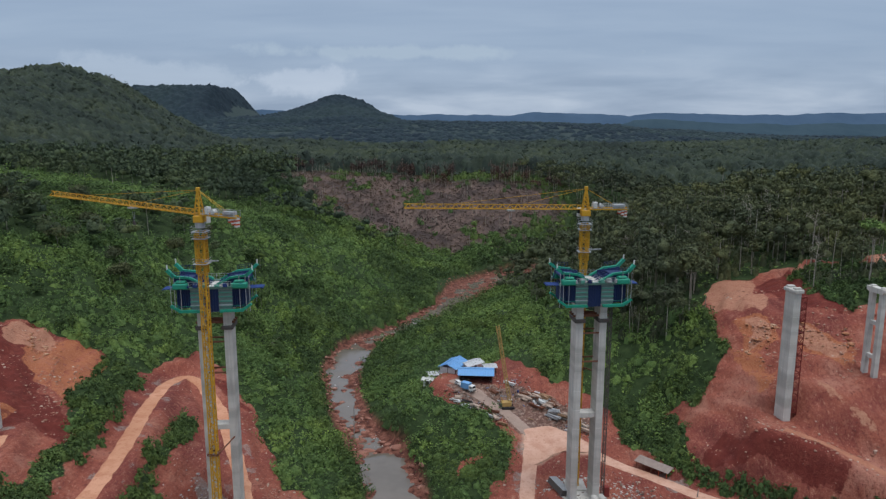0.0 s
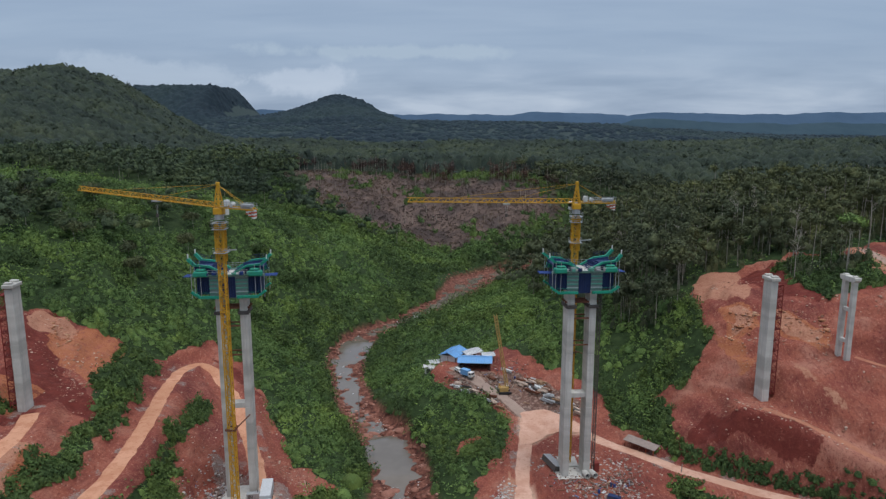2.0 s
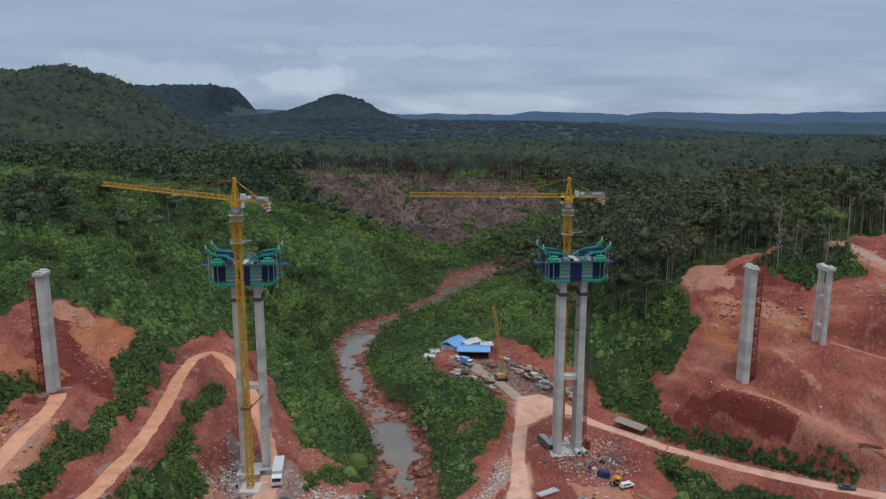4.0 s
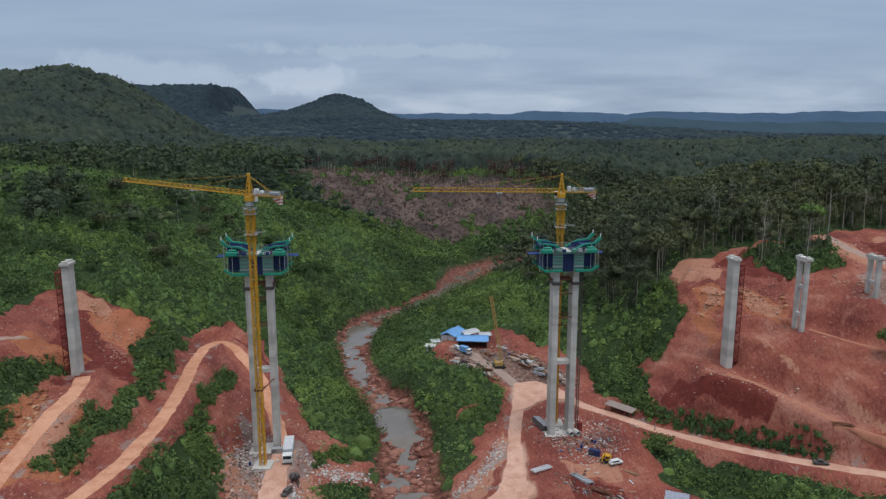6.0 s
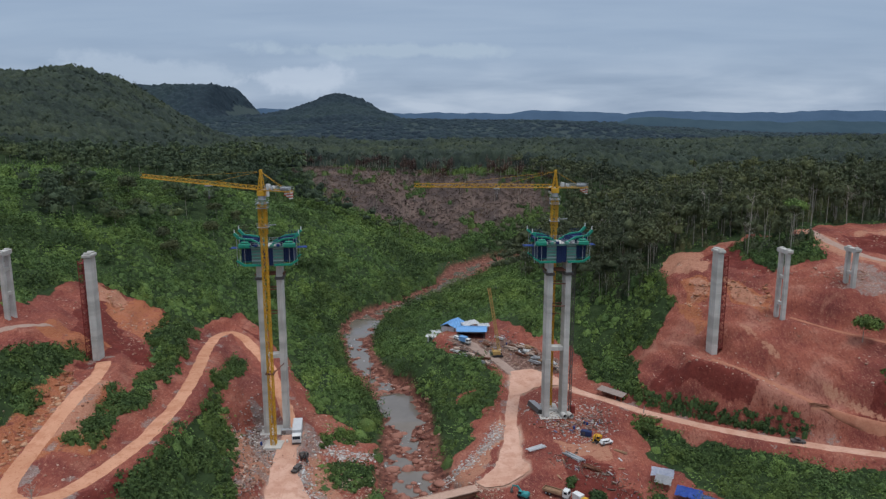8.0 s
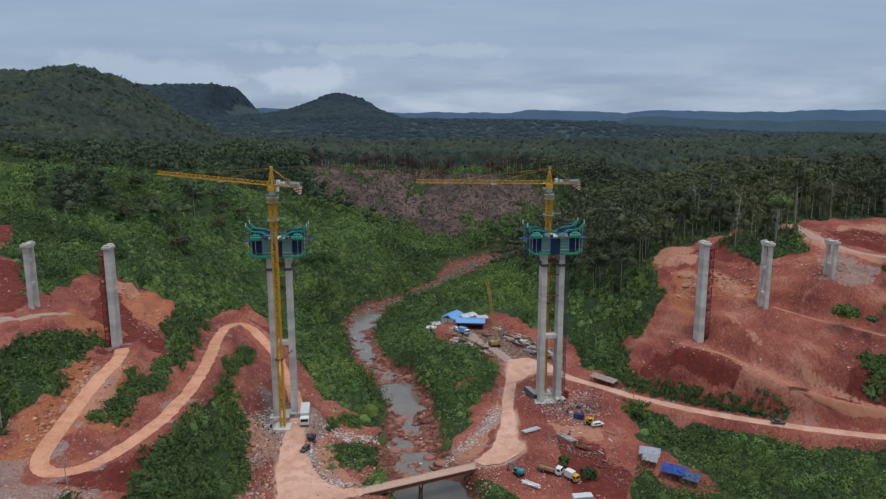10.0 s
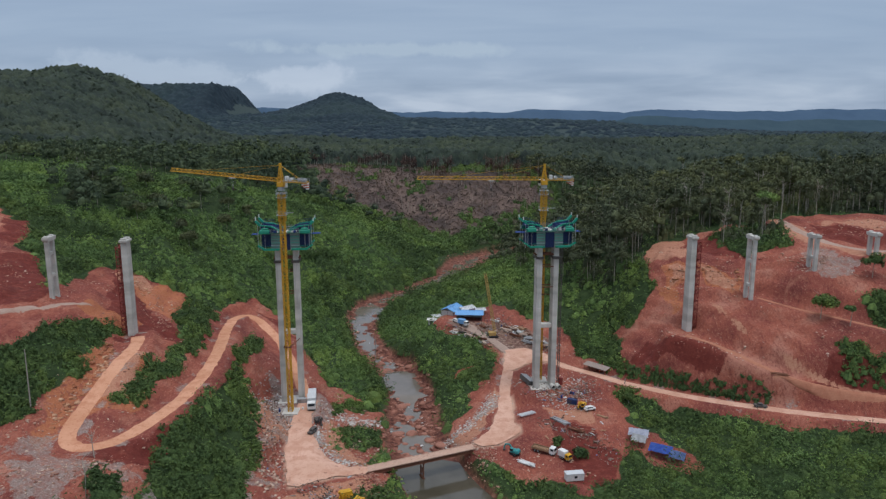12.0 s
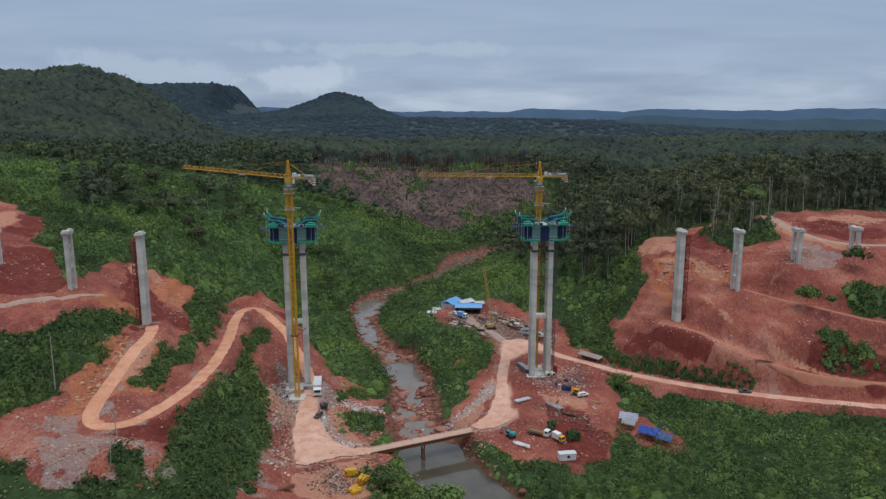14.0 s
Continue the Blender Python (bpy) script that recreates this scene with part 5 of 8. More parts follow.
def tube(bm, a, b, r, n=10, r2=None, caps=True):
    a, b = Vector(a), Vector(b)
    d = (b - a).normalized()
    side = d.cross(Vector((0, 0, 1)) if abs(d.z) < 0.95 else Vector((1, 0, 0))).normalized()
    top = side.cross(d)
    rings = []
    for p, q in ((a, r), (b, r if r2 is None else r2)):
        rings.append([bm.verts.new(p + q * (math.cos(k * math.tau / n) * side + math.sin(k * math.tau / n) * top)) for k in range(n)])
    for k in range(n):
        bm.faces.new([rings[0][k], rings[0][(k + 1) % n], rings[1][(k + 1) % n], rings[1][k]])
    if caps:
        bm.faces.new(rings[0][::-1]), bm.faces.new(rings[1])
    return bm


def B():
    return bmesh.new()


AXIS = 5.7  # degrees by which the bridge's line turns from the x axis


DARK_STEEL = worn("dark_site_steel", (0.10, 0.095, 0.09), (0.14, 0.08, 0.055), 0.75, 0.2)


# ---- slender piers of the approach spans ----
def shaft(bm, w, d, z0, z1, lifts=3.0, taper=0.0):
    """A cast shaft with a faint groove at every lift of the formwork."""
    rings, z = [], z0
    while z < z1 - 0.01:
        t = min(z + lifts, z1)
        k0, k1 = 1 - taper * (z - z0) / (z1 - z0), 1 - taper * (t - z0) / (z1 - z0)
        rings += [(z, k0), (t - 0.14, k1), (t - 0.12, k1 - 0.035), (t - 0.02, k1 - 0.035), (t, k1)]
        z = t
    loops = [[bm.verts.new((i * w / 2 * k, j * d / 2 * k, z)) for i, j in ((-1, -1), (1, -1), (1, 1), (-1, 1))] for z, k in rings]
    for lo, hi in zip(loops[:-1], loops[1:]):
        for q in range(4):
            bm.faces.new([lo[q], lo[(q + 1) % 4], hi[(q + 1) % 4], hi[q]])
    bm.faces.new(loops[0][::-1]), bm.faces.new(loops[-1])
    bmesh.ops.remove_doubles(bm, verts=bm.verts, dist=0.001)
    return bm


def wall_pier(x, y, z0, z1, scaffold_side, label):
    p = thing("bridge_pier", pose(x, y, z0, 0, 0, AXIS), label, "bridge pier", "approach piers")
    h = z1 - z0
    part("footing", box(B(), -1.7, 1.7, -2.6, 2.6, -1.5, 0.15, 0.08), CONCRETE, p)
    part("shaft", shaft(B(), 1.8, 3.7, 0.0, h - 1.3, 3.2, 0.06), CONCRETE, p)
    bm = box(B(), -1.2, 1.2, -2.2, 2.2, h - 1.3, h - 0.45, 0.12)
    part("cap", bm, CONCRETE, p)
    for v in (-1.3, 1.3):
        part("bearing_block", box(B(), -0.8, 0.8, v - 0.55, v + 0.55, h - 0.45, h, 0.06), CONCRETE, p)
    s = scaffold_side
    t = thing("scaffold_tower", pose(x, y, z0, 0, 0, AXIS) @ pose(s * 1.85, 0.2, 0), "narrow red steel scaffold stair tower against a pier", "scaffold", "scaffold towers")
    top = h * 0.93
    for i in (-0.75, 0.75):
        for j in (-1.5, 1.5):
            part("post", bar(B(), (i, j, -0.3), (i, j, top), 0.17), RED_STEEL, t)
    k, z = 0, 0.6
    while z < top:
        up_to = min(z + 1.4, top)
        for i in (-0.75, 0.75):
            part("ledger", bar(B(), (i, -1.5, z), (i, 1.5, z), 0.12), RED_STEEL, t)
            part("brace", bar(B(), (i, -1.5 if k % 2 else 1.5, z), (i, 1.5 if k % 2 else -1.5, up_to), 0.10), RED_STEEL, t)
        for j in (-1.5, 1.5):
            part("ledger", bar(B(), (-0.75, j, z), (0.75, j, z), 0.12), RED_STEEL, t)
            part("brace", bar(B(), (-0.75 if k % 2 else 0.75, j, z), (0.75 if k % 2 else -0.75, j, up_to), 0.10), RED_STEEL, t)
        part("stair_flight", bar(B(), (0.1, -1.3 if k % 2 else 1.3, z), (0.1, 1.3 if k % 2 else -1.3, up_to), 0.55, 0.08), RED_STEEL, t)
        part("landing", box(B(), -0.6, 0.6, -1.45 if k % 2 else 0.7, -0.7 if k % 2 else 1.45, z - 0.04, z + 0.04), RED_STEEL, t)
        k, z = k + 1, z + 1.4
    return p


def twin_pier(x, y, z0, z1, ties, label):
    p = thing("bridge_pier", pose(x, y, z0, 0, 0, AXIS), label, "bridge pier", "approach piers")
    h = z1 - z0
    for v in (-1.65, 1.65):
        part("column", shaft(B(), 1.1, 1.1, -1.0, h - 1.2, 2.8), CONCRETE, p)
        p.children[-1].location = (0, v, 0)
    for z in ties:
        part("tie_beam", box(B(), -0.4, 0.4, -1.1, 1.1, z - 0.45, z + 0.45, 0.05), CONCRETE, p)
    bm = B()
    prof = [(-2.8, h), (2.8, h), (2.8, h - 0.7), (2.3, h - 1.2), (-2.3, h - 1.2), (-2.8, h - 0.7)]
    a = [bm.verts.new((-0.85, v, z)) for v, z in prof]
    b = [bm.verts.new((0.85, v, z)) for v, z in prof]
    bm.faces.new(a), bm.faces.new(b[::-1])
    for k in range(6):
        bm.faces.new([a[k], b[k], b[(k + 1) % 6], a[(k + 1) % 6]][::-1])
    part("cap", bm, CONCRETE, p)
    for v in (-1.7, 1.7):
        part("bearing_block", box(B(), -0.55, 0.55, v - 0.4, v + 0.4, h, h + 0.35, 0.04), CONCRETE, p)
    return p


wall_pier(80.6, 155.0, 15.6, 48.0, 1, "tall solid grey concrete pier on red earth beside a scaffold")
wall_pier(-95.6, 138.2, 20.0, 50.2, -1, "tall solid grey concrete pier above the haul road")
twin_pier(100.4, 155.5, 25.2, 47.6, (6.0, 14.0), "twin-column grey concrete pier with tie beams on red slope")
twin_pier(121.5, 157.5, 35.4, 47.6, (4.6,), "short twin-column grey concrete pier with one tie beam")
twin_pier(143.4, 161.0, 39.6, 47.6, (), "lowest twin-column concrete pier with wide cap on red terrace")
twin_pier(-117.0, 135.8, 32.8, 51.0, (6.6, 13.2), "twin-column grey concrete pier on the western red slope")
twin_pier(-138.5, 134.0, 41.5, 51.5, (4.5,), "short twin-column concrete pier near the hill's cutting")


# ---- the two tall main piers with their pier heads under formwork ----
def main_pier(x, y, z0, z1, tie, label):
    p = thing("main_pier", pose(x, y, z0, 0, 0, AXIS), label, "bridge pier", "main piers")
    h = z1 - z0
    part("footing", box(B(), -4.6, 4.6, -3.2, 3.2, -2.5, 0.2, 0.1), CONCRETE, p)
    for u in (-2.65, 2.65):
        leg = part("leg", shaft(B(), 1.6, 4.0, 0.2, h, 4.5), CONCRETE, p)
        leg.location = (u, 0, 0)
        for z in (h - 3.6,):
            part("clamp", box(B(), -1.2, 1.2, -2.5, 2.5, z - 0.45, z + 0.35, 0.05), DARK_STEEL, leg, "dark steel clamp frame")
    part("tie_beam", box(B(), -1.95, 1.95, -1.2, 1.2, tie - 0.6, tie + 0.6, 0.06), CONCRETE, p)
    for z in (h * 0.72, h * 0.86):
        for v in (-1.6, 1.6):
            part("strut", bar(B(), (-1.95, v, z), (1.95, v, z), 0.3), RUST, p)
    bm = B()
    for v in (-1.2, 0.4, 1.8):
        bar(bm, (-4.0, v, h - 2.7), (4.0, v, h - 2.7), 0.32, 0.45)
    part("bracket_beam", bm, RUST, p)
    # concrete pier table between the forms
    part("pier_table", box(B(), -4.2, 4.2, -2.9, 2.9, h, h + 5.3, 0.05), CONCRETE, p)
    return p


def pier_head(x, y, z0, label, lean):
    """Formwork round the pier table: green walkways and arms, navy panels, blue nets."""
    p = thing("formwork", pose(x, y, z0 + 0.78, 0, 0, AXIS) @ Matrix.Diagonal((0.95, 1.0, 0.86, 1.0)), label, "formwork", "pier head formwork")
    r = random.Random(int(x * 10) + 5)
    # ribbed navy panel between the legs and boarded faces above them
    for v in (-3.08, 3.08):
        s = 1 if v > 0 else -1
        bm = box(B(), -1.5, 1.5, v - 0.12, v + 0.12, -0.4, 5.2)
        panel = part("middle_panel", bm, NAVY_STEEL, p)
        for k in range(6):
            part("rib", box(B(), -1.45 + 0.56 * k, -1.35 + 0.56 * k, min(v + s * 0.12, v + s * 0.28), max(v + s * 0.12, v + s * 0.28), -0.4, 5.2), NAVY_STEEL, panel)
        for u in (-3.0, 3.0):
            bm = box(B(), u - 1.42, u + 1.42, v - 0.1, v + 0.1, 0.3, 5.0)
            part("face_board", bm, PALE_FORM, p, "pale green form board")
            for z in (1.2, 2.2, 3.3, 4.3):
                part("waler", box(B(), u - 1.45, u + 1.45, min(v + s * 0.1, v + s * 0.34), max(v + s * 0.1, v + s * 0.34), z - 0.13, z + 0.13), GREY_STEEL if z < 2 else GREEN_PALE, p)
    for e in (-1, 1):
        # side forms of the box: ribbed navy panels
        bm = box(B(), min(e * 4.5, e * 7.3), max(e * 4.5, e * 7.3), -3.0, 3.0, 0.7, 5.0)
        form = part("side_form", bm, NAVY_STEEL, p)
        for k in range(7):
            u = e * (4.55 + 0.44 * k)
            part("rib", box(B(), u - 0.06, u + 0.06, -3.3, 3.3, 0.6, 5.15), NAVY_STEEL, form)
        # lower walkway: flat, then turned up at its outer end
        for v in (-3.7, 3.7):
            bm = bar(B(), (e * 1.8, v, -0.1), (e * 6.8, v, 0.0), 0.8, 0.6)
            part("lower_walkway", bm, GREEN_STEEL, p)
            part("lower_end", bar(B(), (e * 6.6, v, 0.05), (e * 8.5, v, 1.5), 0.8, 0.55), GREEN_STEEL, p)
            part("lower_rail", bar(bar(B(), (e * 1.8, v, 1.1), (e * 6.8, v, 1.2), 0.08), (e * 6.8, v, 1.2), (e * 8.5, v, 2.6), 0.08), GREEN_STEEL, p)
        # deck-level beam and the covered boxes on it
        for v in (-3.4, 3.4):
            part("deck_beam", bar(B(), (0, v, 5.6), (e * 8.4, v, 5.6), 0.7, 0.55), GREEN_DULL, p)
            bm = box(B(), min(e * 4.6, e * 7.9), max(e * 4.6, e * 7.9), v - 0.9, v + 0.9, 5.4, 6.9, 0.3)
            part("winch_box", bm, GREEN_STEEL, p)
            part("winch_lid", box(B(), min(e * 5.0, e * 7.3), max(e * 5.0, e * 7.3), v - 0.7, v + 0.7, 6.9, 7.5, 0.28), GREEN_STEEL, p)
            part("crate", box(B(), min(e * 2.4, e * 3.7), max(e * 2.4, e * 3.7), v - 0.4, v + 0.5, 5.9, 6.6 + 0.3 * r.random(), 0.05), r.choice((NAVY_STEEL, GREY_STEEL, WHITE)), p)
        # upper arms: rise from the middle, level off, then turn up
        for v in (-3.2, 3.2):
            bm = bar(B(), (e * 0.8, v, 6.0), (e * 4.3, v, 8.0), 0.6, 0.48)
            part("upper_arm", bm, GREEN_STEEL, p)
            part("arm_flat", bar(B(), (e * 4.1, v, 7.95), (e * 7.7, v, 8.4), 0.65, 0.5), GREEN_STEEL, p)
            part("arm_end", bar(B(), (e * 7.5, v, 8.3), (e * 9.0, v, 9.9 + lean * e), 0.9, 0.7), GREEN_STEEL, p)
            part("end_post", bar(B(), (e * 8.9, v, 9.6), (e * 8.95, v, 11.1 + lean * e), 0.24), WHITE, p, "white end post")
        # navy truss panel between the upper arms
        for v in (-2.6, 2.6):
            bm = B()
            for k in range(5):
                u = 3.0 + 1.05 * k
                bar(bm, (e * u, v, 5.7), (e * u, v, 7.7 + 0.15 * k), 0.2)
                bar(bm, (e * u, v, 5.7 if k % 2 else 7.7 + 0.15 * k), (e * (u + 1.0), v, 7.8 + 0.15 * k if k % 2 else 5.7), 0.18)
            bar(bm, (e * 2.4, v, 7.1), (e * 7.8, v, 7.9), 0.3, 0.8)
            part("navy_truss", bm, NAVY_STEEL, p)
        for v in (-2.85, 2.85):
            part("mesh_panel", box(B(), min(e * 2.6, e * 7.9), max(e * 2.6, e * 7.9), v - 0.04, v + 0.04, 5.85, 7.5), NAVY_STEEL, p)
        for k in range(4):
            part("tool_crate", box(B(), min(e * (1.0 + 1.7 * k), e * (1.9 + 1.7 * k)), max(e * (1.0 + 1.7 * k), e * (1.9 + 1.7 * k)), -4.2, -3.5, 5.85, 6.3 + 0.5 * r.random(), 0.05), r.choice((NAVY_STEEL, BLUE_NET, GREY_STEEL, GREEN_PALE)), p)
        bm = B()
        for v in (-2.2, -0.7, 0.7, 2.2):
            bar(bm, (e * 0.6, v, 5.7), (e * 4.2, v, 7.6), 0.22)
            for k in range(4):
                u = 1.2 + 0.9 * k
                bar(bm, (e * u, v, 5.6), (e * u, v, 5.75 + 0.53 * u), 0.13)
        for k in range(3):
            bar(bm, (e * (1.6 + k), -3.0, 6.2 + 0.5 * k), (e * (1.6 + k), 3.0, 6.2 + 0.5 * k), 0.16)
        part("inner_truss", bm, NAVY_STEEL, p, "navy inner truss of the arm")
        for v in (-3.75, 3.75):
            bm = B()
            for k in range(5):
                u = 4.4 + 0.85 * k
                bar(bm, (e * u, v, 8.2 + 0.1 * k), (e * u, v, 9.3 + 0.1 * k), 0.07)
            bar(bm, (e * 4.4, v, 9.3), (e * 7.8, v, 9.7), 0.07)
            bar(bm, (e * 4.4, v, 8.8), (e * 7.8, v, 9.2), 0.06)
            part("arm_rail", bm, NAVY_STEEL, p, "navy handrail along the upper arm")
        part("cross_panel", box(B(), min(e * 4.0, e * 7.8), max(e * 4.0, e * 7.8), -2.4, 2.4, 7.1, 7.5), NAVY_STEEL, p)
        # hanging bars and posts
        for u in (6.2, 7.5, 8.3):
            for v in (-3.9, 3.9):
                part("hanger", bar(B(), (e * u, v, -0.2), (e * u, v, 8.4), 0.11), GREY_STEEL, p)
        part("safety_net", box(B(), min(e * 7.6, e * 10.7), max(e * 7.6, e * 10.7), -1.6, 1.2, 4.5, 4.60, 0, pose(0, 0, 0, 0, -e * 2, 0)), BLUE_NET, p, "blue netted catch platform")
        part("net_edge", bar(B(), (e * 10.7, -1.6, 4.8), (e * 10.7, 1.2, 4.8), 0.2), BLUE_NET, p)
        for v in (-4.1, 4.1):
            bm = B()
            for z in (6.6, 7.2):
                bar(bm, (0, v, z), (e * 4.6, v, z), 0.07)
            for k in range(5):
                bar(bm, (e * (0.4 + k), v, 5.8), (e * (0.4 + k), v, 7.25), 0.07)
            part("handrail", bm, GREY_STEEL, p)
    return p


PALE_FORM = worn("pale_form_board", (0.21, 0.28, 0.26), (0.15, 0.19, 0.18), 0.8)
GREEN_PALE = worn("faded_green_paint", (0.10, 0.34, 0.26), (0.18, 0.26, 0.22), 0.65)
GREEN_DULL = worn("dull_green_grey_paint", (0.13, 0.25, 0.21), (0.20, 0.21, 0.19), 0.7)
main_pier(32.6, 149.5, -1.6, 45.6, 21.0, "tall twin-legged grey concrete bridge pier by the dirt road")
main_pier(-48.2, 142.5, -3.1, 46.0, 22.8, "tall twin-legged grey concrete bridge pier beside the crane")
pier_head(32.6, 149.5, 45.05, "green and navy steel formwork on top of the pier", 0.3)
pier_head(-48.2, 142.5, 45.7, "green and navy steel formwork wrapped round the pier top", -0.2)


# ---- tower cranes ----
def lattice(bm, a, b, half, pitch, chord, brace):
    """A square lattice girder between two points."""
    a, b = Vector(a), Vector(b)
    d = (b - a)
    n = max(2, round(d.length / pitch))
    d.normalize()
    side = d.cross(Vector((0, 0, 1)) if abs(d.z) < 0.95 else Vector((1, 0, 0))).normalized()
    top = side.cross(d)
    corner = [half * (i * side + j * top) for i, j in ((-1, -1), (1, -1), (1, 1), (-1, 1))]
    for c in corner:
        bar(bm, a + c, b + c, chord)
    for k in range(n):
        p, q = a.lerp(b, k / n), a.lerp(b, (k + 1) / n)
        for m in range(4):
            c, e = corner[m], corner[(m + 1) % 4]
            bar(bm, p + c, p + e, brace)
            bar(bm, p + (c if k % 2 else e), q + (e if k % 2 else c), brace)
    return bm


def jib_truss(bm, a, b, wide, tall, pitch, chord, brace):
    """A three-chord jib: two below, one above."""
    a, b = Vector(a), Vector(b)
    d = (b - a)
    n = round(d.length / pitch)
    d.normalize()
    side = d.cross(Vector((0, 0, 1))).normalized()
    upv = side.cross(d)
    l, r, t = -side * wide / 2, side * wide / 2, upv * tall
    for c in (l, r):
        bar(bm, a + c, b + c, chord)
    bar(bm, a + t, b + t, chord)
    for k in range(n):
        p, q = a.lerp(b, k / n), a.lerp(b, (k + 1) / n)
        mid = p.lerp(q, 0.5) + t
        for c in (l, r):
            bar(bm, p + c, mid, brace), bar(bm, mid, q + c, brace)
        bar(bm, p + l, p + r, brace)
        bar(bm, p + l, q + r, brace * 0.8)
    return bm


def tower_crane(x, y, z0, z_jib, z_top, turn, length, rise, label, collars):
    c = thing("tower_crane", pose(x, y, z0), label, "tower crane", "tower cranes")
    h, top = z_jib - z0, z_top - z0
    part("base_block", box(B(), -2.4, 2.4, -2.4, 2.4, -1.6, 0.4, 0.08), CONCRETE, c)
    mast = part("mast", lattice(B(), (0, 0, 0.4), (0, 0, h - 3.2), 0.68, 1.75, 0.19, 0.12), YELLOW, c)
    bm = B()
    tube(bm, (0.3, 0, 0.6), (0.3, 0, h - 4), 0.10, 6)
    for k in range(int((h - 5) / 0.9)):
        bar(bm, (-0.3, 0.25, 1 + 0.9 * k), (0.3, 0.25, 1 + 0.9 * k), 0.06)
    part("ladder", bm, YELLOW, mast)
    # climbing cage with its walkways
    part("climbing_cage", lattice(B(), (0, 0, h - 11.5), (0, 0, h - 3.6), 0.9, 2.0, 0.18, 0.13), YELLOW, c)
    for z in (h - 9.6, h - 4.6, h - 3.3):
        bm = B()
        for s in (-1, 1):
            bar(bm, (-1.4, s * 1.2, z), (1.4, s * 1.2, z), 0.55, 0.1)
            bar(bm, (s * 1.2, -0.92, z), (s * 1.2, 0.92, z), 0.55, 0.1)
            for zz in (0.5, 1.0):
                bar(bm, (-1.45, s * 1.45, z + zz), (1.45, s * 1.45, z + zz), 0.05), bar(bm, (s * 1.45, -1.45, z + zz), (s * 1.45, 1.45, z + zz), 0.05)
        part("walkway", bm, GREY_STEEL, c, "grey railed walkway")
    part("jib_pole", bar(B(), (0.8, -1.0, h - 9.0), (3.6, -1.4, h - 8.8), 0.22), GREY_STEEL, c)
    part("slewing_ring", tube(B(), (0, 0, h - 2.6), (0, 0, h - 1.5), 0.95, 18), GREY_STEEL, c, "pale slewing ring")
    upper = part("turntable", box(B(), -1.0, 1.0, -1.0, 1.0, h - 1.5, h - 0.2, 0.08), YELLOW, c)
    a = radians(turn)
    d, s = Vector((math.cos(a), math.sin(a), 0)), Vector((-math.sin(a), math.cos(a), 0))
    at = lambda u, v, z: tuple(d * u + s * v + Vector((0, 0, z)))
    bm = B()
    for i in (-1, 1):
        for j in (-1, 1):
            bar(bm, at(i * 0.75, j * 0.6, h - 0.3), at(0.1 * i, 0.15 * j, top), 0.2)
    for k in range(4):
        z, w = h + 0.3 + k * (top - h) / 4.5, 1 - k / 4.8
        for j in (-1, 1):
            bar(bm, at(-0.75 * w, 0.6 * w * j, z), at(0.75 * w, 0.6 * w * j, z), 0.12)
            bar(bm, at(-0.75 * w, 0.6 * w * j, z), at(0.6 * w, 0.45 * w * j, z + 1.2), 0.12)
            bar(bm, at(j * 0.75 * w, -0.6 * w, z), at(j * 0.75 * w, 0.6 * w, z), 0.12)
    part("tower_head", bm, YELLOW, c)
    part("pulley", box(B(), -0.35, 0.35, -0.35, 0.35, top - 0.2, top + 0.5, 0.08), YELLOW, c)
    end = Vector(at(length, 0, h + rise))
    part("jib", jib_truss(B(), at(0.7, 0, h), end, 1.0, 0.95, 1.7, 0.14, 0.085), YELLOW, c)
    back = part("counter_jib", jib_truss(B(), at(-0.7, 0, h), at(-9.6, 0, h - 0.1), 1.2, 0.35, 1.5, 0.24, 0.14), YELLOW, c)
    part("counter_deck", bar(B(), at(-1.0, 0, h + 0.22), at(-9.4, 0, h + 0.12), 1.3, 0.08), GREY_STEEL, back)
    rails = B()
    for v in (-0.75, 0.75):
        for z in (0.7, 1.2):
            bar(rails, at(-1.5, v, h + z), at(-9.6, v, h + z), 0.07)
        for k in range(7):
            bar(rails, at(-1.6 - 1.3 * k, v, h), at(-1.6 - 1.3 * k, v, h + 1.2), 0.07)
    part("counter_rail", rails, GREY_STEEL, back)
    turned = Matrix.Rotation(a, 4, "Z")
    part("winch_house", box(B(), -8.9, -6.2, -0.55, 0.55, h + 0.3, h + 1.0, 0.06, turned), GREY_STEEL, back, "grey winch housing")
    part("winch_drum", tube(B(), at(-3.6, -0.6, h + 0.75), at(-3.6, 0.6, h + 0.75), 0.45, 12), WHITE, back)
    part("switch_box", box(B(), -2.6, -1.7, -0.5, 0.4, h + 0.3, h + 1.6, 0.05, turned), WHITE, back, "white switch cabinet")
    for k, u in enumerate((-9.2, -8.5, -7.8)):
        part("counterweight", box(B(), u - 0.28, u + 0.28, -0.5, 0.5, h - 1.9 + 0.4 * k, h - 0.1, 0.04, turned), (WHITE, ORANGE, WHITE)[k], c, "red and white striped ballast slab")
        for q in range(2):
            part("stripe", box(B(), u - 0.31, u + 0.31, -0.53, 0.53, h - 0.8 - 0.7 * q + 0.2 * k, h - 0.5 - 0.7 * q + 0.2 * k, 0, turned), ORANGE if k != 1 else WHITE, c)
    cab = part("cab", box(B(), -0.6, 1.3, -2.4, -1.15, h - 1.9, h + 0.1, 0.12, turned), WHITE, c, "white operator's cab")
    part("cab_window", box(B(), 0.2, 1.33, -2.43, -1.12, h - 1.1, h - 0.2, 0.02, turned), GLASS, cab)
    for u, v in ((length * 0.36, 1.15), (length * 0.74, 1.15)):
        p = Vector(at(u, 0, h + rise * u / length + v - 0.2))
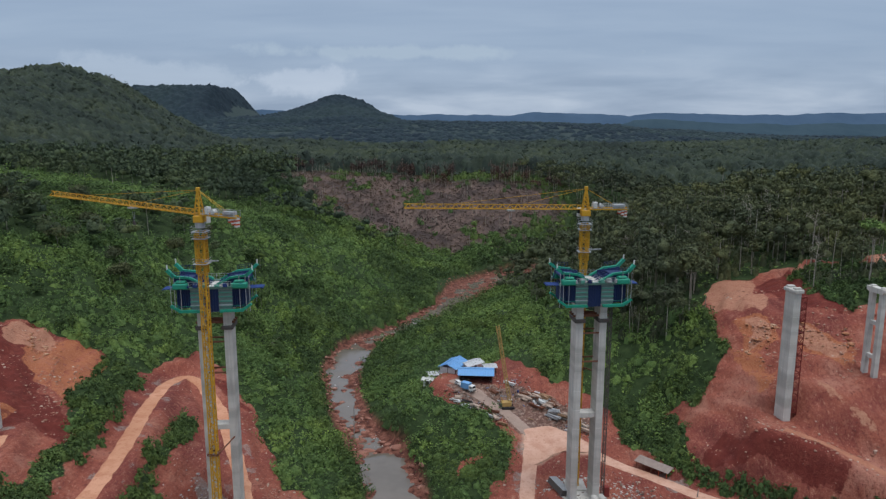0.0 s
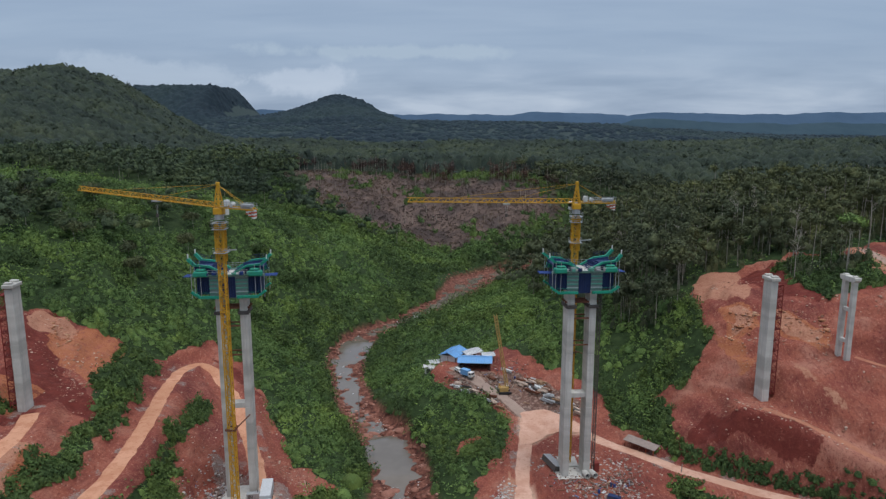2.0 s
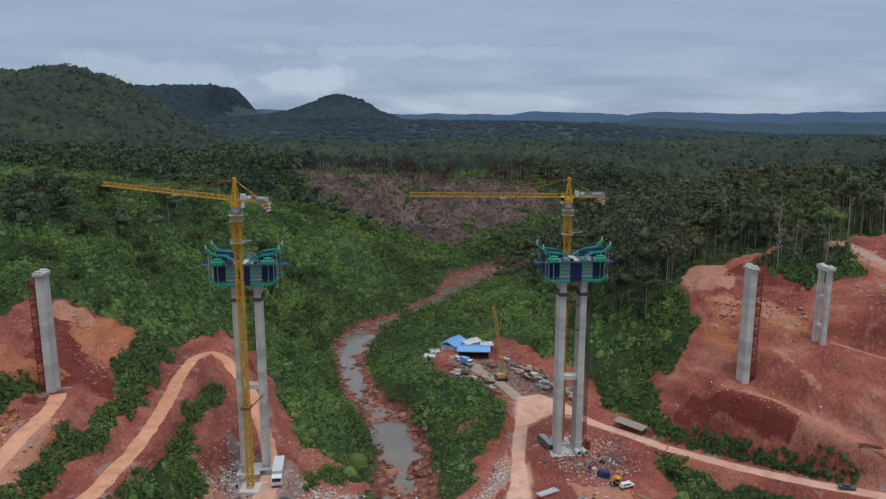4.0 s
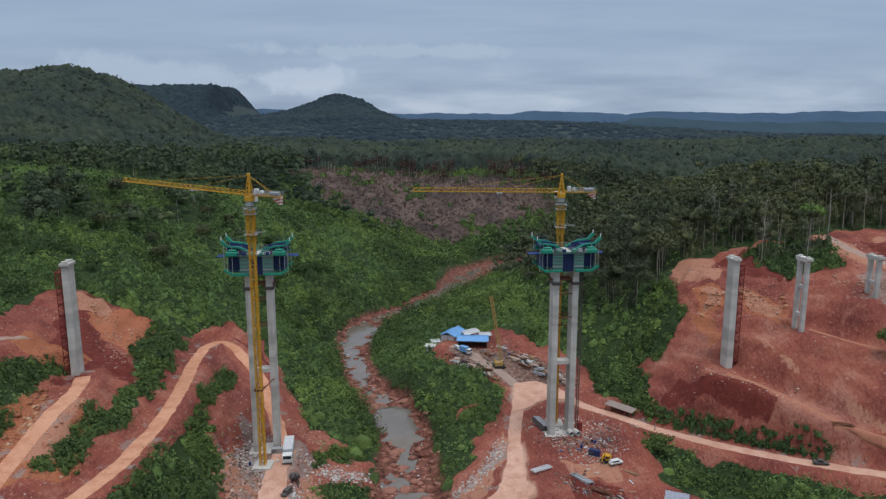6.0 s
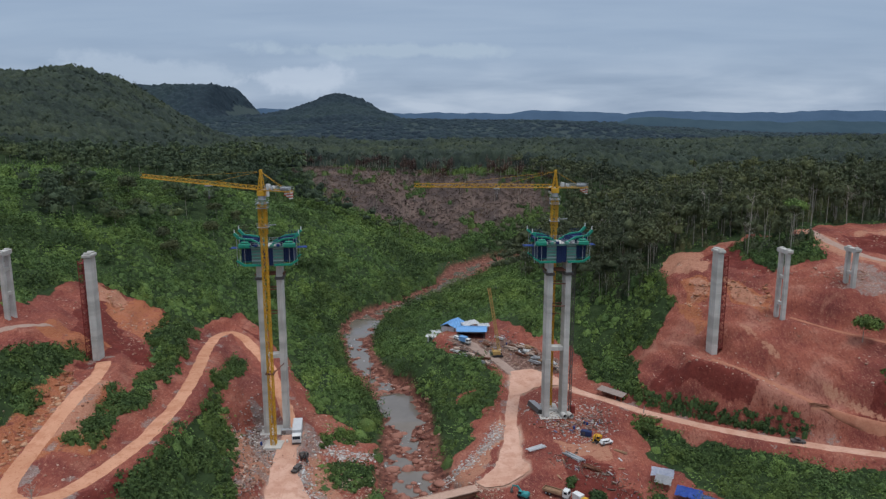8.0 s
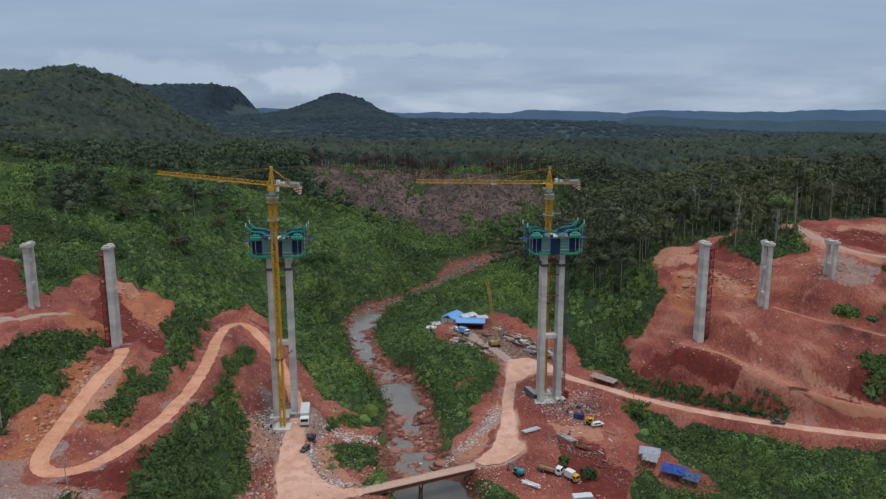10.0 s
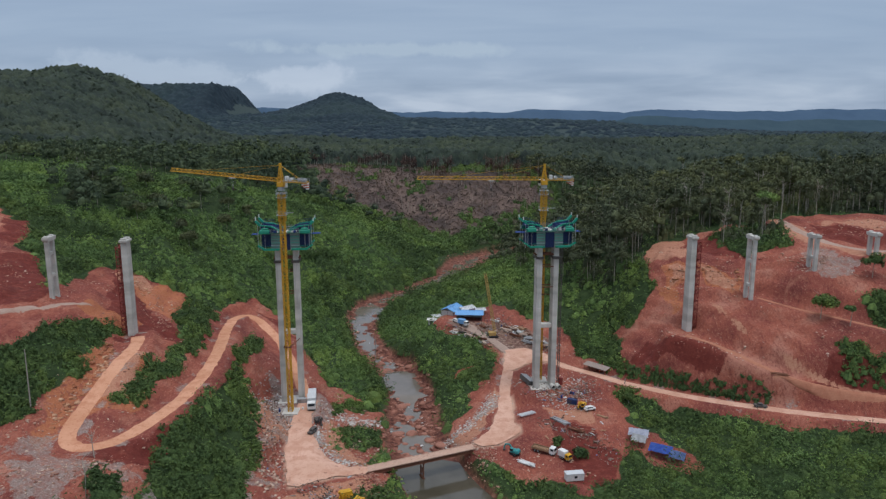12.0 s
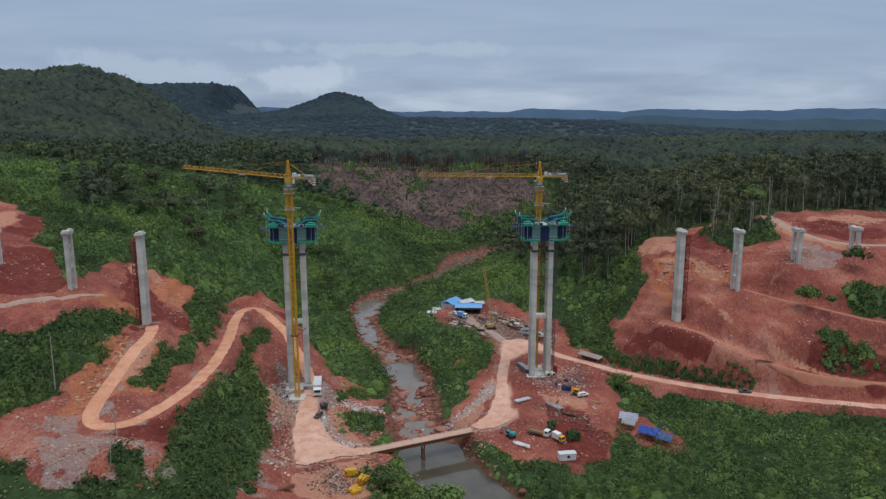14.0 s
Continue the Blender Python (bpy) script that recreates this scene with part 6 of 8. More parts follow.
        part("jib_tie", bar(B(), at(0, 0, top), p, 0.06), YELLOW, c)
    for v in (-0.5, 0.5):
        part("counter_tie", bar(B(), at(0, 0.2 * v, top), at(-7.6, v, h + 0.3), 0.07), YELLOW, c)
    u = length * 0.42
    trolley = part("trolley", box(B(), u - 0.8, u + 0.8, -0.7, 0.7, h + rise * u / length - 0.5, h + rise * u / length - 0.2, 0, turned), GREY_STEEL, c)
    drop = 2.4
    part("hoist_rope", bar(bar(B(), at(u - 0.3, 0, h - 0.4), at(u - 0.1, 0, h - drop), 0.05), at(u + 0.3, 0, h - 0.4), at(u + 0.1, 0, h - drop), 0.05), GREY_STEEL, trolley)
    part("hook_block", box(B(), u - 0.3, u + 0.3, -0.15, 0.15, h - drop - 0.8, h - drop, 0.06, turned), DARK_STEEL, trolley)
    for z, tx, ty in collars:
        bm = lattice(B(), (0, 0, z - 0.25), (0, 0, z + 0.25), 1.0, 0.5, 0.24, 0.1)
        for q in (-1.0, 1.0):
            bar(bm, (q, 0, z), (tx + 2.0 * q, ty, z), 0.22)
        bar(bm, (0.9, 0, z), (tx - 2.4, ty, z), 0.18)
        part("wall_tie", bm, RUST if z < 40 else YELLOW, c, "steel collar tied to the pier")
    return c


tower_crane(-46.9, 132.5, -2.9, 67.4, 72.1, 155.0, 42.0, 1.8, "yellow lattice tower crane standing before the pier", ((21.0, 0, 7.4),))
tower_crane(31.9, 154.4, -1.4, 65.8, 70.4, 186.0, 40.6, 0.7, "yellow lattice tower crane standing behind the pier", ((30.0, 1.0, -2.4),))

hoist = thing("hoist_mast", pose(32.6, 149.5, -1.6, 0, 0, AXIS) @ pose(4.4, -1.4, 0), "slim grey lattice hoist mast fixed along the pier leg", "hoist")
part("mast", lattice(B(), (0, 0, 0), (0, 0, 53.0), 0.3, 1.5, 0.09, 0.06), DARK_STEEL, hoist)
for z in range(6, 47, 8):
    part("bracket", bar(B(), (-0.6, 0, z), (0, 0, z), 0.12), DARK_STEEL, hoist)
part("cage", box(B(), 0.3, 1.5, -0.7, 0.7, 1.0, 3.4, 0.05), RED_STEEL, hoist, "red hoist cage")

# ---- the site bridge over the river ----
def site_bridge():
    a, b = Vector((-20.6, 101.4, -5.25)), Vector((9.0, 114.6, -5.1))
    d = b - a
    ang = math.degrees(math.atan2(d.y, d.x))
    n = d.length
    p = thing("site_bridge", pose(a.x, a.y, a.z, 0, 0, ang), "narrow rusty steel girder bridge with dusty plank deck over the river", "bridge")
    k = int(n / 0.5)
    plank = None
    for i in range(k):
        bm = box(B(), 0.02, n / k - 0.02, -1.4, 1.4, -0.10, 0.02) if plank is None else None
        if plank is None:
            plank = part("plank", bm, PLANK, p)
        else:
            o = new("plank", plank.data)
            o.parent, o.location = p, (i * n / k, 0.03 * math.sin(i * 1.7), 0.012 * math.sin(i * 2.3))
    for v in (-1.2, -0.4, 0.4, 1.2):
        bm = box(B(), 0, n, v - 0.06, v + 0.06, -1.05, -0.10)
        box(bm, 0, n, v - 0.2, v + 0.2, -1.13, -1.05)
        g = part("girder", bm, RUST, p)
        if abs(v) > 1:
            s = math.copysign(1, v)
            for i in range(24):
                u = 0.6 + i * (n - 1.2) / 23
                part("stiffener", box(B(), u - 0.05, u + 0.05, min(v + s * 0.06, v + s * 0.22), max(v + s * 0.06, v + s * 0.22), -1.05, -0.12), RUST, g)
    for v in (-1.46, 1.46):
        part("kerb", box(B(), 0, n, v - 0.08, v + 0.08, -0.1, 0.14), PLANK, p)
    u = n * 0.485
    for v in (-0.95, 0.95):
        part("pile", tube(B(), (u, v, -8.2), (u, v, -1.4), 0.2, 12), RUST, p)
    part("cap_beam", box(B(), u - 0.25, u + 0.25, -1.35, 1.35, -1.45, -1.13), RUST, p)
    part("brace", bar(B(), (u, -0.95, -5.6), (u, 0.95, -1.8), 0.14), RUST, p)
    part("brace", bar(B(), (u, 0.95, -5.6), (u, -0.95, -1.8), 0.14), RUST, p)
    part("collar", box(B(), u - 0.32, u + 0.32, -1.25, 1.25, -5.9, -5.4, 0.08), RUST, p, "rusty collar on the piles")
    for u0, u1 in ((-3.0, 0.0), (n, n + 3.0)):
        part("abutment", box(B(), u0, u1, -1.5, 1.5, -4.5, -0.14, 0.1), CONCRETE, p)
    return p


PLANK = worn("dusty_deck_plank", (0.50, 0.33, 0.25), (0.38, 0.22, 0.155), 0.9, 0, 0.7, 3, 0.6, False)
site_bridge()


# ---- vehicles ----
def wheel(parent, x, y, r, w=0.3):
    t = part("wheel", tube(B(), (x, y - w / 2, r), (x, y + w / 2, r), r, 14), DARK, parent)
    part("rim", tube(B(), (x, y - w / 2 - 0.02, r), (x, y + w / 2 + 0.02, r), r * 0.5, 10), GREY_STEEL, t)


def lorry(x, y, turn, body, cab_paint, length, label, cargo="box", slope=0.0, z=None, scale=1.0):
    p = thing("lorry", pose(x, y, (float(land(x, y)) if z is None else z) + 0.22, 0, slope, turn) @ Matrix.Scale(0.8 * scale, 4), label, "truck", "site vehicles")
    part("chassis", box(B(), -length / 2, length / 2, -0.45, 0.45, 0.65, 0.95), DARK_STEEL, p)
    c0 = length / 2 - 1.9
    bm = B()
    prof = [(c0, 0.7), (c0 + 1.9, 0.7), (c0 + 1.9, 1.7), (c0 + 1.65, 2.65), (c0, 2.75)]
    lo, hi = [[bm.verts.new((u, s * 1.18, w)) for u, w in prof] for s in (-1, 1)]
    bm.faces.new(lo), bm.faces.new(hi[::-1])
    for k in range(5):
        bm.faces.new([lo[k], hi[k], hi[(k + 1) % 5], lo[(k + 1) % 5]][::-1])
    bmesh.ops.recalc_face_normals(bm, faces=bm.faces)
    cab = part("cab", bm, cab_paint, p)
    part("windscreen", bar(B(), (c0 + 1.9, 0, 1.78), (c0 + 1.70, 0, 2.52), 2.0, 0.06), GLASS, cab)
    for s in (-1, 1):
        part("side_window", box(B(), c0 + 0.5, c0 + 1.5, s * 1.19 - 0.02, s * 1.19 + 0.02, 1.75, 2.45), GLASS, cab)
        part("headlight", box(B(), c0 + 1.9, c0 + 1.95, s * 0.9 - 0.16, s * 0.9 + 0.16, 0.95, 1.2), WHITE, cab)
    part("bumper", box(B(), c0 + 1.85, c0 + 2.05, -1.15, 1.15, 0.5, 0.85, 0.04), DARK_STEEL, p)
    if cargo == "box":
        part("cargo_box", box(B(), -length / 2 - 0.1, c0 - 0.25, -1.22, 1.22, 1.0, 3.4, 0.05), body, p)
    elif cargo == "tipper":
        bm = box(B(), -length / 2 - 0.1, c0 - 0.25, -1.2, 1.2, 0.98, 1.1)
        part("bed_floor", bm, body, p)
        for s in (-1, 1):
            part("bed_side", box(B(), -length / 2 - 0.1, c0 - 0.25, s * 1.2 - 0.05, s * 1.2 + 0.05, 1.1, 1.8), body, p)
        for u in (-length / 2 - 0.05, c0 - 0.3):
            part("bed_end", box(B(), u - 0.05, u + 0.05, -1.15, 1.15, 1.1, 1.8), body, p)
        for v in (-0.6, 0.1, 0.65):
            part("load", box(B(), -length / 2 + 0.4, c0 - 0.8, v - 0.22, v + 0.22, 1.12, 1.45), TIMBER, p, "stacked timber load")
    for u in (length / 2 - 1.0, -length / 2 + 1.2, -length / 2 + 2.4):
        for v in (-1.0, 1.0):
            wheel(p, u, v, 0.5)
    return p


def excavator(x, y, turn, paint, label, reach=1.0, swing=25):
    p = thing("excavator", pose(x, y, float(land(x, y)) + 0.05, 0, 0, turn) @ Matrix.Scale(0.7, 4), label, "excavator", "site vehicles")
    for v in (-1.05, 1.05):
        bm = B()
        prof = [(-1.9, 0.25), (-1.5, 0.0), (1.5, 0.0), (1.9, 0.25), (1.9, 0.6), (1.5, 0.85), (-1.5, 0.85), (-1.9, 0.6)]
        lo, hi = [[bm.verts.new((u, v + s * 0.3, w)) for u, w in prof] for s in (-1, 1)]
        bm.faces.new(lo), bm.faces.new(hi[::-1])
        for k in range(8):
            bm.faces.new([lo[k], hi[k], hi[(k + 1) % 8], lo[(k + 1) % 8]][::-1])
        bmesh.ops.recalc_face_normals(bm, faces=bm.faces)
        part("track", bm, DARK, p)
    part("turntable", tube(B(), (0, 0, 0.8), (0, 0, 1.05), 0.8, 14), DARK_STEEL, p)
    m = pose(0, 0, 0, 0, 0, swing)
    part("house", box(B(), -2.0, 0.7, -1.3, 1.3, 1.05, 2.1, 0.12, m), paint, p)
    part("engine_hood", box(B(), -1.9, -0.6, -1.2, 1.2, 2.1, 2.4, 0.1, m), paint, p)
    cab = part("cab", box(B(), -0.1, 1.4, 0.3, 1.3, 1.1, 2.9, 0.12, m), paint, p)
    part("window", box(B(), 0.1, 1.43, 0.27, 1.33, 1.8, 2.7, 0.03, m), GLASS, cab)
    q = lambda u, v, w: tuple(m @ Vector((u, v, w)))
    part("boom", bar(bar(B(), q(0.6, -0.3, 1.6), q(2.6 * reach, -0.3, 3.6), 0.4, 0.55), q(2.5 * reach, -0.3, 3.6), q(4.4 * reach, -0.3, 3.1), 0.35, 0.45), paint, p)
    part("dipper", bar(B(), q(4.3 * reach, -0.3, 3.3), q(4.9 * reach, -0.3, 1.2), 0.3, 0.4), paint, p)
    part("bucket", box(B(), 4.3 * reach, 5.2 * reach, -0.85, 0.25, 0.4, 1.3, 0.2, m), DARK_STEEL, p)
    part("ram", bar(B(), q(1.0, -0.3, 1.3), q(2.2 * reach, -0.3, 3.0), 0.15), GREY_STEEL, p)
    return p


def car(x, y, turn, paint, label, slope=0.0, bed=False):
    p = thing("car", pose(x, y, float(land(x, y)) + 0.22, 0, slope, turn) @ Matrix.Scale(0.8, 4), label, "car", "site vehicles")
    part("body", box(B(), -2.3, 2.3, -0.88, 0.88, 0.35, 1.0, 0.14), paint, p)
    bm = box(B(), -0.7 if bed else -2.0, 1.1, -0.8, 0.8, 0.98, 1.65, 0.22)
    cabin = part("cabin", bm, paint, p)
    for s in (-1, 1):
        part("window", box(B(), -0.5 if bed else -1.7, 0.8, s * 0.8 - 0.02, s * 0.8 + 0.02, 1.1, 1.5), GLASS, cabin)
    part("windscreen", bar(B(), (1.12, 0, 1.05), (1.0, 0, 1.55), 1.35, 0.05), GLASS, cabin)
    for u in (-1.4, 1.4):
        for v in (-0.82, 0.82):
            wheel(p, u, v, 0.36, 0.24)
    return p


lorry(-41.4, 137.5, -82, PALE_ROOF, WHITE, 9.0, "dusty white box lorry parked beside the pier leg", "box", 3.0, scale=1.3)
lorry(27.3, 110.8, -32, TIMBER, WHITE, 8.4, "white tipper lorry with a brown timber load", "tipper", scale=1.0)
lorry(32.4, 107.0, -52, WHITE, YELLOW, 5.6, "small lorry with white box and yellow nose", "box", scale=0.85)
excavator(19.1, 110.2, 120, TEAL, "teal excavator parked on red earth")
excavator(-37.6, 127.0, 280, DARK_STEEL, "dark grey excavator by the pale road", 0.8)
excavator(42.3, 134.2, 210, YELLOW, "yellow loader on the grey pad near the pier", 0.7)
car(91.6, 122.6, 168, DARK_STEEL, "dark pick-up on the pale road", -3, True)
car(44.4, 132.6, 20, WHITE, "white car parked on the grey pad")
car(5.2, 211.0, 300, WHITE, "white car parked by the yard track")
lorry(8.0, 206.3, 320, BLUE_ROOF, WHITE, 6.0, "small blue lorry parked in the work yard", "box", scale=0.95)
car(-38.2, 120.4, 250, DARK_STEEL, "small dark car at the road's edge")


# ---- crawler crane in the yard ----
YELLOW_PALE = worn("faded_yellow_paint", (0.47, 0.31, 0.10), (0.30, 0.19, 0.09), 0.7, 0, 0.8, 5, 0.6)


def crawler_crane(x, y):
    p = thing("crawler_crane", pose(x, y, float(land(x, y)) + 0.05, 0, 0, 10) @ Matrix.Scale(0.72, 4), "yellow crawler crane with a raised lattice boom", "crane")
    for v in (-1.6, 1.6):
        part("track", box(B(), -2.8, 2.8, v - 0.45, v + 0.45, 0, 1.0, 0.25), DARK, p)
    part("house", box(B(), -2.6, 1.4, -1.5, 1.5, 1.1, 3.0, 0.12), YELLOW_PALE, p)
    part("counterweight", box(B(), -3.4, -2.6, -1.5, 1.5, 1.1, 2.4, 0.1), DARK_STEEL, p)
    cab = part("cab", box(B(), 1.0, 2.4, 0.6, 1.7, 1.2, 3.1, 0.12), WHITE, p)
    part("window", box(B(), 1.2, 2.43, 0.58, 1.72, 2.0, 2.9, 0.03), GLASS, cab)
    tip = (-4.6, 0.6, 36.0)
    part("boom", lattice(B(), (1.2, 0, 1.8), tip, 0.6, 1.5, 0.17, 0.11), YELLOW_PALE, p)
    part("pendant", bar(B(), tip, (-2.6, 0.4, 4.6), 0.06), DARK_STEEL, p)
    part("mast", bar(bar(B(), (-2.0, -0.8, 3.0), (-2.6, 0, 4.8), 0.16), (-2.0, 0.8, 3.0), (-2.6, 0, 4.8), 0.16), YELLOW, p)
    part("hoist_rope", bar(B(), tip, (tip[0] - 0.2, tip[1], 9.0), 0.05), DARK_STEEL, p)
    return p


crawler_crane(19.6, 198.6)


# ---- sheds and shelters ----
def shed(name, x, y, turn, w, d, h, rise, roof, label, walls=WHITE, open_front=False, ribs=14):
    p = thing(name, pose(x, y, float(land(x, y)), 0, 0, turn), label, "shed", "yard sheds")
    for i in (-1, 1):
        for j in (-1, 0, 1):
            part("post", box(B(), i * w / 2 - 0.08, i * w / 2 + 0.08, j * d / 2 - 0.08, j * d / 2 + 0.08, -0.6, h), DARK_STEEL, p)
    part("back_wall", box(B(), -w / 2, w / 2, d / 2 - 0.05, d / 2 + 0.03, -0.4, h), walls, p)
    for i in (-1, 1):
        part("side_wall", box(B(), i * w / 2 - 0.04, i * w / 2 + 0.04, -d / 2 + 0.2, d / 2 - 0.06, -0.4, h), walls, p)
    if not open_front:
        part("front_wall", box(B(), -w / 2 + 0.1, w / 2 - 0.1, -d / 2 - 0.03, -d / 2 + 0.05, -0.4, h), walls, p)
        part("door", box(B(), -0.6, 0.6, -d / 2 - 0.08, -d / 2 - 0.035, -0.1, 2.1), DARK_STEEL, p)
    for s in (-1, 1):
        bm = B()
        e, o = d / 2 + 0.5, 0.6
        k = ribs
        prof = []
        for q in range(k + 1):
            u = -w / 2 - o + (w + 2 * o) * q / k
            prof += [(u, 0.0), (u + 0.05, 0.09), (u + 0.14, 0.09), (u + 0.19, 0.0)]
        lo = [bm.verts.new((u, s * e, h - 0.12 + z)) for u, z in prof]
        hi = [bm.verts.new((u, 0.0, h + rise + z)) for u, z in prof]
        lo2 = [bm.verts.new((u, s * e, h - 0.18 + z)) for u, z in prof]
        hi2 = [bm.verts.new((u, 0.0, h + rise - 0.06 + z)) for u, z in prof]
        for q in range(len(prof) - 1):
            bm.faces.new([lo[q], lo[q + 1], hi[q + 1], hi[q]]), bm.faces.new([lo2[q], hi2[q], hi2[q + 1], lo2[q + 1]])
        for q in range(len(prof) - 1):
            bm.faces.new([lo[q], lo2[q], lo2[q + 1], lo[q + 1]])
        bmesh.ops.recalc_face_normals(bm, faces=bm.faces)
        part("roof_slope", bm, roof, p, "ribbed sheet roof")
    part("ridge_cap", bar(B(), (-w / 2 - 0.6, 0, h + rise + 0.08), (w / 2 + 0.6, 0, h + rise + 0.08), 0.5, 0.06), roof, p)
    return p


shed("workshop", 10.8, 216.0, -4, 10.5, 7.0, 3.0, 0.9, BLUE_ROOF, "long work shed with faded blue sheet roof and open front", WHITE, True)
shed("store_shed", 3.6, 226.0, 62, 8.5, 6.0, 2.6, 1.3, BLUE_ROOF, "store shed with blue gabled sheet roof", PALE_ROOF)
shed("site_hut", 9.8, 228.0, 40, 6.5, 4.2, 2.5, 0.7, PALE_ROOF, "site hut with faded white sheet roof", WHITE)
shed("site_hut", -2.6, 224.0, 15, 4.2, 3.2, 2.1, 0.5, PALE_ROOF, "small site hut with faded grey sheet roof", PALE_ROOF)
shed("site_hut", -5.0, 219.5, -10, 2.8, 2.4, 1.9, 0.4, WHITE, "small white site hut at the yard's end", WHITE)
shed("site_hut", 15.6, 222.5, 10, 3.4, 3.6, 2.4, 0.5, PALE_ROOF, "pale site hut behind the blue workshop", PALE_ROOF)


def lean_to(x, y, turn):
    p = thing("lean_to", pose(x, y, float(land(x, y)), 0, 0, turn) @ Matrix.Scale(0.8, 4), "long open lean-to with brown roof and red posts beside the road", "shelter")
    for k in range(5):
        u = -5.2 + 2.6 * k
        for v, h in ((-1.4, 2.3), (1.4, 2.9)):
            part("post", box(B(), u - 0.09, u + 0.09, v - 0.09, v + 0.09, -0.8, h), ORANGE if k > 2 else RUST, p)
    bm = B()
    bar(bm, (-5.8, 0, 2.65), (5.8, 0, 2.65), 3.6, 0.12)
    roof = part("roof", bm, BROWN_ROOF, p)
    bmesh_tilt = Matrix.Rotation(radians(12), 4, "X")
    roof.data.transform(Matrix.Translation((0, 0, 2.65)) @ bmesh_tilt @ Matrix.Translation((0, 0, -2.65)))
    part("back_board", box(B(), -5.4, 5.4, 1.45, 1.52, -0.5, 2.6), RUST, p)
    return p


BROWN_ROOF = worn("weathered_brown_roof", (0.26, 0.20, 0.17), (0.40, 0.33, 0.29), 0.85, 0, 0.6, 4, 0.7, False)
lean_to(52.0, 158.6, -47)


def container(x, y, turn, w, label):
    p = thing("container_hut", pose(x, y, float(land(x, y)) + 0.1, 0, 0, turn) @ Matrix.Scale(0.78, 4), label, "cabin")
    bm = box(B(), -w / 2, w / 2, -1.2, 1.2, 0.12, 2.55, 0.04)
    body = part("body", bm, WHITE, p)
    for k in range(int(w / 0.45)):
        u = -w / 2 + 0.25 + 0.45 * k
        for s in (-1, 1):
            part("rib", box(B(), u - 0.05, u + 0.05, min(s * 1.2, s * 1.25), max(s * 1.2, s * 1.25), 0.25, 2.4), WHITE, body)
    part("roof", box(B(), -w / 2 - 0.12, w / 2 + 0.12, -1.35, 1.35, 2.56, 2.68, 0.03), PALE_ROOF, p)
    part("window", box(B(), -0.3, 0.7, -1.29, -1.26, 1.1, 1.9), GLASS, p)
    part("skid", box(box(B(), -w / 2, w / 2, -1.0, -0.8, -0.1, 0.12), -w / 2, w / 2, 0.8, 1.0, -0.1, 0.12), DARK_STEEL, p)
    return p


container(33.0, 97.0, 8, 6.0, "white ribbed steel container hut on red earth")


def tent(x, y, turn, w, d, h, label, cloth):
    p = thing("tarp_shelter", pose(x, y, float(land(x, y)) + 0.25, 0, 0, turn), label, "shelter", "tarp shelters")
    for i in (-1, 1):
        for j in (-1, 1):
            part("pole", tube(B(), (i * w / 2, j * d / 2, -0.4), (i * w / 2, j * d / 2, h), 0.06, 6), TIMBER, p)
        part("ridge_pole", tube(B(), (i * w / 2, 0, -0.4), (i * w / 2, 0, h + 0.9), 0.06, 6), TIMBER, p)
    bm = B()
    n, m = 13, 11
    r = random.Random(int(x * 7))
    grid = []
    for j in range(m):
        v = -1 + 2 * j / (m - 1)
        row = []
        for i in range(n):
            u = -1 + 2 * i / (n - 1)
            sag = -0.22 * (1 - (u * 3 % 2 - 1) ** 2) * abs(v)
            row.append(bm.verts.new((u * (w / 2 + 0.5) + r.uniform(-0.08, 0.08), v * (d / 2 + 0.6) + r.uniform(-0.08, 0.08), h + 0.95 - 1.15 * abs(v) + sag + r.uniform(-0.07, 0.07))))
        grid.append(row)
    for j in range(m - 1):
        for i in range(n - 1):
            bm.faces.new([grid[j][i], grid[j][i + 1], grid[j + 1][i + 1], grid[j + 1][i]])
    out = bmesh.ops.solidify(bm, geom=list(bm.faces), thickness=0.04)
    part("tarpaulin", bm, cloth, p)
    part("bench", box(B(), -w / 3, w / 3, -0.4, 0.4, 0.5, 0.6), TIMBER, p)
    return p


WHITE_SHEET = worn("white_sheeting", (0.62, 0.64, 0.70), (0.22, 0.28, 0.52), 0.7, 0, 1.2, 5, 0.8, False)
tent(54.2, 114.4, -20, 4.4, 3.4, 2.0, "shelter roofed with pale white sheeting", WHITE_SHEET)
tent(53.6, 111.4, -28, 3.0, 2.6, 1.7, "low shelter under faded grey sheeting", PALE_ROOF)
tent(58.0, 105.8, -32, 5.0, 3.8, 1.9, "long shelter roofed with blue tarpaulin", TARP)
tent(61.4, 102.6, -35, 3.0, 3.0, 1.7, "low shelter under faded blue tarpaulin beside bushes", worn("faded_tarpaulin", (0.13, 0.20, 0.42), (0.25, 0.30, 0.42), 0.7, 0, 1.5, 6, 0.6, False))


# ---- stacks of material ----
PALE_TIMBER = worn("pale_dusty_timber", (0.52, 0.40, 0.32), (0.36, 0.25, 0.19), 0.85)
def stack(name, x, y, turn, count, length, size, material, label, category, rows=2, wild=6.0, lift=0.12):
    p = thing(name, pose(x, y, float(land(x, y)) + lift, 0, 0, turn), label, category, "material stacks")
    r = random.Random(int(x * 31 + y * 17))
    for k in range(count):
        q, lay = k % max(1, count // rows), k // max(1, count // rows)
        u = part("piece", box(B(), -0.4 * length, 0.4 * length, -0.32 * size, 0.32 * size, 0, 0.6 * size), material, p)
        u.matrix_basis = pose(r.uniform(-0.4, 0.4), (q - count / rows / 2) * size * 0.95 + r.uniform(-0.15, 0.15), lay * size * 0.62, 0, 0, r.uniform(-wild, wild))
    return p


stack("beam_stack", 34.4, 126.6, -48, 10, 7.5, 0.4, GREY_STEEL, "loose stack of pale steel beams on red earth", "steel beams")
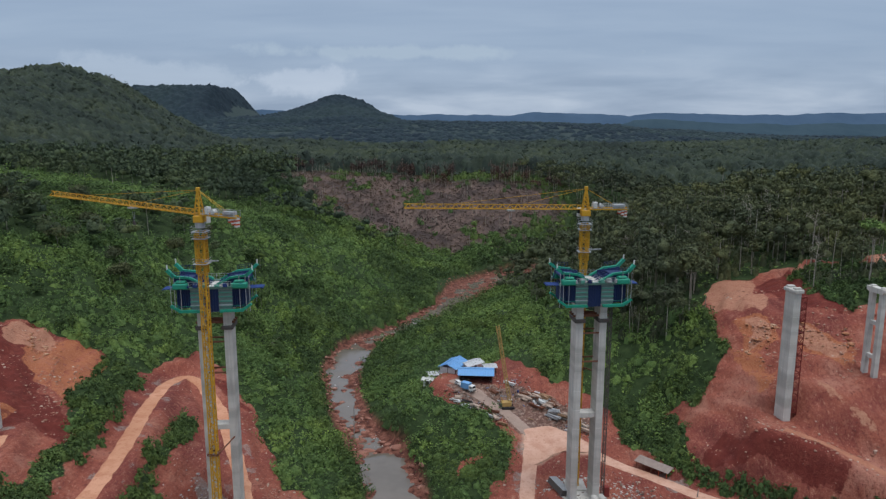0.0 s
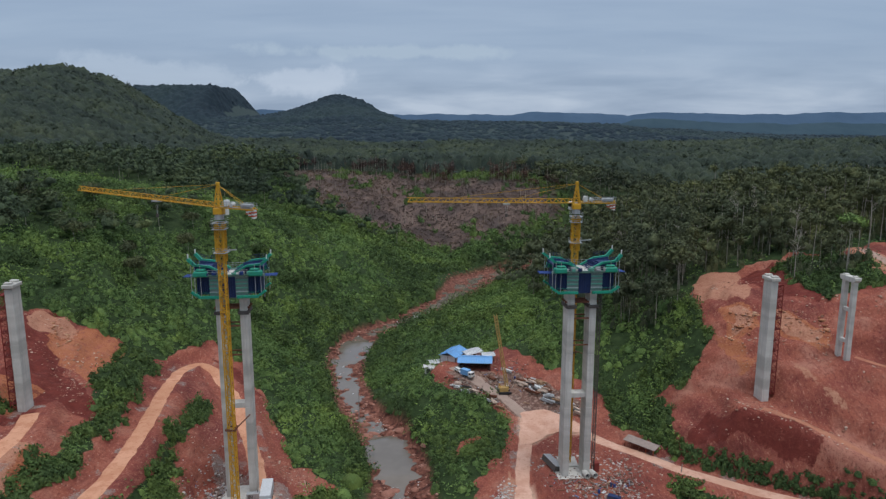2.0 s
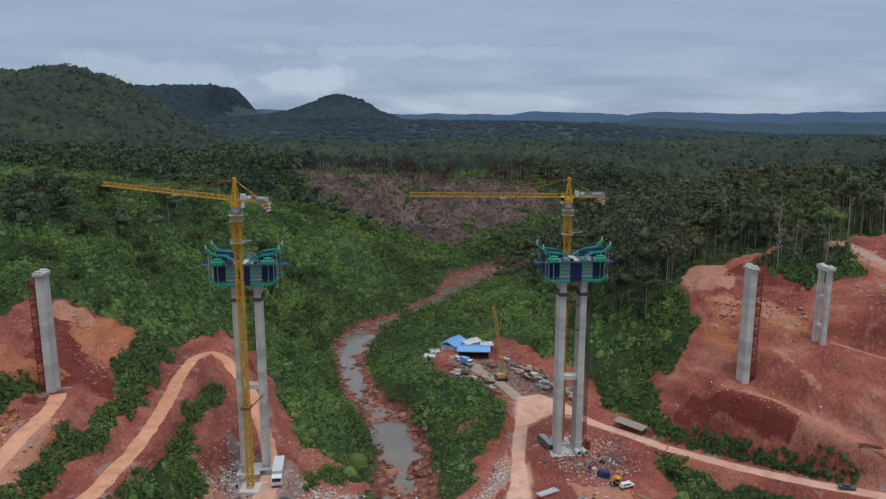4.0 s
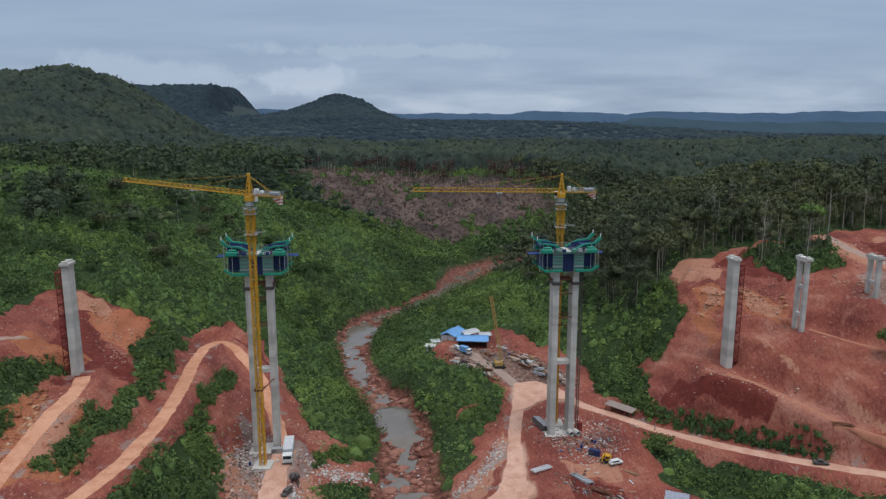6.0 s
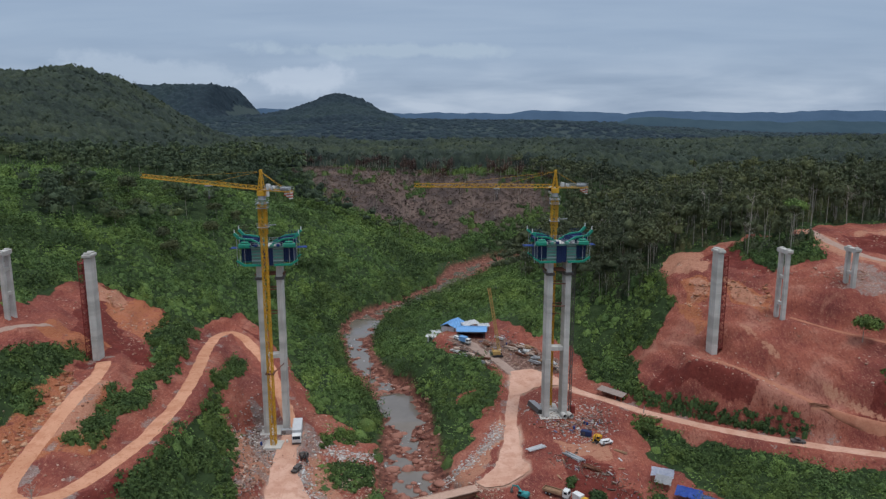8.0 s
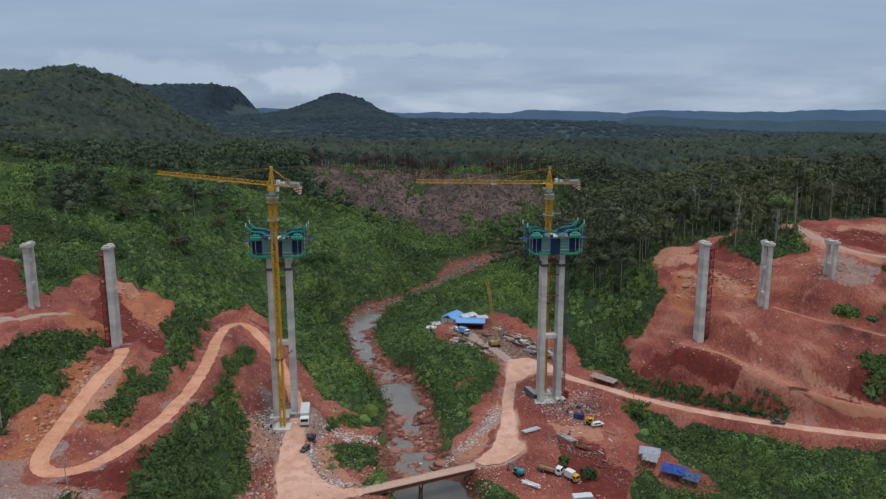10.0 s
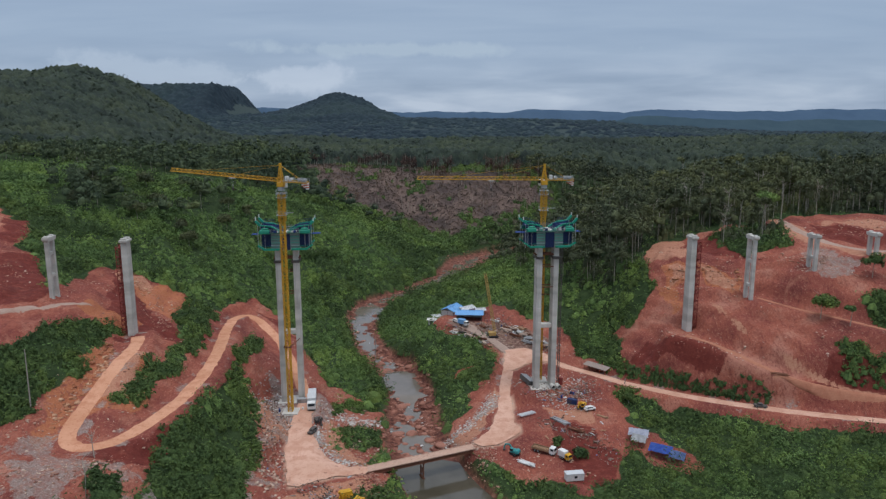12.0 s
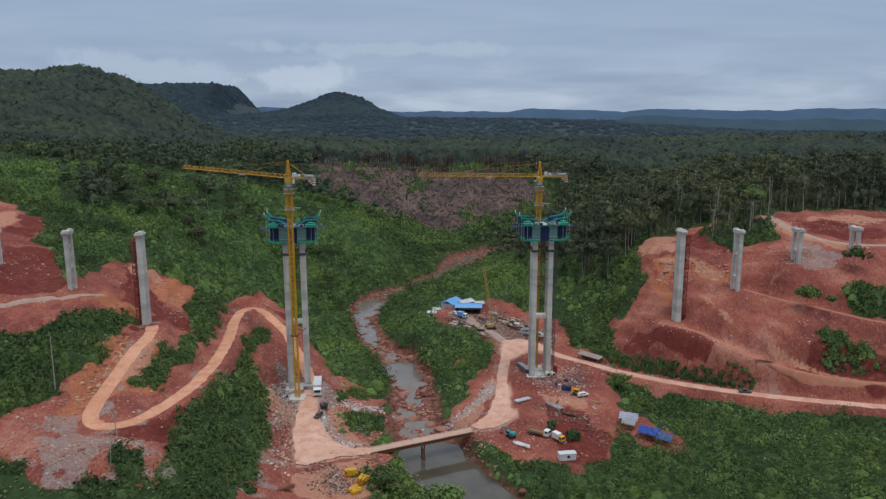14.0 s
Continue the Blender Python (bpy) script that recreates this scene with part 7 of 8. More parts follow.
stack("beam_stack", 38.2, 121.0, -42, 8, 6.0, 0.35, RUST, "rusty steel beams stacked beside the slope", "steel beams")
stack("plank_stack", 24.6, 131.4, 30, 4, 7.0, 0.45, PALE_ROOF, "long pale beams lying across the embankment", "planks", 1, 1.5, 0.5)
stack("plank_stack", 47.5, 128.5, -38, 3, 4.5, 0.35, TIMBER, "pale timbers lying on the red pad", "planks", 1)
stack("plank_stack", 22.0, 106.4, -38, 5, 6.5, 0.4, WHITE, "white sheeted beams lying by the bushes", "planks", 1)
stack("pipe_stack", 25.5, 203.0, -52, 8, 7.0, 0.45, PALE_TIMBER, "stack of pale steel sections along the yard", "steel sections")
stack("pipe_stack", 28.5, 197.0, -50, 9, 6.5, 0.45, RUST, "rusty rods and sections beside the yard track", "steel sections")
stack("pipe_stack", 33.0, 191.5, -50, 9, 6.0, 0.5, GREY_STEEL, "grey steel sections stacked at the cutting's foot", "steel sections")
stack("pipe_stack", 37.5, 186.5, -52, 8, 5.5, 0.45, RUST, "brown steel bundles beside the road junction", "steel sections")
stack("pipe_stack", 16.0, 207.5, -50, 8, 5.0, 0.4, RUST, "rusty bundles before the blue workshop", "steel sections")
stack("pipe_stack", 21.5, 211.0, -48, 7, 5.0, 0.5, WHITE, "white form sections stacked in the yard", "steel sections")
stack("pipe_stack", 30.5, 201.5, -55, 8, 6.0, 0.45, TIMBER, "timber stacked along the red bank", "timber")
stack("pipe_stack", 41.0, 181.5, -50, 7, 5.0, 0.45, PALE_TIMBER, "pale sections stacked where the road bends", "steel sections")
stack("beam_stack", 98.5, 126.8, -28, 5, 6.0, 0.35, RUST, "dark beams lying on the red slope track", "steel beams", 1)
stack("plank_stack", -38.5, 75.0, 30, 9, 6.0, 0.35, RUST, "rusty sheet piles lying on the red bank", "steel beams", 2)


stack("form_stack", -24.5, 89.6, 20, 12, 3.6, 0.7, YELLOW, "stack of bright yellow steel form panels", "form panels", 4, 8.0)
stack("form_stack", -21.4, 86.4, 65, 12, 3.4, 0.7, YELLOW, "second stack of yellow steel form panels", "form panels", 4, 9.0)
stack("form_stack", -22.8, 82.0, 40, 8, 3.4, 0.7, YELLOW, "low stack of yellow form panels by the bushes", "form panels", 2, 9.0)


yard = random.Random(21)
for k in range(48):
    f = yard.random()
    side = k % 3
    x, y = ((22 + 19 * f, 208 - 25 * f), (27 + 14 * f, 206 - 22 * f), (4 + 15 * f, 204 - 14 * f))[side]
    x, y = x + yard.uniform(-1.2, 1.2), y + yard.uniform(-1.2, 1.2)
    paint, words = yard.choice(((PALE_TIMBER, "pale dusty boards"), (PALE_TIMBER, "pale dusty beams"), (PALE_ROOF, "pale steel sheets"), (RUST, "rusty steel bars"), (TIMBER, "sawn timber"), (DARK_STEEL, "dark steel sections"), (WHITE, "white form panels")))
    stack("yard_stack", x, y, -50 + yard.uniform(-35, 35), yard.randint(4, 8), yard.uniform(2.2, 4.6), yard.uniform(0.3, 0.55), paint, "small stack of " + words + " in the work yard", "material stack", 2, 14.0)


def form_segment(x, y, turn):
    """A grey steel form box lying tilted beside the pier."""
    p = thing("form_box", pose(x, y, float(land(x, y)) + 0.6, -14, 6, turn) @ Matrix.Scale(0.75, 4), "grey steel form box lying tilted beside the pier", "formwork")
    part("top_plate", box(B(), -4.0, 4.0, -1.5, 1.5, 1.5, 1.65, 0.03), GREY_STEEL, p)
    for v in (-1.45, 1.45):
        part("side_plate", box(B(), -4.0, 4.0, v - 0.05, v + 0.05, -0.4, 1.5), DARK_STEEL, p)
    for k in range(7):
        part("rib", box(B(), -3.95 + 1.3 * k, -3.8 + 1.3 * k, -1.4, 1.4, -0.3, 1.5), DARK_STEEL, p)
    return p


form_segment(27.6, 152.5, -66)


def big_pipe(x, y, turn):
    p = thing("concrete_pipe", pose(x, y, float(land(x, y)) + 0.1, 0, 0, turn), "short concrete pipe with dark disc in its mouth, standing in for a holed concrete block near the pier foot", "pipe", "concrete pipes")
    bm = B()
    n = 18
    rings = [[bm.verts.new((r * math.cos(k * math.tau / n), u, 0.75 + r * math.sin(k * math.tau / n))) for k in range(n)] for r, u in ((0.75, -1.1), (0.75, 1.1), (0.58, 1.1), (0.58, -1.1))]
    for a, b in zip(rings, rings[1:] + rings[:1]):
        for k in range(n):
            bm.faces.new([a[k], a[(k + 1) % n], b[(k + 1) % n], b[k]])
    bmesh.ops.recalc_face_normals(bm, faces=bm.faces)
    part("wall", bm, CONCRETE, p)
    # dark disc across the bore, in place of the shade inside
    part("plug", tube(B(), (0, -0.2, 0.75), (0, 0.2, 0.75), 0.575, 18), DARK, p)
    return p


# two pipes stand in for one concrete block with two square holes
big_pipe(35.2, 147.0, 12)
big_pipe(37.0, 147.2, 20)


def drum(x, y, paint, label):
    p = thing("drum", pose(x, y, float(land(x, y)) + 0.05), label, "drum", "steel drums")
    part("shell", tube(B(), (0, 0, 0), (0, 0, 0.9), 0.3, 12), paint, p)
    for z in (0.3, 0.6, 0.89):
        part("hoop", tube(B(), (0, 0, z - 0.02), (0, 0, z + 0.02), 0.315, 12), paint, p)


def generator(x, y, turn, paint, label):
    p = thing("generator", pose(x, y, float(land(x, y)) + 0.1, 0, 0, turn), label, "generator")
    part("housing", box(B(), -1.5, 1.5, -0.65, 0.65, 0.2, 1.7, 0.1), paint, p)
    part("skid", box(B(), -1.6, 1.6, -0.6, 0.6, 0.0, 0.2), DARK_STEEL, p)
    part("exhaust", tube(B(), (1.0, 0, 1.65), (1.0, 0, 2.2), 0.08, 8), DARK_STEEL, p)
    for k in range(4):
        part("louvre", box(B(), -1.2 + 0.3 * k, -1.0 + 0.3 * k, -0.68, -0.65, 0.5, 1.4), DARK_STEEL, p)


generator(40.0, 137.8, -30, NAVY_STEEL, "dark blue generator on the grey pad")
generator(-45.0, 139.5, 10, GREY_STEEL, "grey generator at the pier's foot")
for k, (x, y) in enumerate(((40.5, 143.0), (41.2, 142.6), (37.0, 140.2), (-43.6, 134.2), (-50.5, 133.0), (23.6, 206.0))):
    drum(x, y, (NAVY_STEEL, BLUE_NET, BLUE_NET, WHITE, BLUE_NET, BLUE_NET)[k], "blue and white steel drum on the pad")


def pole(x, y, h, label):
    p = thing("utility_pole", pose(x, y, float(land(x, y)) - 0.4), label, "pole", "poles")
    part("shaft", tube(B(), (0, 0, 0), (0.15, 0, h), 0.16, 8, 0.10), TIMBER_GREY, p)


TIMBER_GREY = worn("weathered_grey_wood", (0.33, 0.30, 0.27), (0.22, 0.19, 0.17), 0.9)
pole(-95.0, 83.0, 15.0, "bare grey wooden pole among bushes")
pole(58.5, 146.5, 2.6, "short orange marker post beside the road")
pole(-28.0, 205.0, 11.0, "thin pale pole on the green slope")

# ---- trees that stand alone ----
def crown_mesh(seed, rad, tall, count, size):
    st = rng.get_state()
    rng.seed(seed)
    v = crowns(np.zeros(1), np.zeros(1), np.zeros(1), np.array([rad]), np.array([tall]), np.array([count]), size, 7, 0.6)
    rng.set_state(st)
    return v


def tree(x, y, h, rad, label, leaf, seed, bare_limbs=False, name="tree"):
    z = float(land(x, y)) - 0.4
    p = thing(name, pose(x, y, z), label, "tree", "single trees")
    r = random.Random(seed)
    bm = B()
    mid = (r.uniform(-0.5, 0.5), r.uniform(-0.4, 0.4), h * 0.55)
    tip = (mid[0] + r.uniform(-0.6, 0.6), mid[1] + r.uniform(-0.5, 0.5), h * 0.93)
    t = max(0.12, h * 0.0105)
    tube(bm, (0, 0, 0), mid, t, 7, t * 0.7), tube(bm, mid, tip, t * 0.7, 6, t * 0.3)
    trunk = part("trunk", bm, BARK, p)
    for k in range(6 if not bare_limbs else 12):
        a, f = r.uniform(0, 6.28), r.uniform(0.45, 0.9)
        s = Vector(mid).lerp(Vector(tip), (f - 0.45) / 0.45)
        e = s + Vector((math.cos(a) * rad * 0.75, math.sin(a) * rad * 0.75, rad * r.uniform(0.2, 0.7)))
        limb = tube(B(), s, e, t * 0.35, 5, t * 0.12)
        if bare_limbs:
            for _ in range(3):
                w = s.lerp(e, r.uniform(0.4, 0.9))
                tube(limb, w, w + Vector((r.uniform(-1, 1), r.uniform(-1, 1), r.uniform(0.3, 1))) * rad * 0.4, t * 0.15, 4, t * 0.05)
        part("limb", limb, BARK, trunk)
    if not bare_limbs:
        v = crown_mesh(seed, rad, rad * 1.5, int(420 + rad * 150), 0.30 + 0.04 * rad)
        v[..., 2] += h - rad * 1.3
        me = mesh_of("crown", v.reshape(-1, 3), np.arange(len(v) * 3).reshape(-1, 3), leaf)
        c = new("crown", me)
        c.parent = p
    return p


tree(115.8, 139.0, 8.0, 3.7, "lone leafy tree on the bare red slope", BUSH, 5)
tree(121.5, 133.0, 6.5, 1.4, "slim young tree on the red slope", SHRUB, 6)
tree(137.0, 149.5, 7.5, 3.0, "leafy tree near the slope's bushes", BUSH, 7)
tree(122.0, 193.0, 17.0, 3.2, "bright green tree at the forest edge", SHRUB, 8)
tree(128.5, 195.0, 22.0, 2.2, "tall pale-stemmed tree above the cutting", CANOPY, 9)
tree(119.0, 189.0, 16.0, 1.8, "slender tree with long bare stem", CANOPY, 10)
tree(108.0, 197.0, 15.0, 3.4, "bare grey dead tree at the forest edge", CANOPY, 11, True, "dead_tree")
tree(68.0, 203.0, 17.0, 4.6, "broad spreading tree behind the bridge pier", CANOPY, 12)
tree(76.0, 207.0, 20.0, 5.4, "tall broad tree at the edge of the red cutting", CANOPY, 13)
tree(60.0, 214.0, 15.0, 4.2, "dark tree above the green slope", CANOPY, 14)
tree(86.0, 231.0, 18.0, 4.4, "tall tree with pale trunk at the clearing", CANOPY, 15)
tree(101.0, 231.0, 16.0, 3.6, "thin-stemmed tree at the clearing's edge", CANOPY, 16)
tree(52.0, 228.0, 13.0, 4.0, "round dark tree on the green slope", CANOPY, 17)
tree(57.5, 137.0, 3.6, 2.1, "round green bush tree beside the road", BUSH, 18, name="bush")
tree(36.4, 108.6, 3.0, 2.0, "round green bush on the red pad", BUSH, 19, name="bush")
tree(31.8, 114.4, 2.2, 1.3, "small green bush on the red pad", BUSH, 20, name="bush")
tree(-74.0, 69.0, 6.0, 2.0, "grey leafless sapling by the hairpin", CANOPY, 21, True, "dead_tree")
tree(-70.0, 57.0, 9.0, 1.8, "bare pale dead tree below the hairpin", CANOPY, 22, True, "dead_tree")
for k in range(14):
    a = random.Random(k + 50)
    x, y = a.uniform(-95, -60), a.uniform(235, 330)
    tree(x, y, a.uniform(5, 9), a.uniform(2.4, 4.2), "rounded dark green tree on the shrubby slope", BUSH, 60 + k)

tree(-1.0, 76.0, 8.0, 3.6, "leafy bright green tree beside the pool", SHRUB, 31)
tree(-14.5, 84.0, 5.5, 2.6, "dark green bush tree on the river bank", BUSH, 32, name="bush")
tree(-11.0, 80.5, 4.5, 2.4, "rounded green bush beside the pool", BUSH, 33, name="bush")
big = random.Random(4)
for k in range(12):
    x, y = big.uniform(-175, -105), big.uniform(230, 330)
    tree(x, y, big.uniform(6, 10), big.uniform(2.8, 4.6), "rounded dark green tree on the shrubby slope", CANOPY, 160 + k)

pale = random.Random(12)
for k in range(20):
    x = pale.uniform(70, 190)
    y = pale.uniform(212, 300)
    tree(x, y, pale.uniform(14, 21), pale.uniform(2.2, 3.4), "bare grey dead tree standing in the forest", CANOPY, 260 + k, True, "dead_tree")

# ---- stones ----
def stones(n_pick, size_lo, size_hi, seed, squash=0.7, bed=0.1):
    """Uneven eight-cornered stones at the given places."""
    r = np.random.RandomState(seed)
    x, y, z = n_pick
    n = len(x)
    ico = np.array([(0, 0, 1), (0.9, 0, 0.3), (0.28, 0.85, 0.35), (-0.72, 0.53, 0.3), (-0.72, -0.53, 0.35), (0.28, -0.85, 0.3), (0.5, 0.4, -0.6), (-0.6, 0.1, -0.6), (0.2, -0.6, -0.6)])
    f = np.array([(0, 1, 2), (0, 2, 3), (0, 3, 4), (0, 4, 5), (0, 5, 1), (1, 6, 2), (2, 6, 3), (3, 6, 7), (3, 7, 4), (4, 7, 8), (4, 8, 5), (5, 8, 1), (1, 8, 6)])
    s = size_lo + (size_hi - size_lo) * r.rand(n) ** 5
    v = ico[None] * r.uniform(0.7, 1.3, (n, 9, 3)) * s[:, None, None] * np.stack([r.uniform(0.8, 1.5, n), r.uniform(0.8, 1.3, n), np.full(n, squash)], -1)[:, None]
    a = r.uniform(0, 6.28, n)
    c, q = np.cos(a)[:, None], np.sin(a)[:, None]
    v = np.stack([v[..., 0] * c - v[..., 1] * q, v[..., 0] * q + v[..., 1] * c, v[..., 2]], -1)
    v += np.stack([x, y, z + bed * s], -1)[:, None]
    return v.reshape(-1, 3), (np.arange(n)[:, None, None] * 9 + f).reshape(-1, 3)


def boulder(seed, size):
    """A rounded, uneven rock with a flat foot."""
    r = np.random.RandomState(seed)
    u, v = np.meshgrid(np.arange(9) * math.tau / 9, np.linspace(0.12, 0.95, 5) * math.pi)
    d = np.stack([np.sin(v) * np.cos(u), np.sin(v) * np.sin(u), np.cos(v)], -1).reshape(-1, 3)
    w = r.normal(size=(5, 3))
    lump = 1 + 0.12 * np.sin(2.2 * d @ w.T + r.uniform(0, 6, 5)).sum(1) * 0.6 + r.uniform(-0.13, 0.13, len(d))
    p = d * lump[:, None] * size * np.array([r.uniform(0.9, 1.4), r.uniform(0.8, 1.2), r.uniform(0.36, 0.6)])
    p = np.r_[p, [[0, 0, p[:, 2].max() + 0.04 * size]]]
    f = [(i * 9 + j, i * 9 + (j + 1) % 9, (i + 1) * 9 + (j + 1) % 9) for i in range(4) for j in range(9)] + [(i * 9 + j, (i + 1) * 9 + (j + 1) % 9, (i + 1) * 9 + j) for i in range(4) for j in range(9)]
    f += [(j, 45, (j + 1) % 9) for j in range(9)]
    return p, [q[::-1] for q in f]


def strew(name, x, y, lo, hi, seed, material, label, squash=0.7):
    v, f = stones((x, y, land(x, y)), lo, hi, seed, squash, 0.1 if material is RIVER_STONE else -0.12)
    return tagged(new(name, mesh_of(name, v, f, material)), label, "stones", kind="stuff")


x, y = scatter(-70, 70, 60, 500, 1.15)
rim = to_line(x, y, RIVER_LINE)[0] / river_half(y)
k = (rim < 1.35) & (rng.rand(len(x)) < np.interp(rim, [0, 0.5, 0.9, 1.1, 1.35], [0.30, 0.40, 0.6, 0.5, 0.15])) & ~((y < 122) & (rim < 0.9)) & ~((y > 165) & (y < 189) & (rim < 0.75))
strew("river_stones", x[k], y[k], 0.15, 1.25, 71, RIVER_STONE, "red and brown boulders crowding the river bed", 0.42)
for k in range(70):
    a = random.Random(700 + k)
    y = 120 + 90 * a.random() ** 1.3
    y += 26 * (166 < y < 189)
    x = float(np.interp(y, RIVER_LINE[:, 1], RIVER_LINE[:, 0])) + float(river_half(y)) * a.uniform(-0.8, 1.05)
    size = a.uniform(0.55, 1.0) + 0.9 * (a.random() < 0.22)
    me = mesh_of("boulder", *boulder(k, size), RIVER_STONE)
    ob = new("boulder", me)
    ob.matrix_world = pose(x, y, float(land(x, y)) + 0.05 * size)
    tagged(ob, "rounded reddish-brown boulder lying in the river bed", "boulder", "river boulders")

k = Nodes("river_foam")
FOAM = k.done(k.ramp(k.noise(3.0, 4, 0.7), (0.35, (0.42, 0.38, 0.34)), (0.6, (0.74, 0.72, 0.70))), 0.6)
x, y = scatter(-45, 10, 112, 330, 1.3)
rim = to_line(x, y, RIVER_LINE)[0] / river_half(y)
k = (rim < 0.75) & (np.interp(y, *POOLS) < 0.0) & ((ripple(x, y, 5, 91) > 0.15) & (rng.rand(len(x)) < 0.4) | (np.abs(y - 157) < 5) & (rng.rand(len(x)) < 0.5))
v, f = stones((x[k], y[k], np.maximum(land(x[k], y[k]), river_bed(y[k]) - 0.3) + 0.02), 0.12, 0.55, 73, 0.10)
tagged(new("river_foam", mesh_of("river_foam", v, f, FOAM)), "white foam where the river runs over stones", "foam", kind="stuff")
x, y = scatter(-150, 190, 50, 235, 1.0)
k = (zone(x, y, SOIL) > 0.6) & (zone(x, y, GREEN) < 0.4) & (road_near(x, y, 0.2) < 0.1) & (ripple(x, y, 12, 81) + 0.6 * ripple(x, y, 4, 82) > 0.22) & (rng.rand(len(x)) < 0.75)
strew("earth_stones", x[k], y[k], 0.05, 0.48, 72, RUBBLE, "pale stones strewn over red earth")


def along_line(line, spread, n, seed):
    r = np.random.RandomState(seed)
    p = along(line, 0.5)
    q = p[r.randint(0, len(p), n)]
    return q[:, 0] + r.normal(size=n) * spread, q[:, 1] + r.normal(size=n) * spread


for k, (line, spread, n, lo, hi, mat, label) in enumerate((
        ([(-56, 140), (-51, 133), (-46, 129)], 2.4, 900, 0.10, 0.60, MORTAR_STONE, "pale mortar lumps and broken concrete at the pier foot"),
        ([(-54, 150), (-54, 127.5), (-44, 123.5), (-40, 131.5)], 3, 1050, 0.06, 0.5, MORTAR_STONE, "pale broken rubble round the pier's foot"),
        ([(-37.6, 124), (-35.2, 116), (-30, 109), (-23.5, 104.6)], 1.4, 1100, 0.06, 0.5, MORTAR_STONE, "pale rubble along the road's edge"),
        ([(-37, 138), (-33, 137), (-28, 137), (-22, 140)], 2.2, 1100, 0.06, 0.6, MORTAR_STONE, "white broken mortar tipped down the river bank"),
        ([(-36, 138), (-30, 130), (-24, 121.5), (-20, 112)], 3.2, 1500, 0.05, 0.5, RUBBLE, "pale tipped rubble on the river bank"),
        ([(-44, 157), (-36, 154), (-30, 148), (-26, 146)], 2.2, 800, 0.05, 0.45, RUBBLE, "broken pale stone on the bank above the river"),
        ([(-52, 126), (-49, 116), (-46, 104), (-45, 94), (-42, 84)], 2.0, 800, 0.06, 0.8, RUBBLE, "rocks and broken concrete tipped below the pad"),
        ([(82, 184), (86, 176), (83, 168), (80, 160)], 2.6, 350, 0.04, 0.45, RUBBLE, "pale rocks fallen below the cut face"),
        ([(94, 178), (98, 170), (101, 164), (96, 156)], 2.6, 420, 0.04, 0.5, RUBBLE, "pale broken rock on the red cutting"),
        ([(72, 156), (80, 146), (88, 140), (94, 136)], 2.6, 420, 0.05, 0.5, RUBBLE, "pale stones below the pier on spoil"),
        ([(-72, 65), (-80, 60), (-88, 56)], 2.4, 500, 0.05, 0.45, RUBBLE, "grey broken stone below the hairpin"),
        ([(-104, 170), (-98, 160), (-92, 152), (-90, 146)], 2.6, 420, 0.05, 0.45, RUBBLE, "pale stones on the orange spoil beside the pier"),
        ([(16.6, 148), (11.8, 137.7), (6, 129), (0, 125.5)], 1.2, 1500, 0.06, 0.5, MORTAR_STONE, "pale rubble bank beneath the haul road"),
        ([(26, 156), (34, 158), (44, 150), (42, 135.5), (30, 142)], 2.6, 1200, 0.05, 0.5, MORTAR_STONE, "broken stone and mortar round the pier foot"),
        ([(-94, 120), (-91.5, 108), (-90.5, 94), (-89.5, 82)], 1.1, 420, 0.15, 1.1, CUT_ROCK, "orange and yellow rock in the cut bank above the road"),
        ([(80, 178), (86, 178), (94, 176), (101, 166)], 2.0, 300, 0.08, 0.9, CUT_ROCK, "orange rock ledges in the cut face"),
        ([(-116, 190), (-112, 184), (-108, 178)], 1.6, 220, 0.12, 0.9, CUT_ROCK, "broken orange rock at the top of the spoil"),
        ([(-82, 99.5), (-88, 115.5), (-92, 123.5)], 2.5, 390, 0.05, 0.37, RUBBLE, "pale stones shed beside the haul road"),
        ([(-95, 95.5), (-92, 81.5), (-94, 69.5)], 3, 450, 0.05, 0.43, RUBBLE, "orange and pale stones on the cut bank"),
        ([(-29, 88.5), (-25, 84.5), (-28, 79.5)], 1.6, 390, 0.07, 0.50, DARK_STEEL, "dark heap of scrap and spoil"),
        ([(20, 190), (12, 199), (4, 208)], 1.8, 630, 0.05, 0.37, RUBBLE, "grey spoil tipped along the yard's edge"),
        ([(8, 116.5), (12, 111.5), (10, 107.5)], 2.2, 600, 0.06, 0.50, RUBBLE, "pale rubble under the bridge's end"),
        ([(-22, 103.5), (-17, 97.5), (-20, 91.5)], 2.4, 570, 0.10, 0.62, RIVER_STONE, "red stones round the bridge's end"),
        ([(120, 160), (127, 163)], 2.5, 450, 0.10, 0.56, RUBBLE, "grey stone heap on the red terrace"))):
    x, y = along_line(line, spread, n, 90 + k)
    strew("rubble", x, y, lo, hi, 190 + k, mat, label, 0.45 if mat is CUT_ROCK else 0.6)

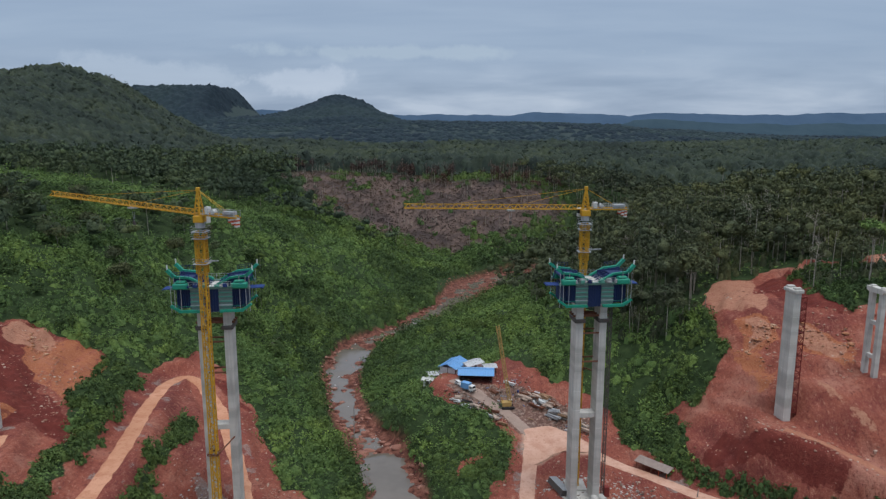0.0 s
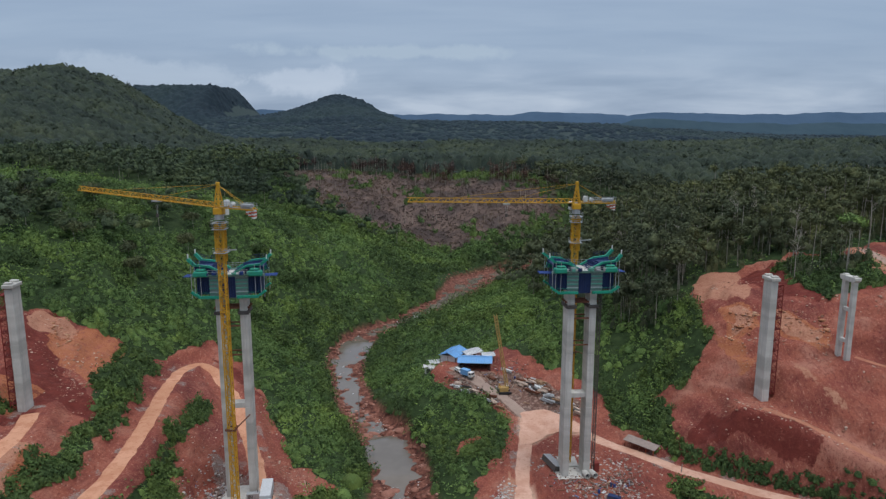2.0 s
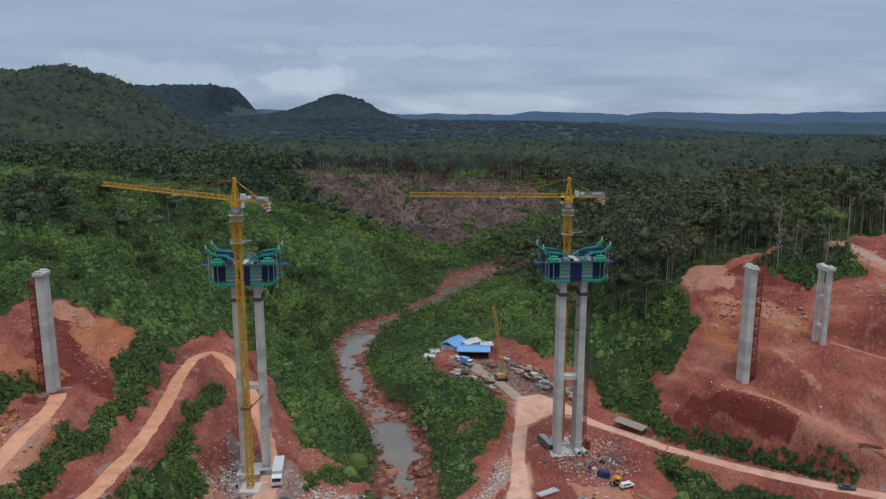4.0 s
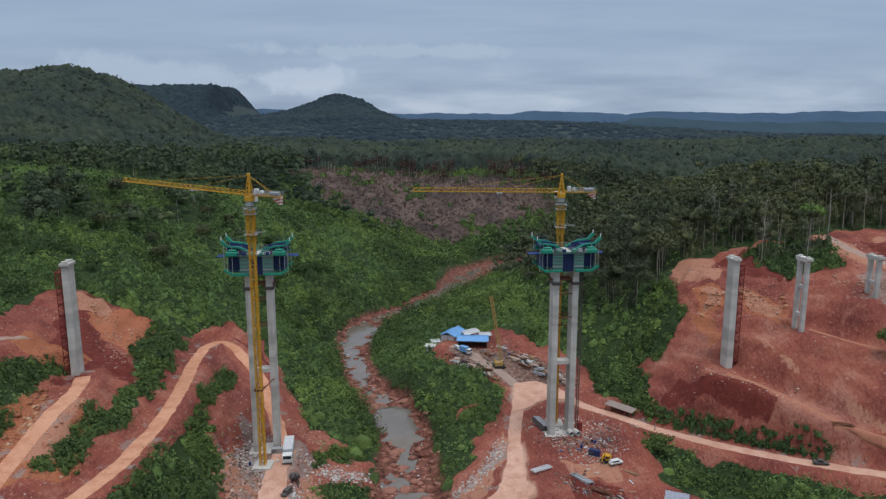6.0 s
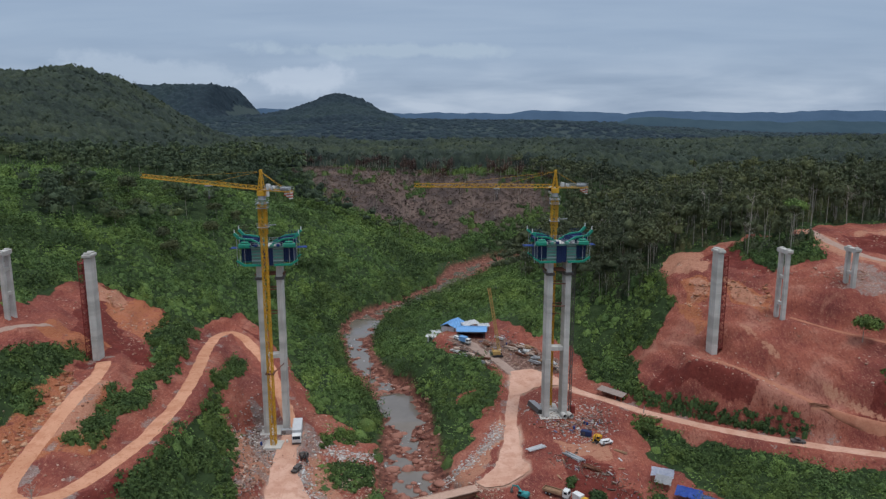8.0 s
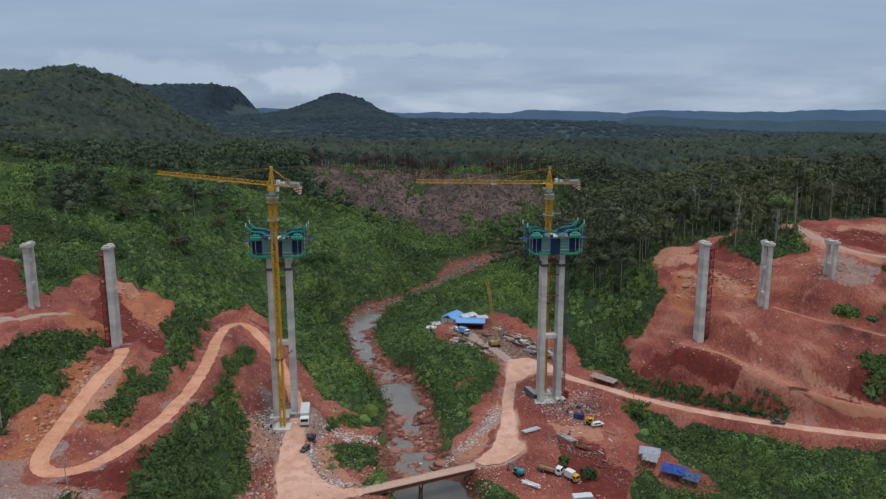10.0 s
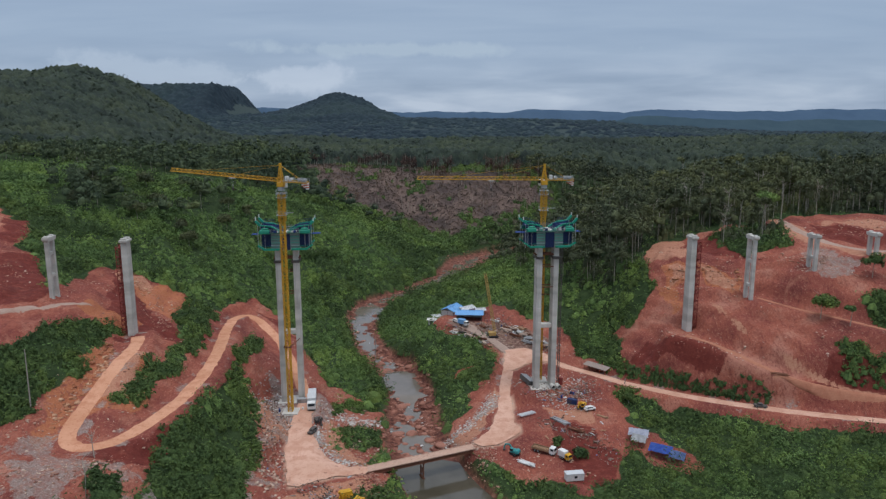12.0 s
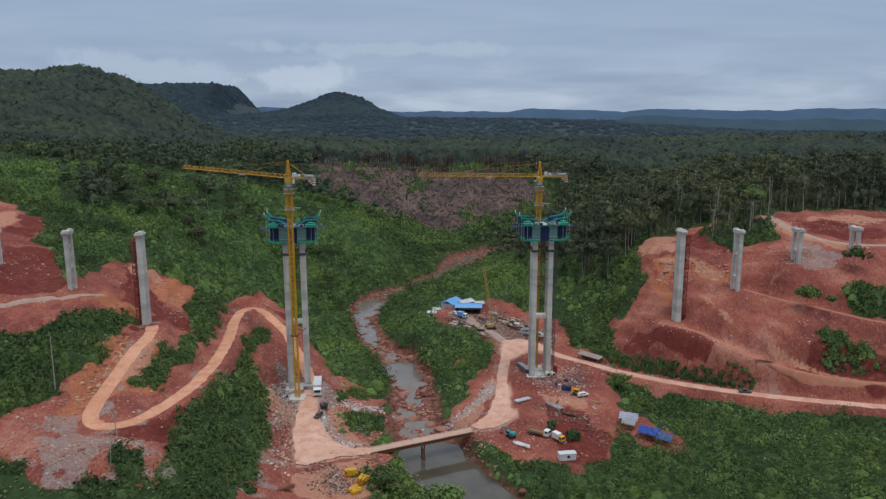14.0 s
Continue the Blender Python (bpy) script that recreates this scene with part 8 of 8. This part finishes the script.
# small site litter that nobody could count
def litter(name, line, spread, n, seed, label):
    r = np.random.RandomState(seed)
    x, y = along_line(line, spread, n, seed)
    z = land(x, y)
    corner = np.array([(i, j, k) for k in (0, 1) for j in (-0.5, 0.5) for i in (-0.5, 0.5)])
    dim = np.stack([0.15 + 1.5 * r.rand(n) ** 4, 0.08 + 0.4 * r.rand(n) ** 3, 0.05 + 0.35 * r.rand(n) ** 3], -1)
    v = corner[None] * dim[:, None]
    a, b = r.uniform(0, 6.28, n), r.normal(size=n) * 0.15
    v[..., 2] += v[..., 0] * b[:, None]
    c, q = np.cos(a)[:, None], np.sin(a)[:, None]
    v = np.stack([v[..., 0] * c - v[..., 1] * q + x[:, None], v[..., 0] * q + v[..., 1] * c + y[:, None], v[..., 2] + z[:, None] + 0.03], -1)
    f = np.array([(0, 2, 3, 1), (4, 5, 7, 6), (0, 1, 5, 4), (2, 6, 7, 3), (0, 4, 6, 2), (1, 3, 7, 5)])
    return tagged(new(name, mesh_of(name, v.reshape(-1, 3), (np.arange(n)[:, None, None] * 8 + f).reshape(-1, 4), LITTER)), label, "site litter", kind="stuff")


k = Nodes("mixed_site_litter")
LITTER = k.done(k.ramp(k.geo.outputs["Random Per Island"], (0.0, (0.06, 0.045, 0.04)), (0.30, (0.15, 0.075, 0.05)), (0.55, (0.21, 0.16, 0.13)), (0.80, (0.30, 0.25, 0.21)), (0.92, (0.46, 0.43, 0.40)), (0.95, (0.10, 0.17, 0.36)), (1.0, (0.33, 0.22, 0.13))), 0.8)
litter("yard_litter", [(24, 205), (30, 198), (36, 188), (41, 181)], 1.9, 900, 301, "mixed steel and timber offcuts along the yard")
litter("yard_litter", [(2, 206), (10, 200), (18, 192)], 1.3, 420, 302, "mixed scrap along the yard's outer edge")
litter("yard_litter", [(14, 208), (20, 206), (24, 211)], 2.4, 320, 303, "offcuts and tools before the blue workshop")
litter("pier_litter", [(-54, 148), (-55, 131.5), (-50, 125.5), (-43, 127.5)], 2.2, 700, 304, "broken boards and mortar round the pier foot")
litter("pier_litter", [(28, 148), (36, 142), (44, 142), (46, 150)], 2.6, 700, 305, "boards, bags and scrap round the pier foot")
litter("bank_litter", [(-52, 121.5), (-48, 107.5), (-46, 93.5)], 2.0, 420, 306, "scrap and stones tipped below the road")
litter("pad_litter", [(30, 127.5), (36, 121.5), (42, 115.5), (46, 107.5)], 2.2, 360, 307, "scattered boards and sheeting on the red pad")
litter("bank_litter", [(-34, 93.5), (-28, 87.5), (-30, 79.5)], 2.6, 420, 308, "scrap heap below the bridge road")

# thin branches, sheets and litter lying about the site
r = random.Random(9)
for k in range(36):
    x, y = r.choice(((-50, 140), (33, 146), (36, 124), (24, 206), (30, 196), (-30, 92), (45, 120), (-36, 120), (12, 214))) 
    x, y = x + r.uniform(-7, 7), y + r.uniform(-7, 7)
    p = thing("loose_board", pose(x, y, float(land(x, y)) + 0.12, r.uniform(-6, 6), r.uniform(-6, 6), r.uniform(0, 180)), "loose board lying on the ground of the site", "board", "loose boards")
    w, d = r.uniform(0.7, 2.4), r.uniform(0.2, 0.7)
    part("panel", box(B(), -w / 2, w / 2, -d / 2, d / 2, 0, 0.06), r.choice((PALE_ROOF, TIMBER, TIMBER, GREY_STEEL, RUST)), p)

# ---- the plan's units become metres ----
for ob in [o for o in scene.objects if o.parent is None and o.type in ("MESH", "EMPTY")]:
    ob.matrix_world = Matrix.Scale(PLAN, 4) @ ob.matrix_world
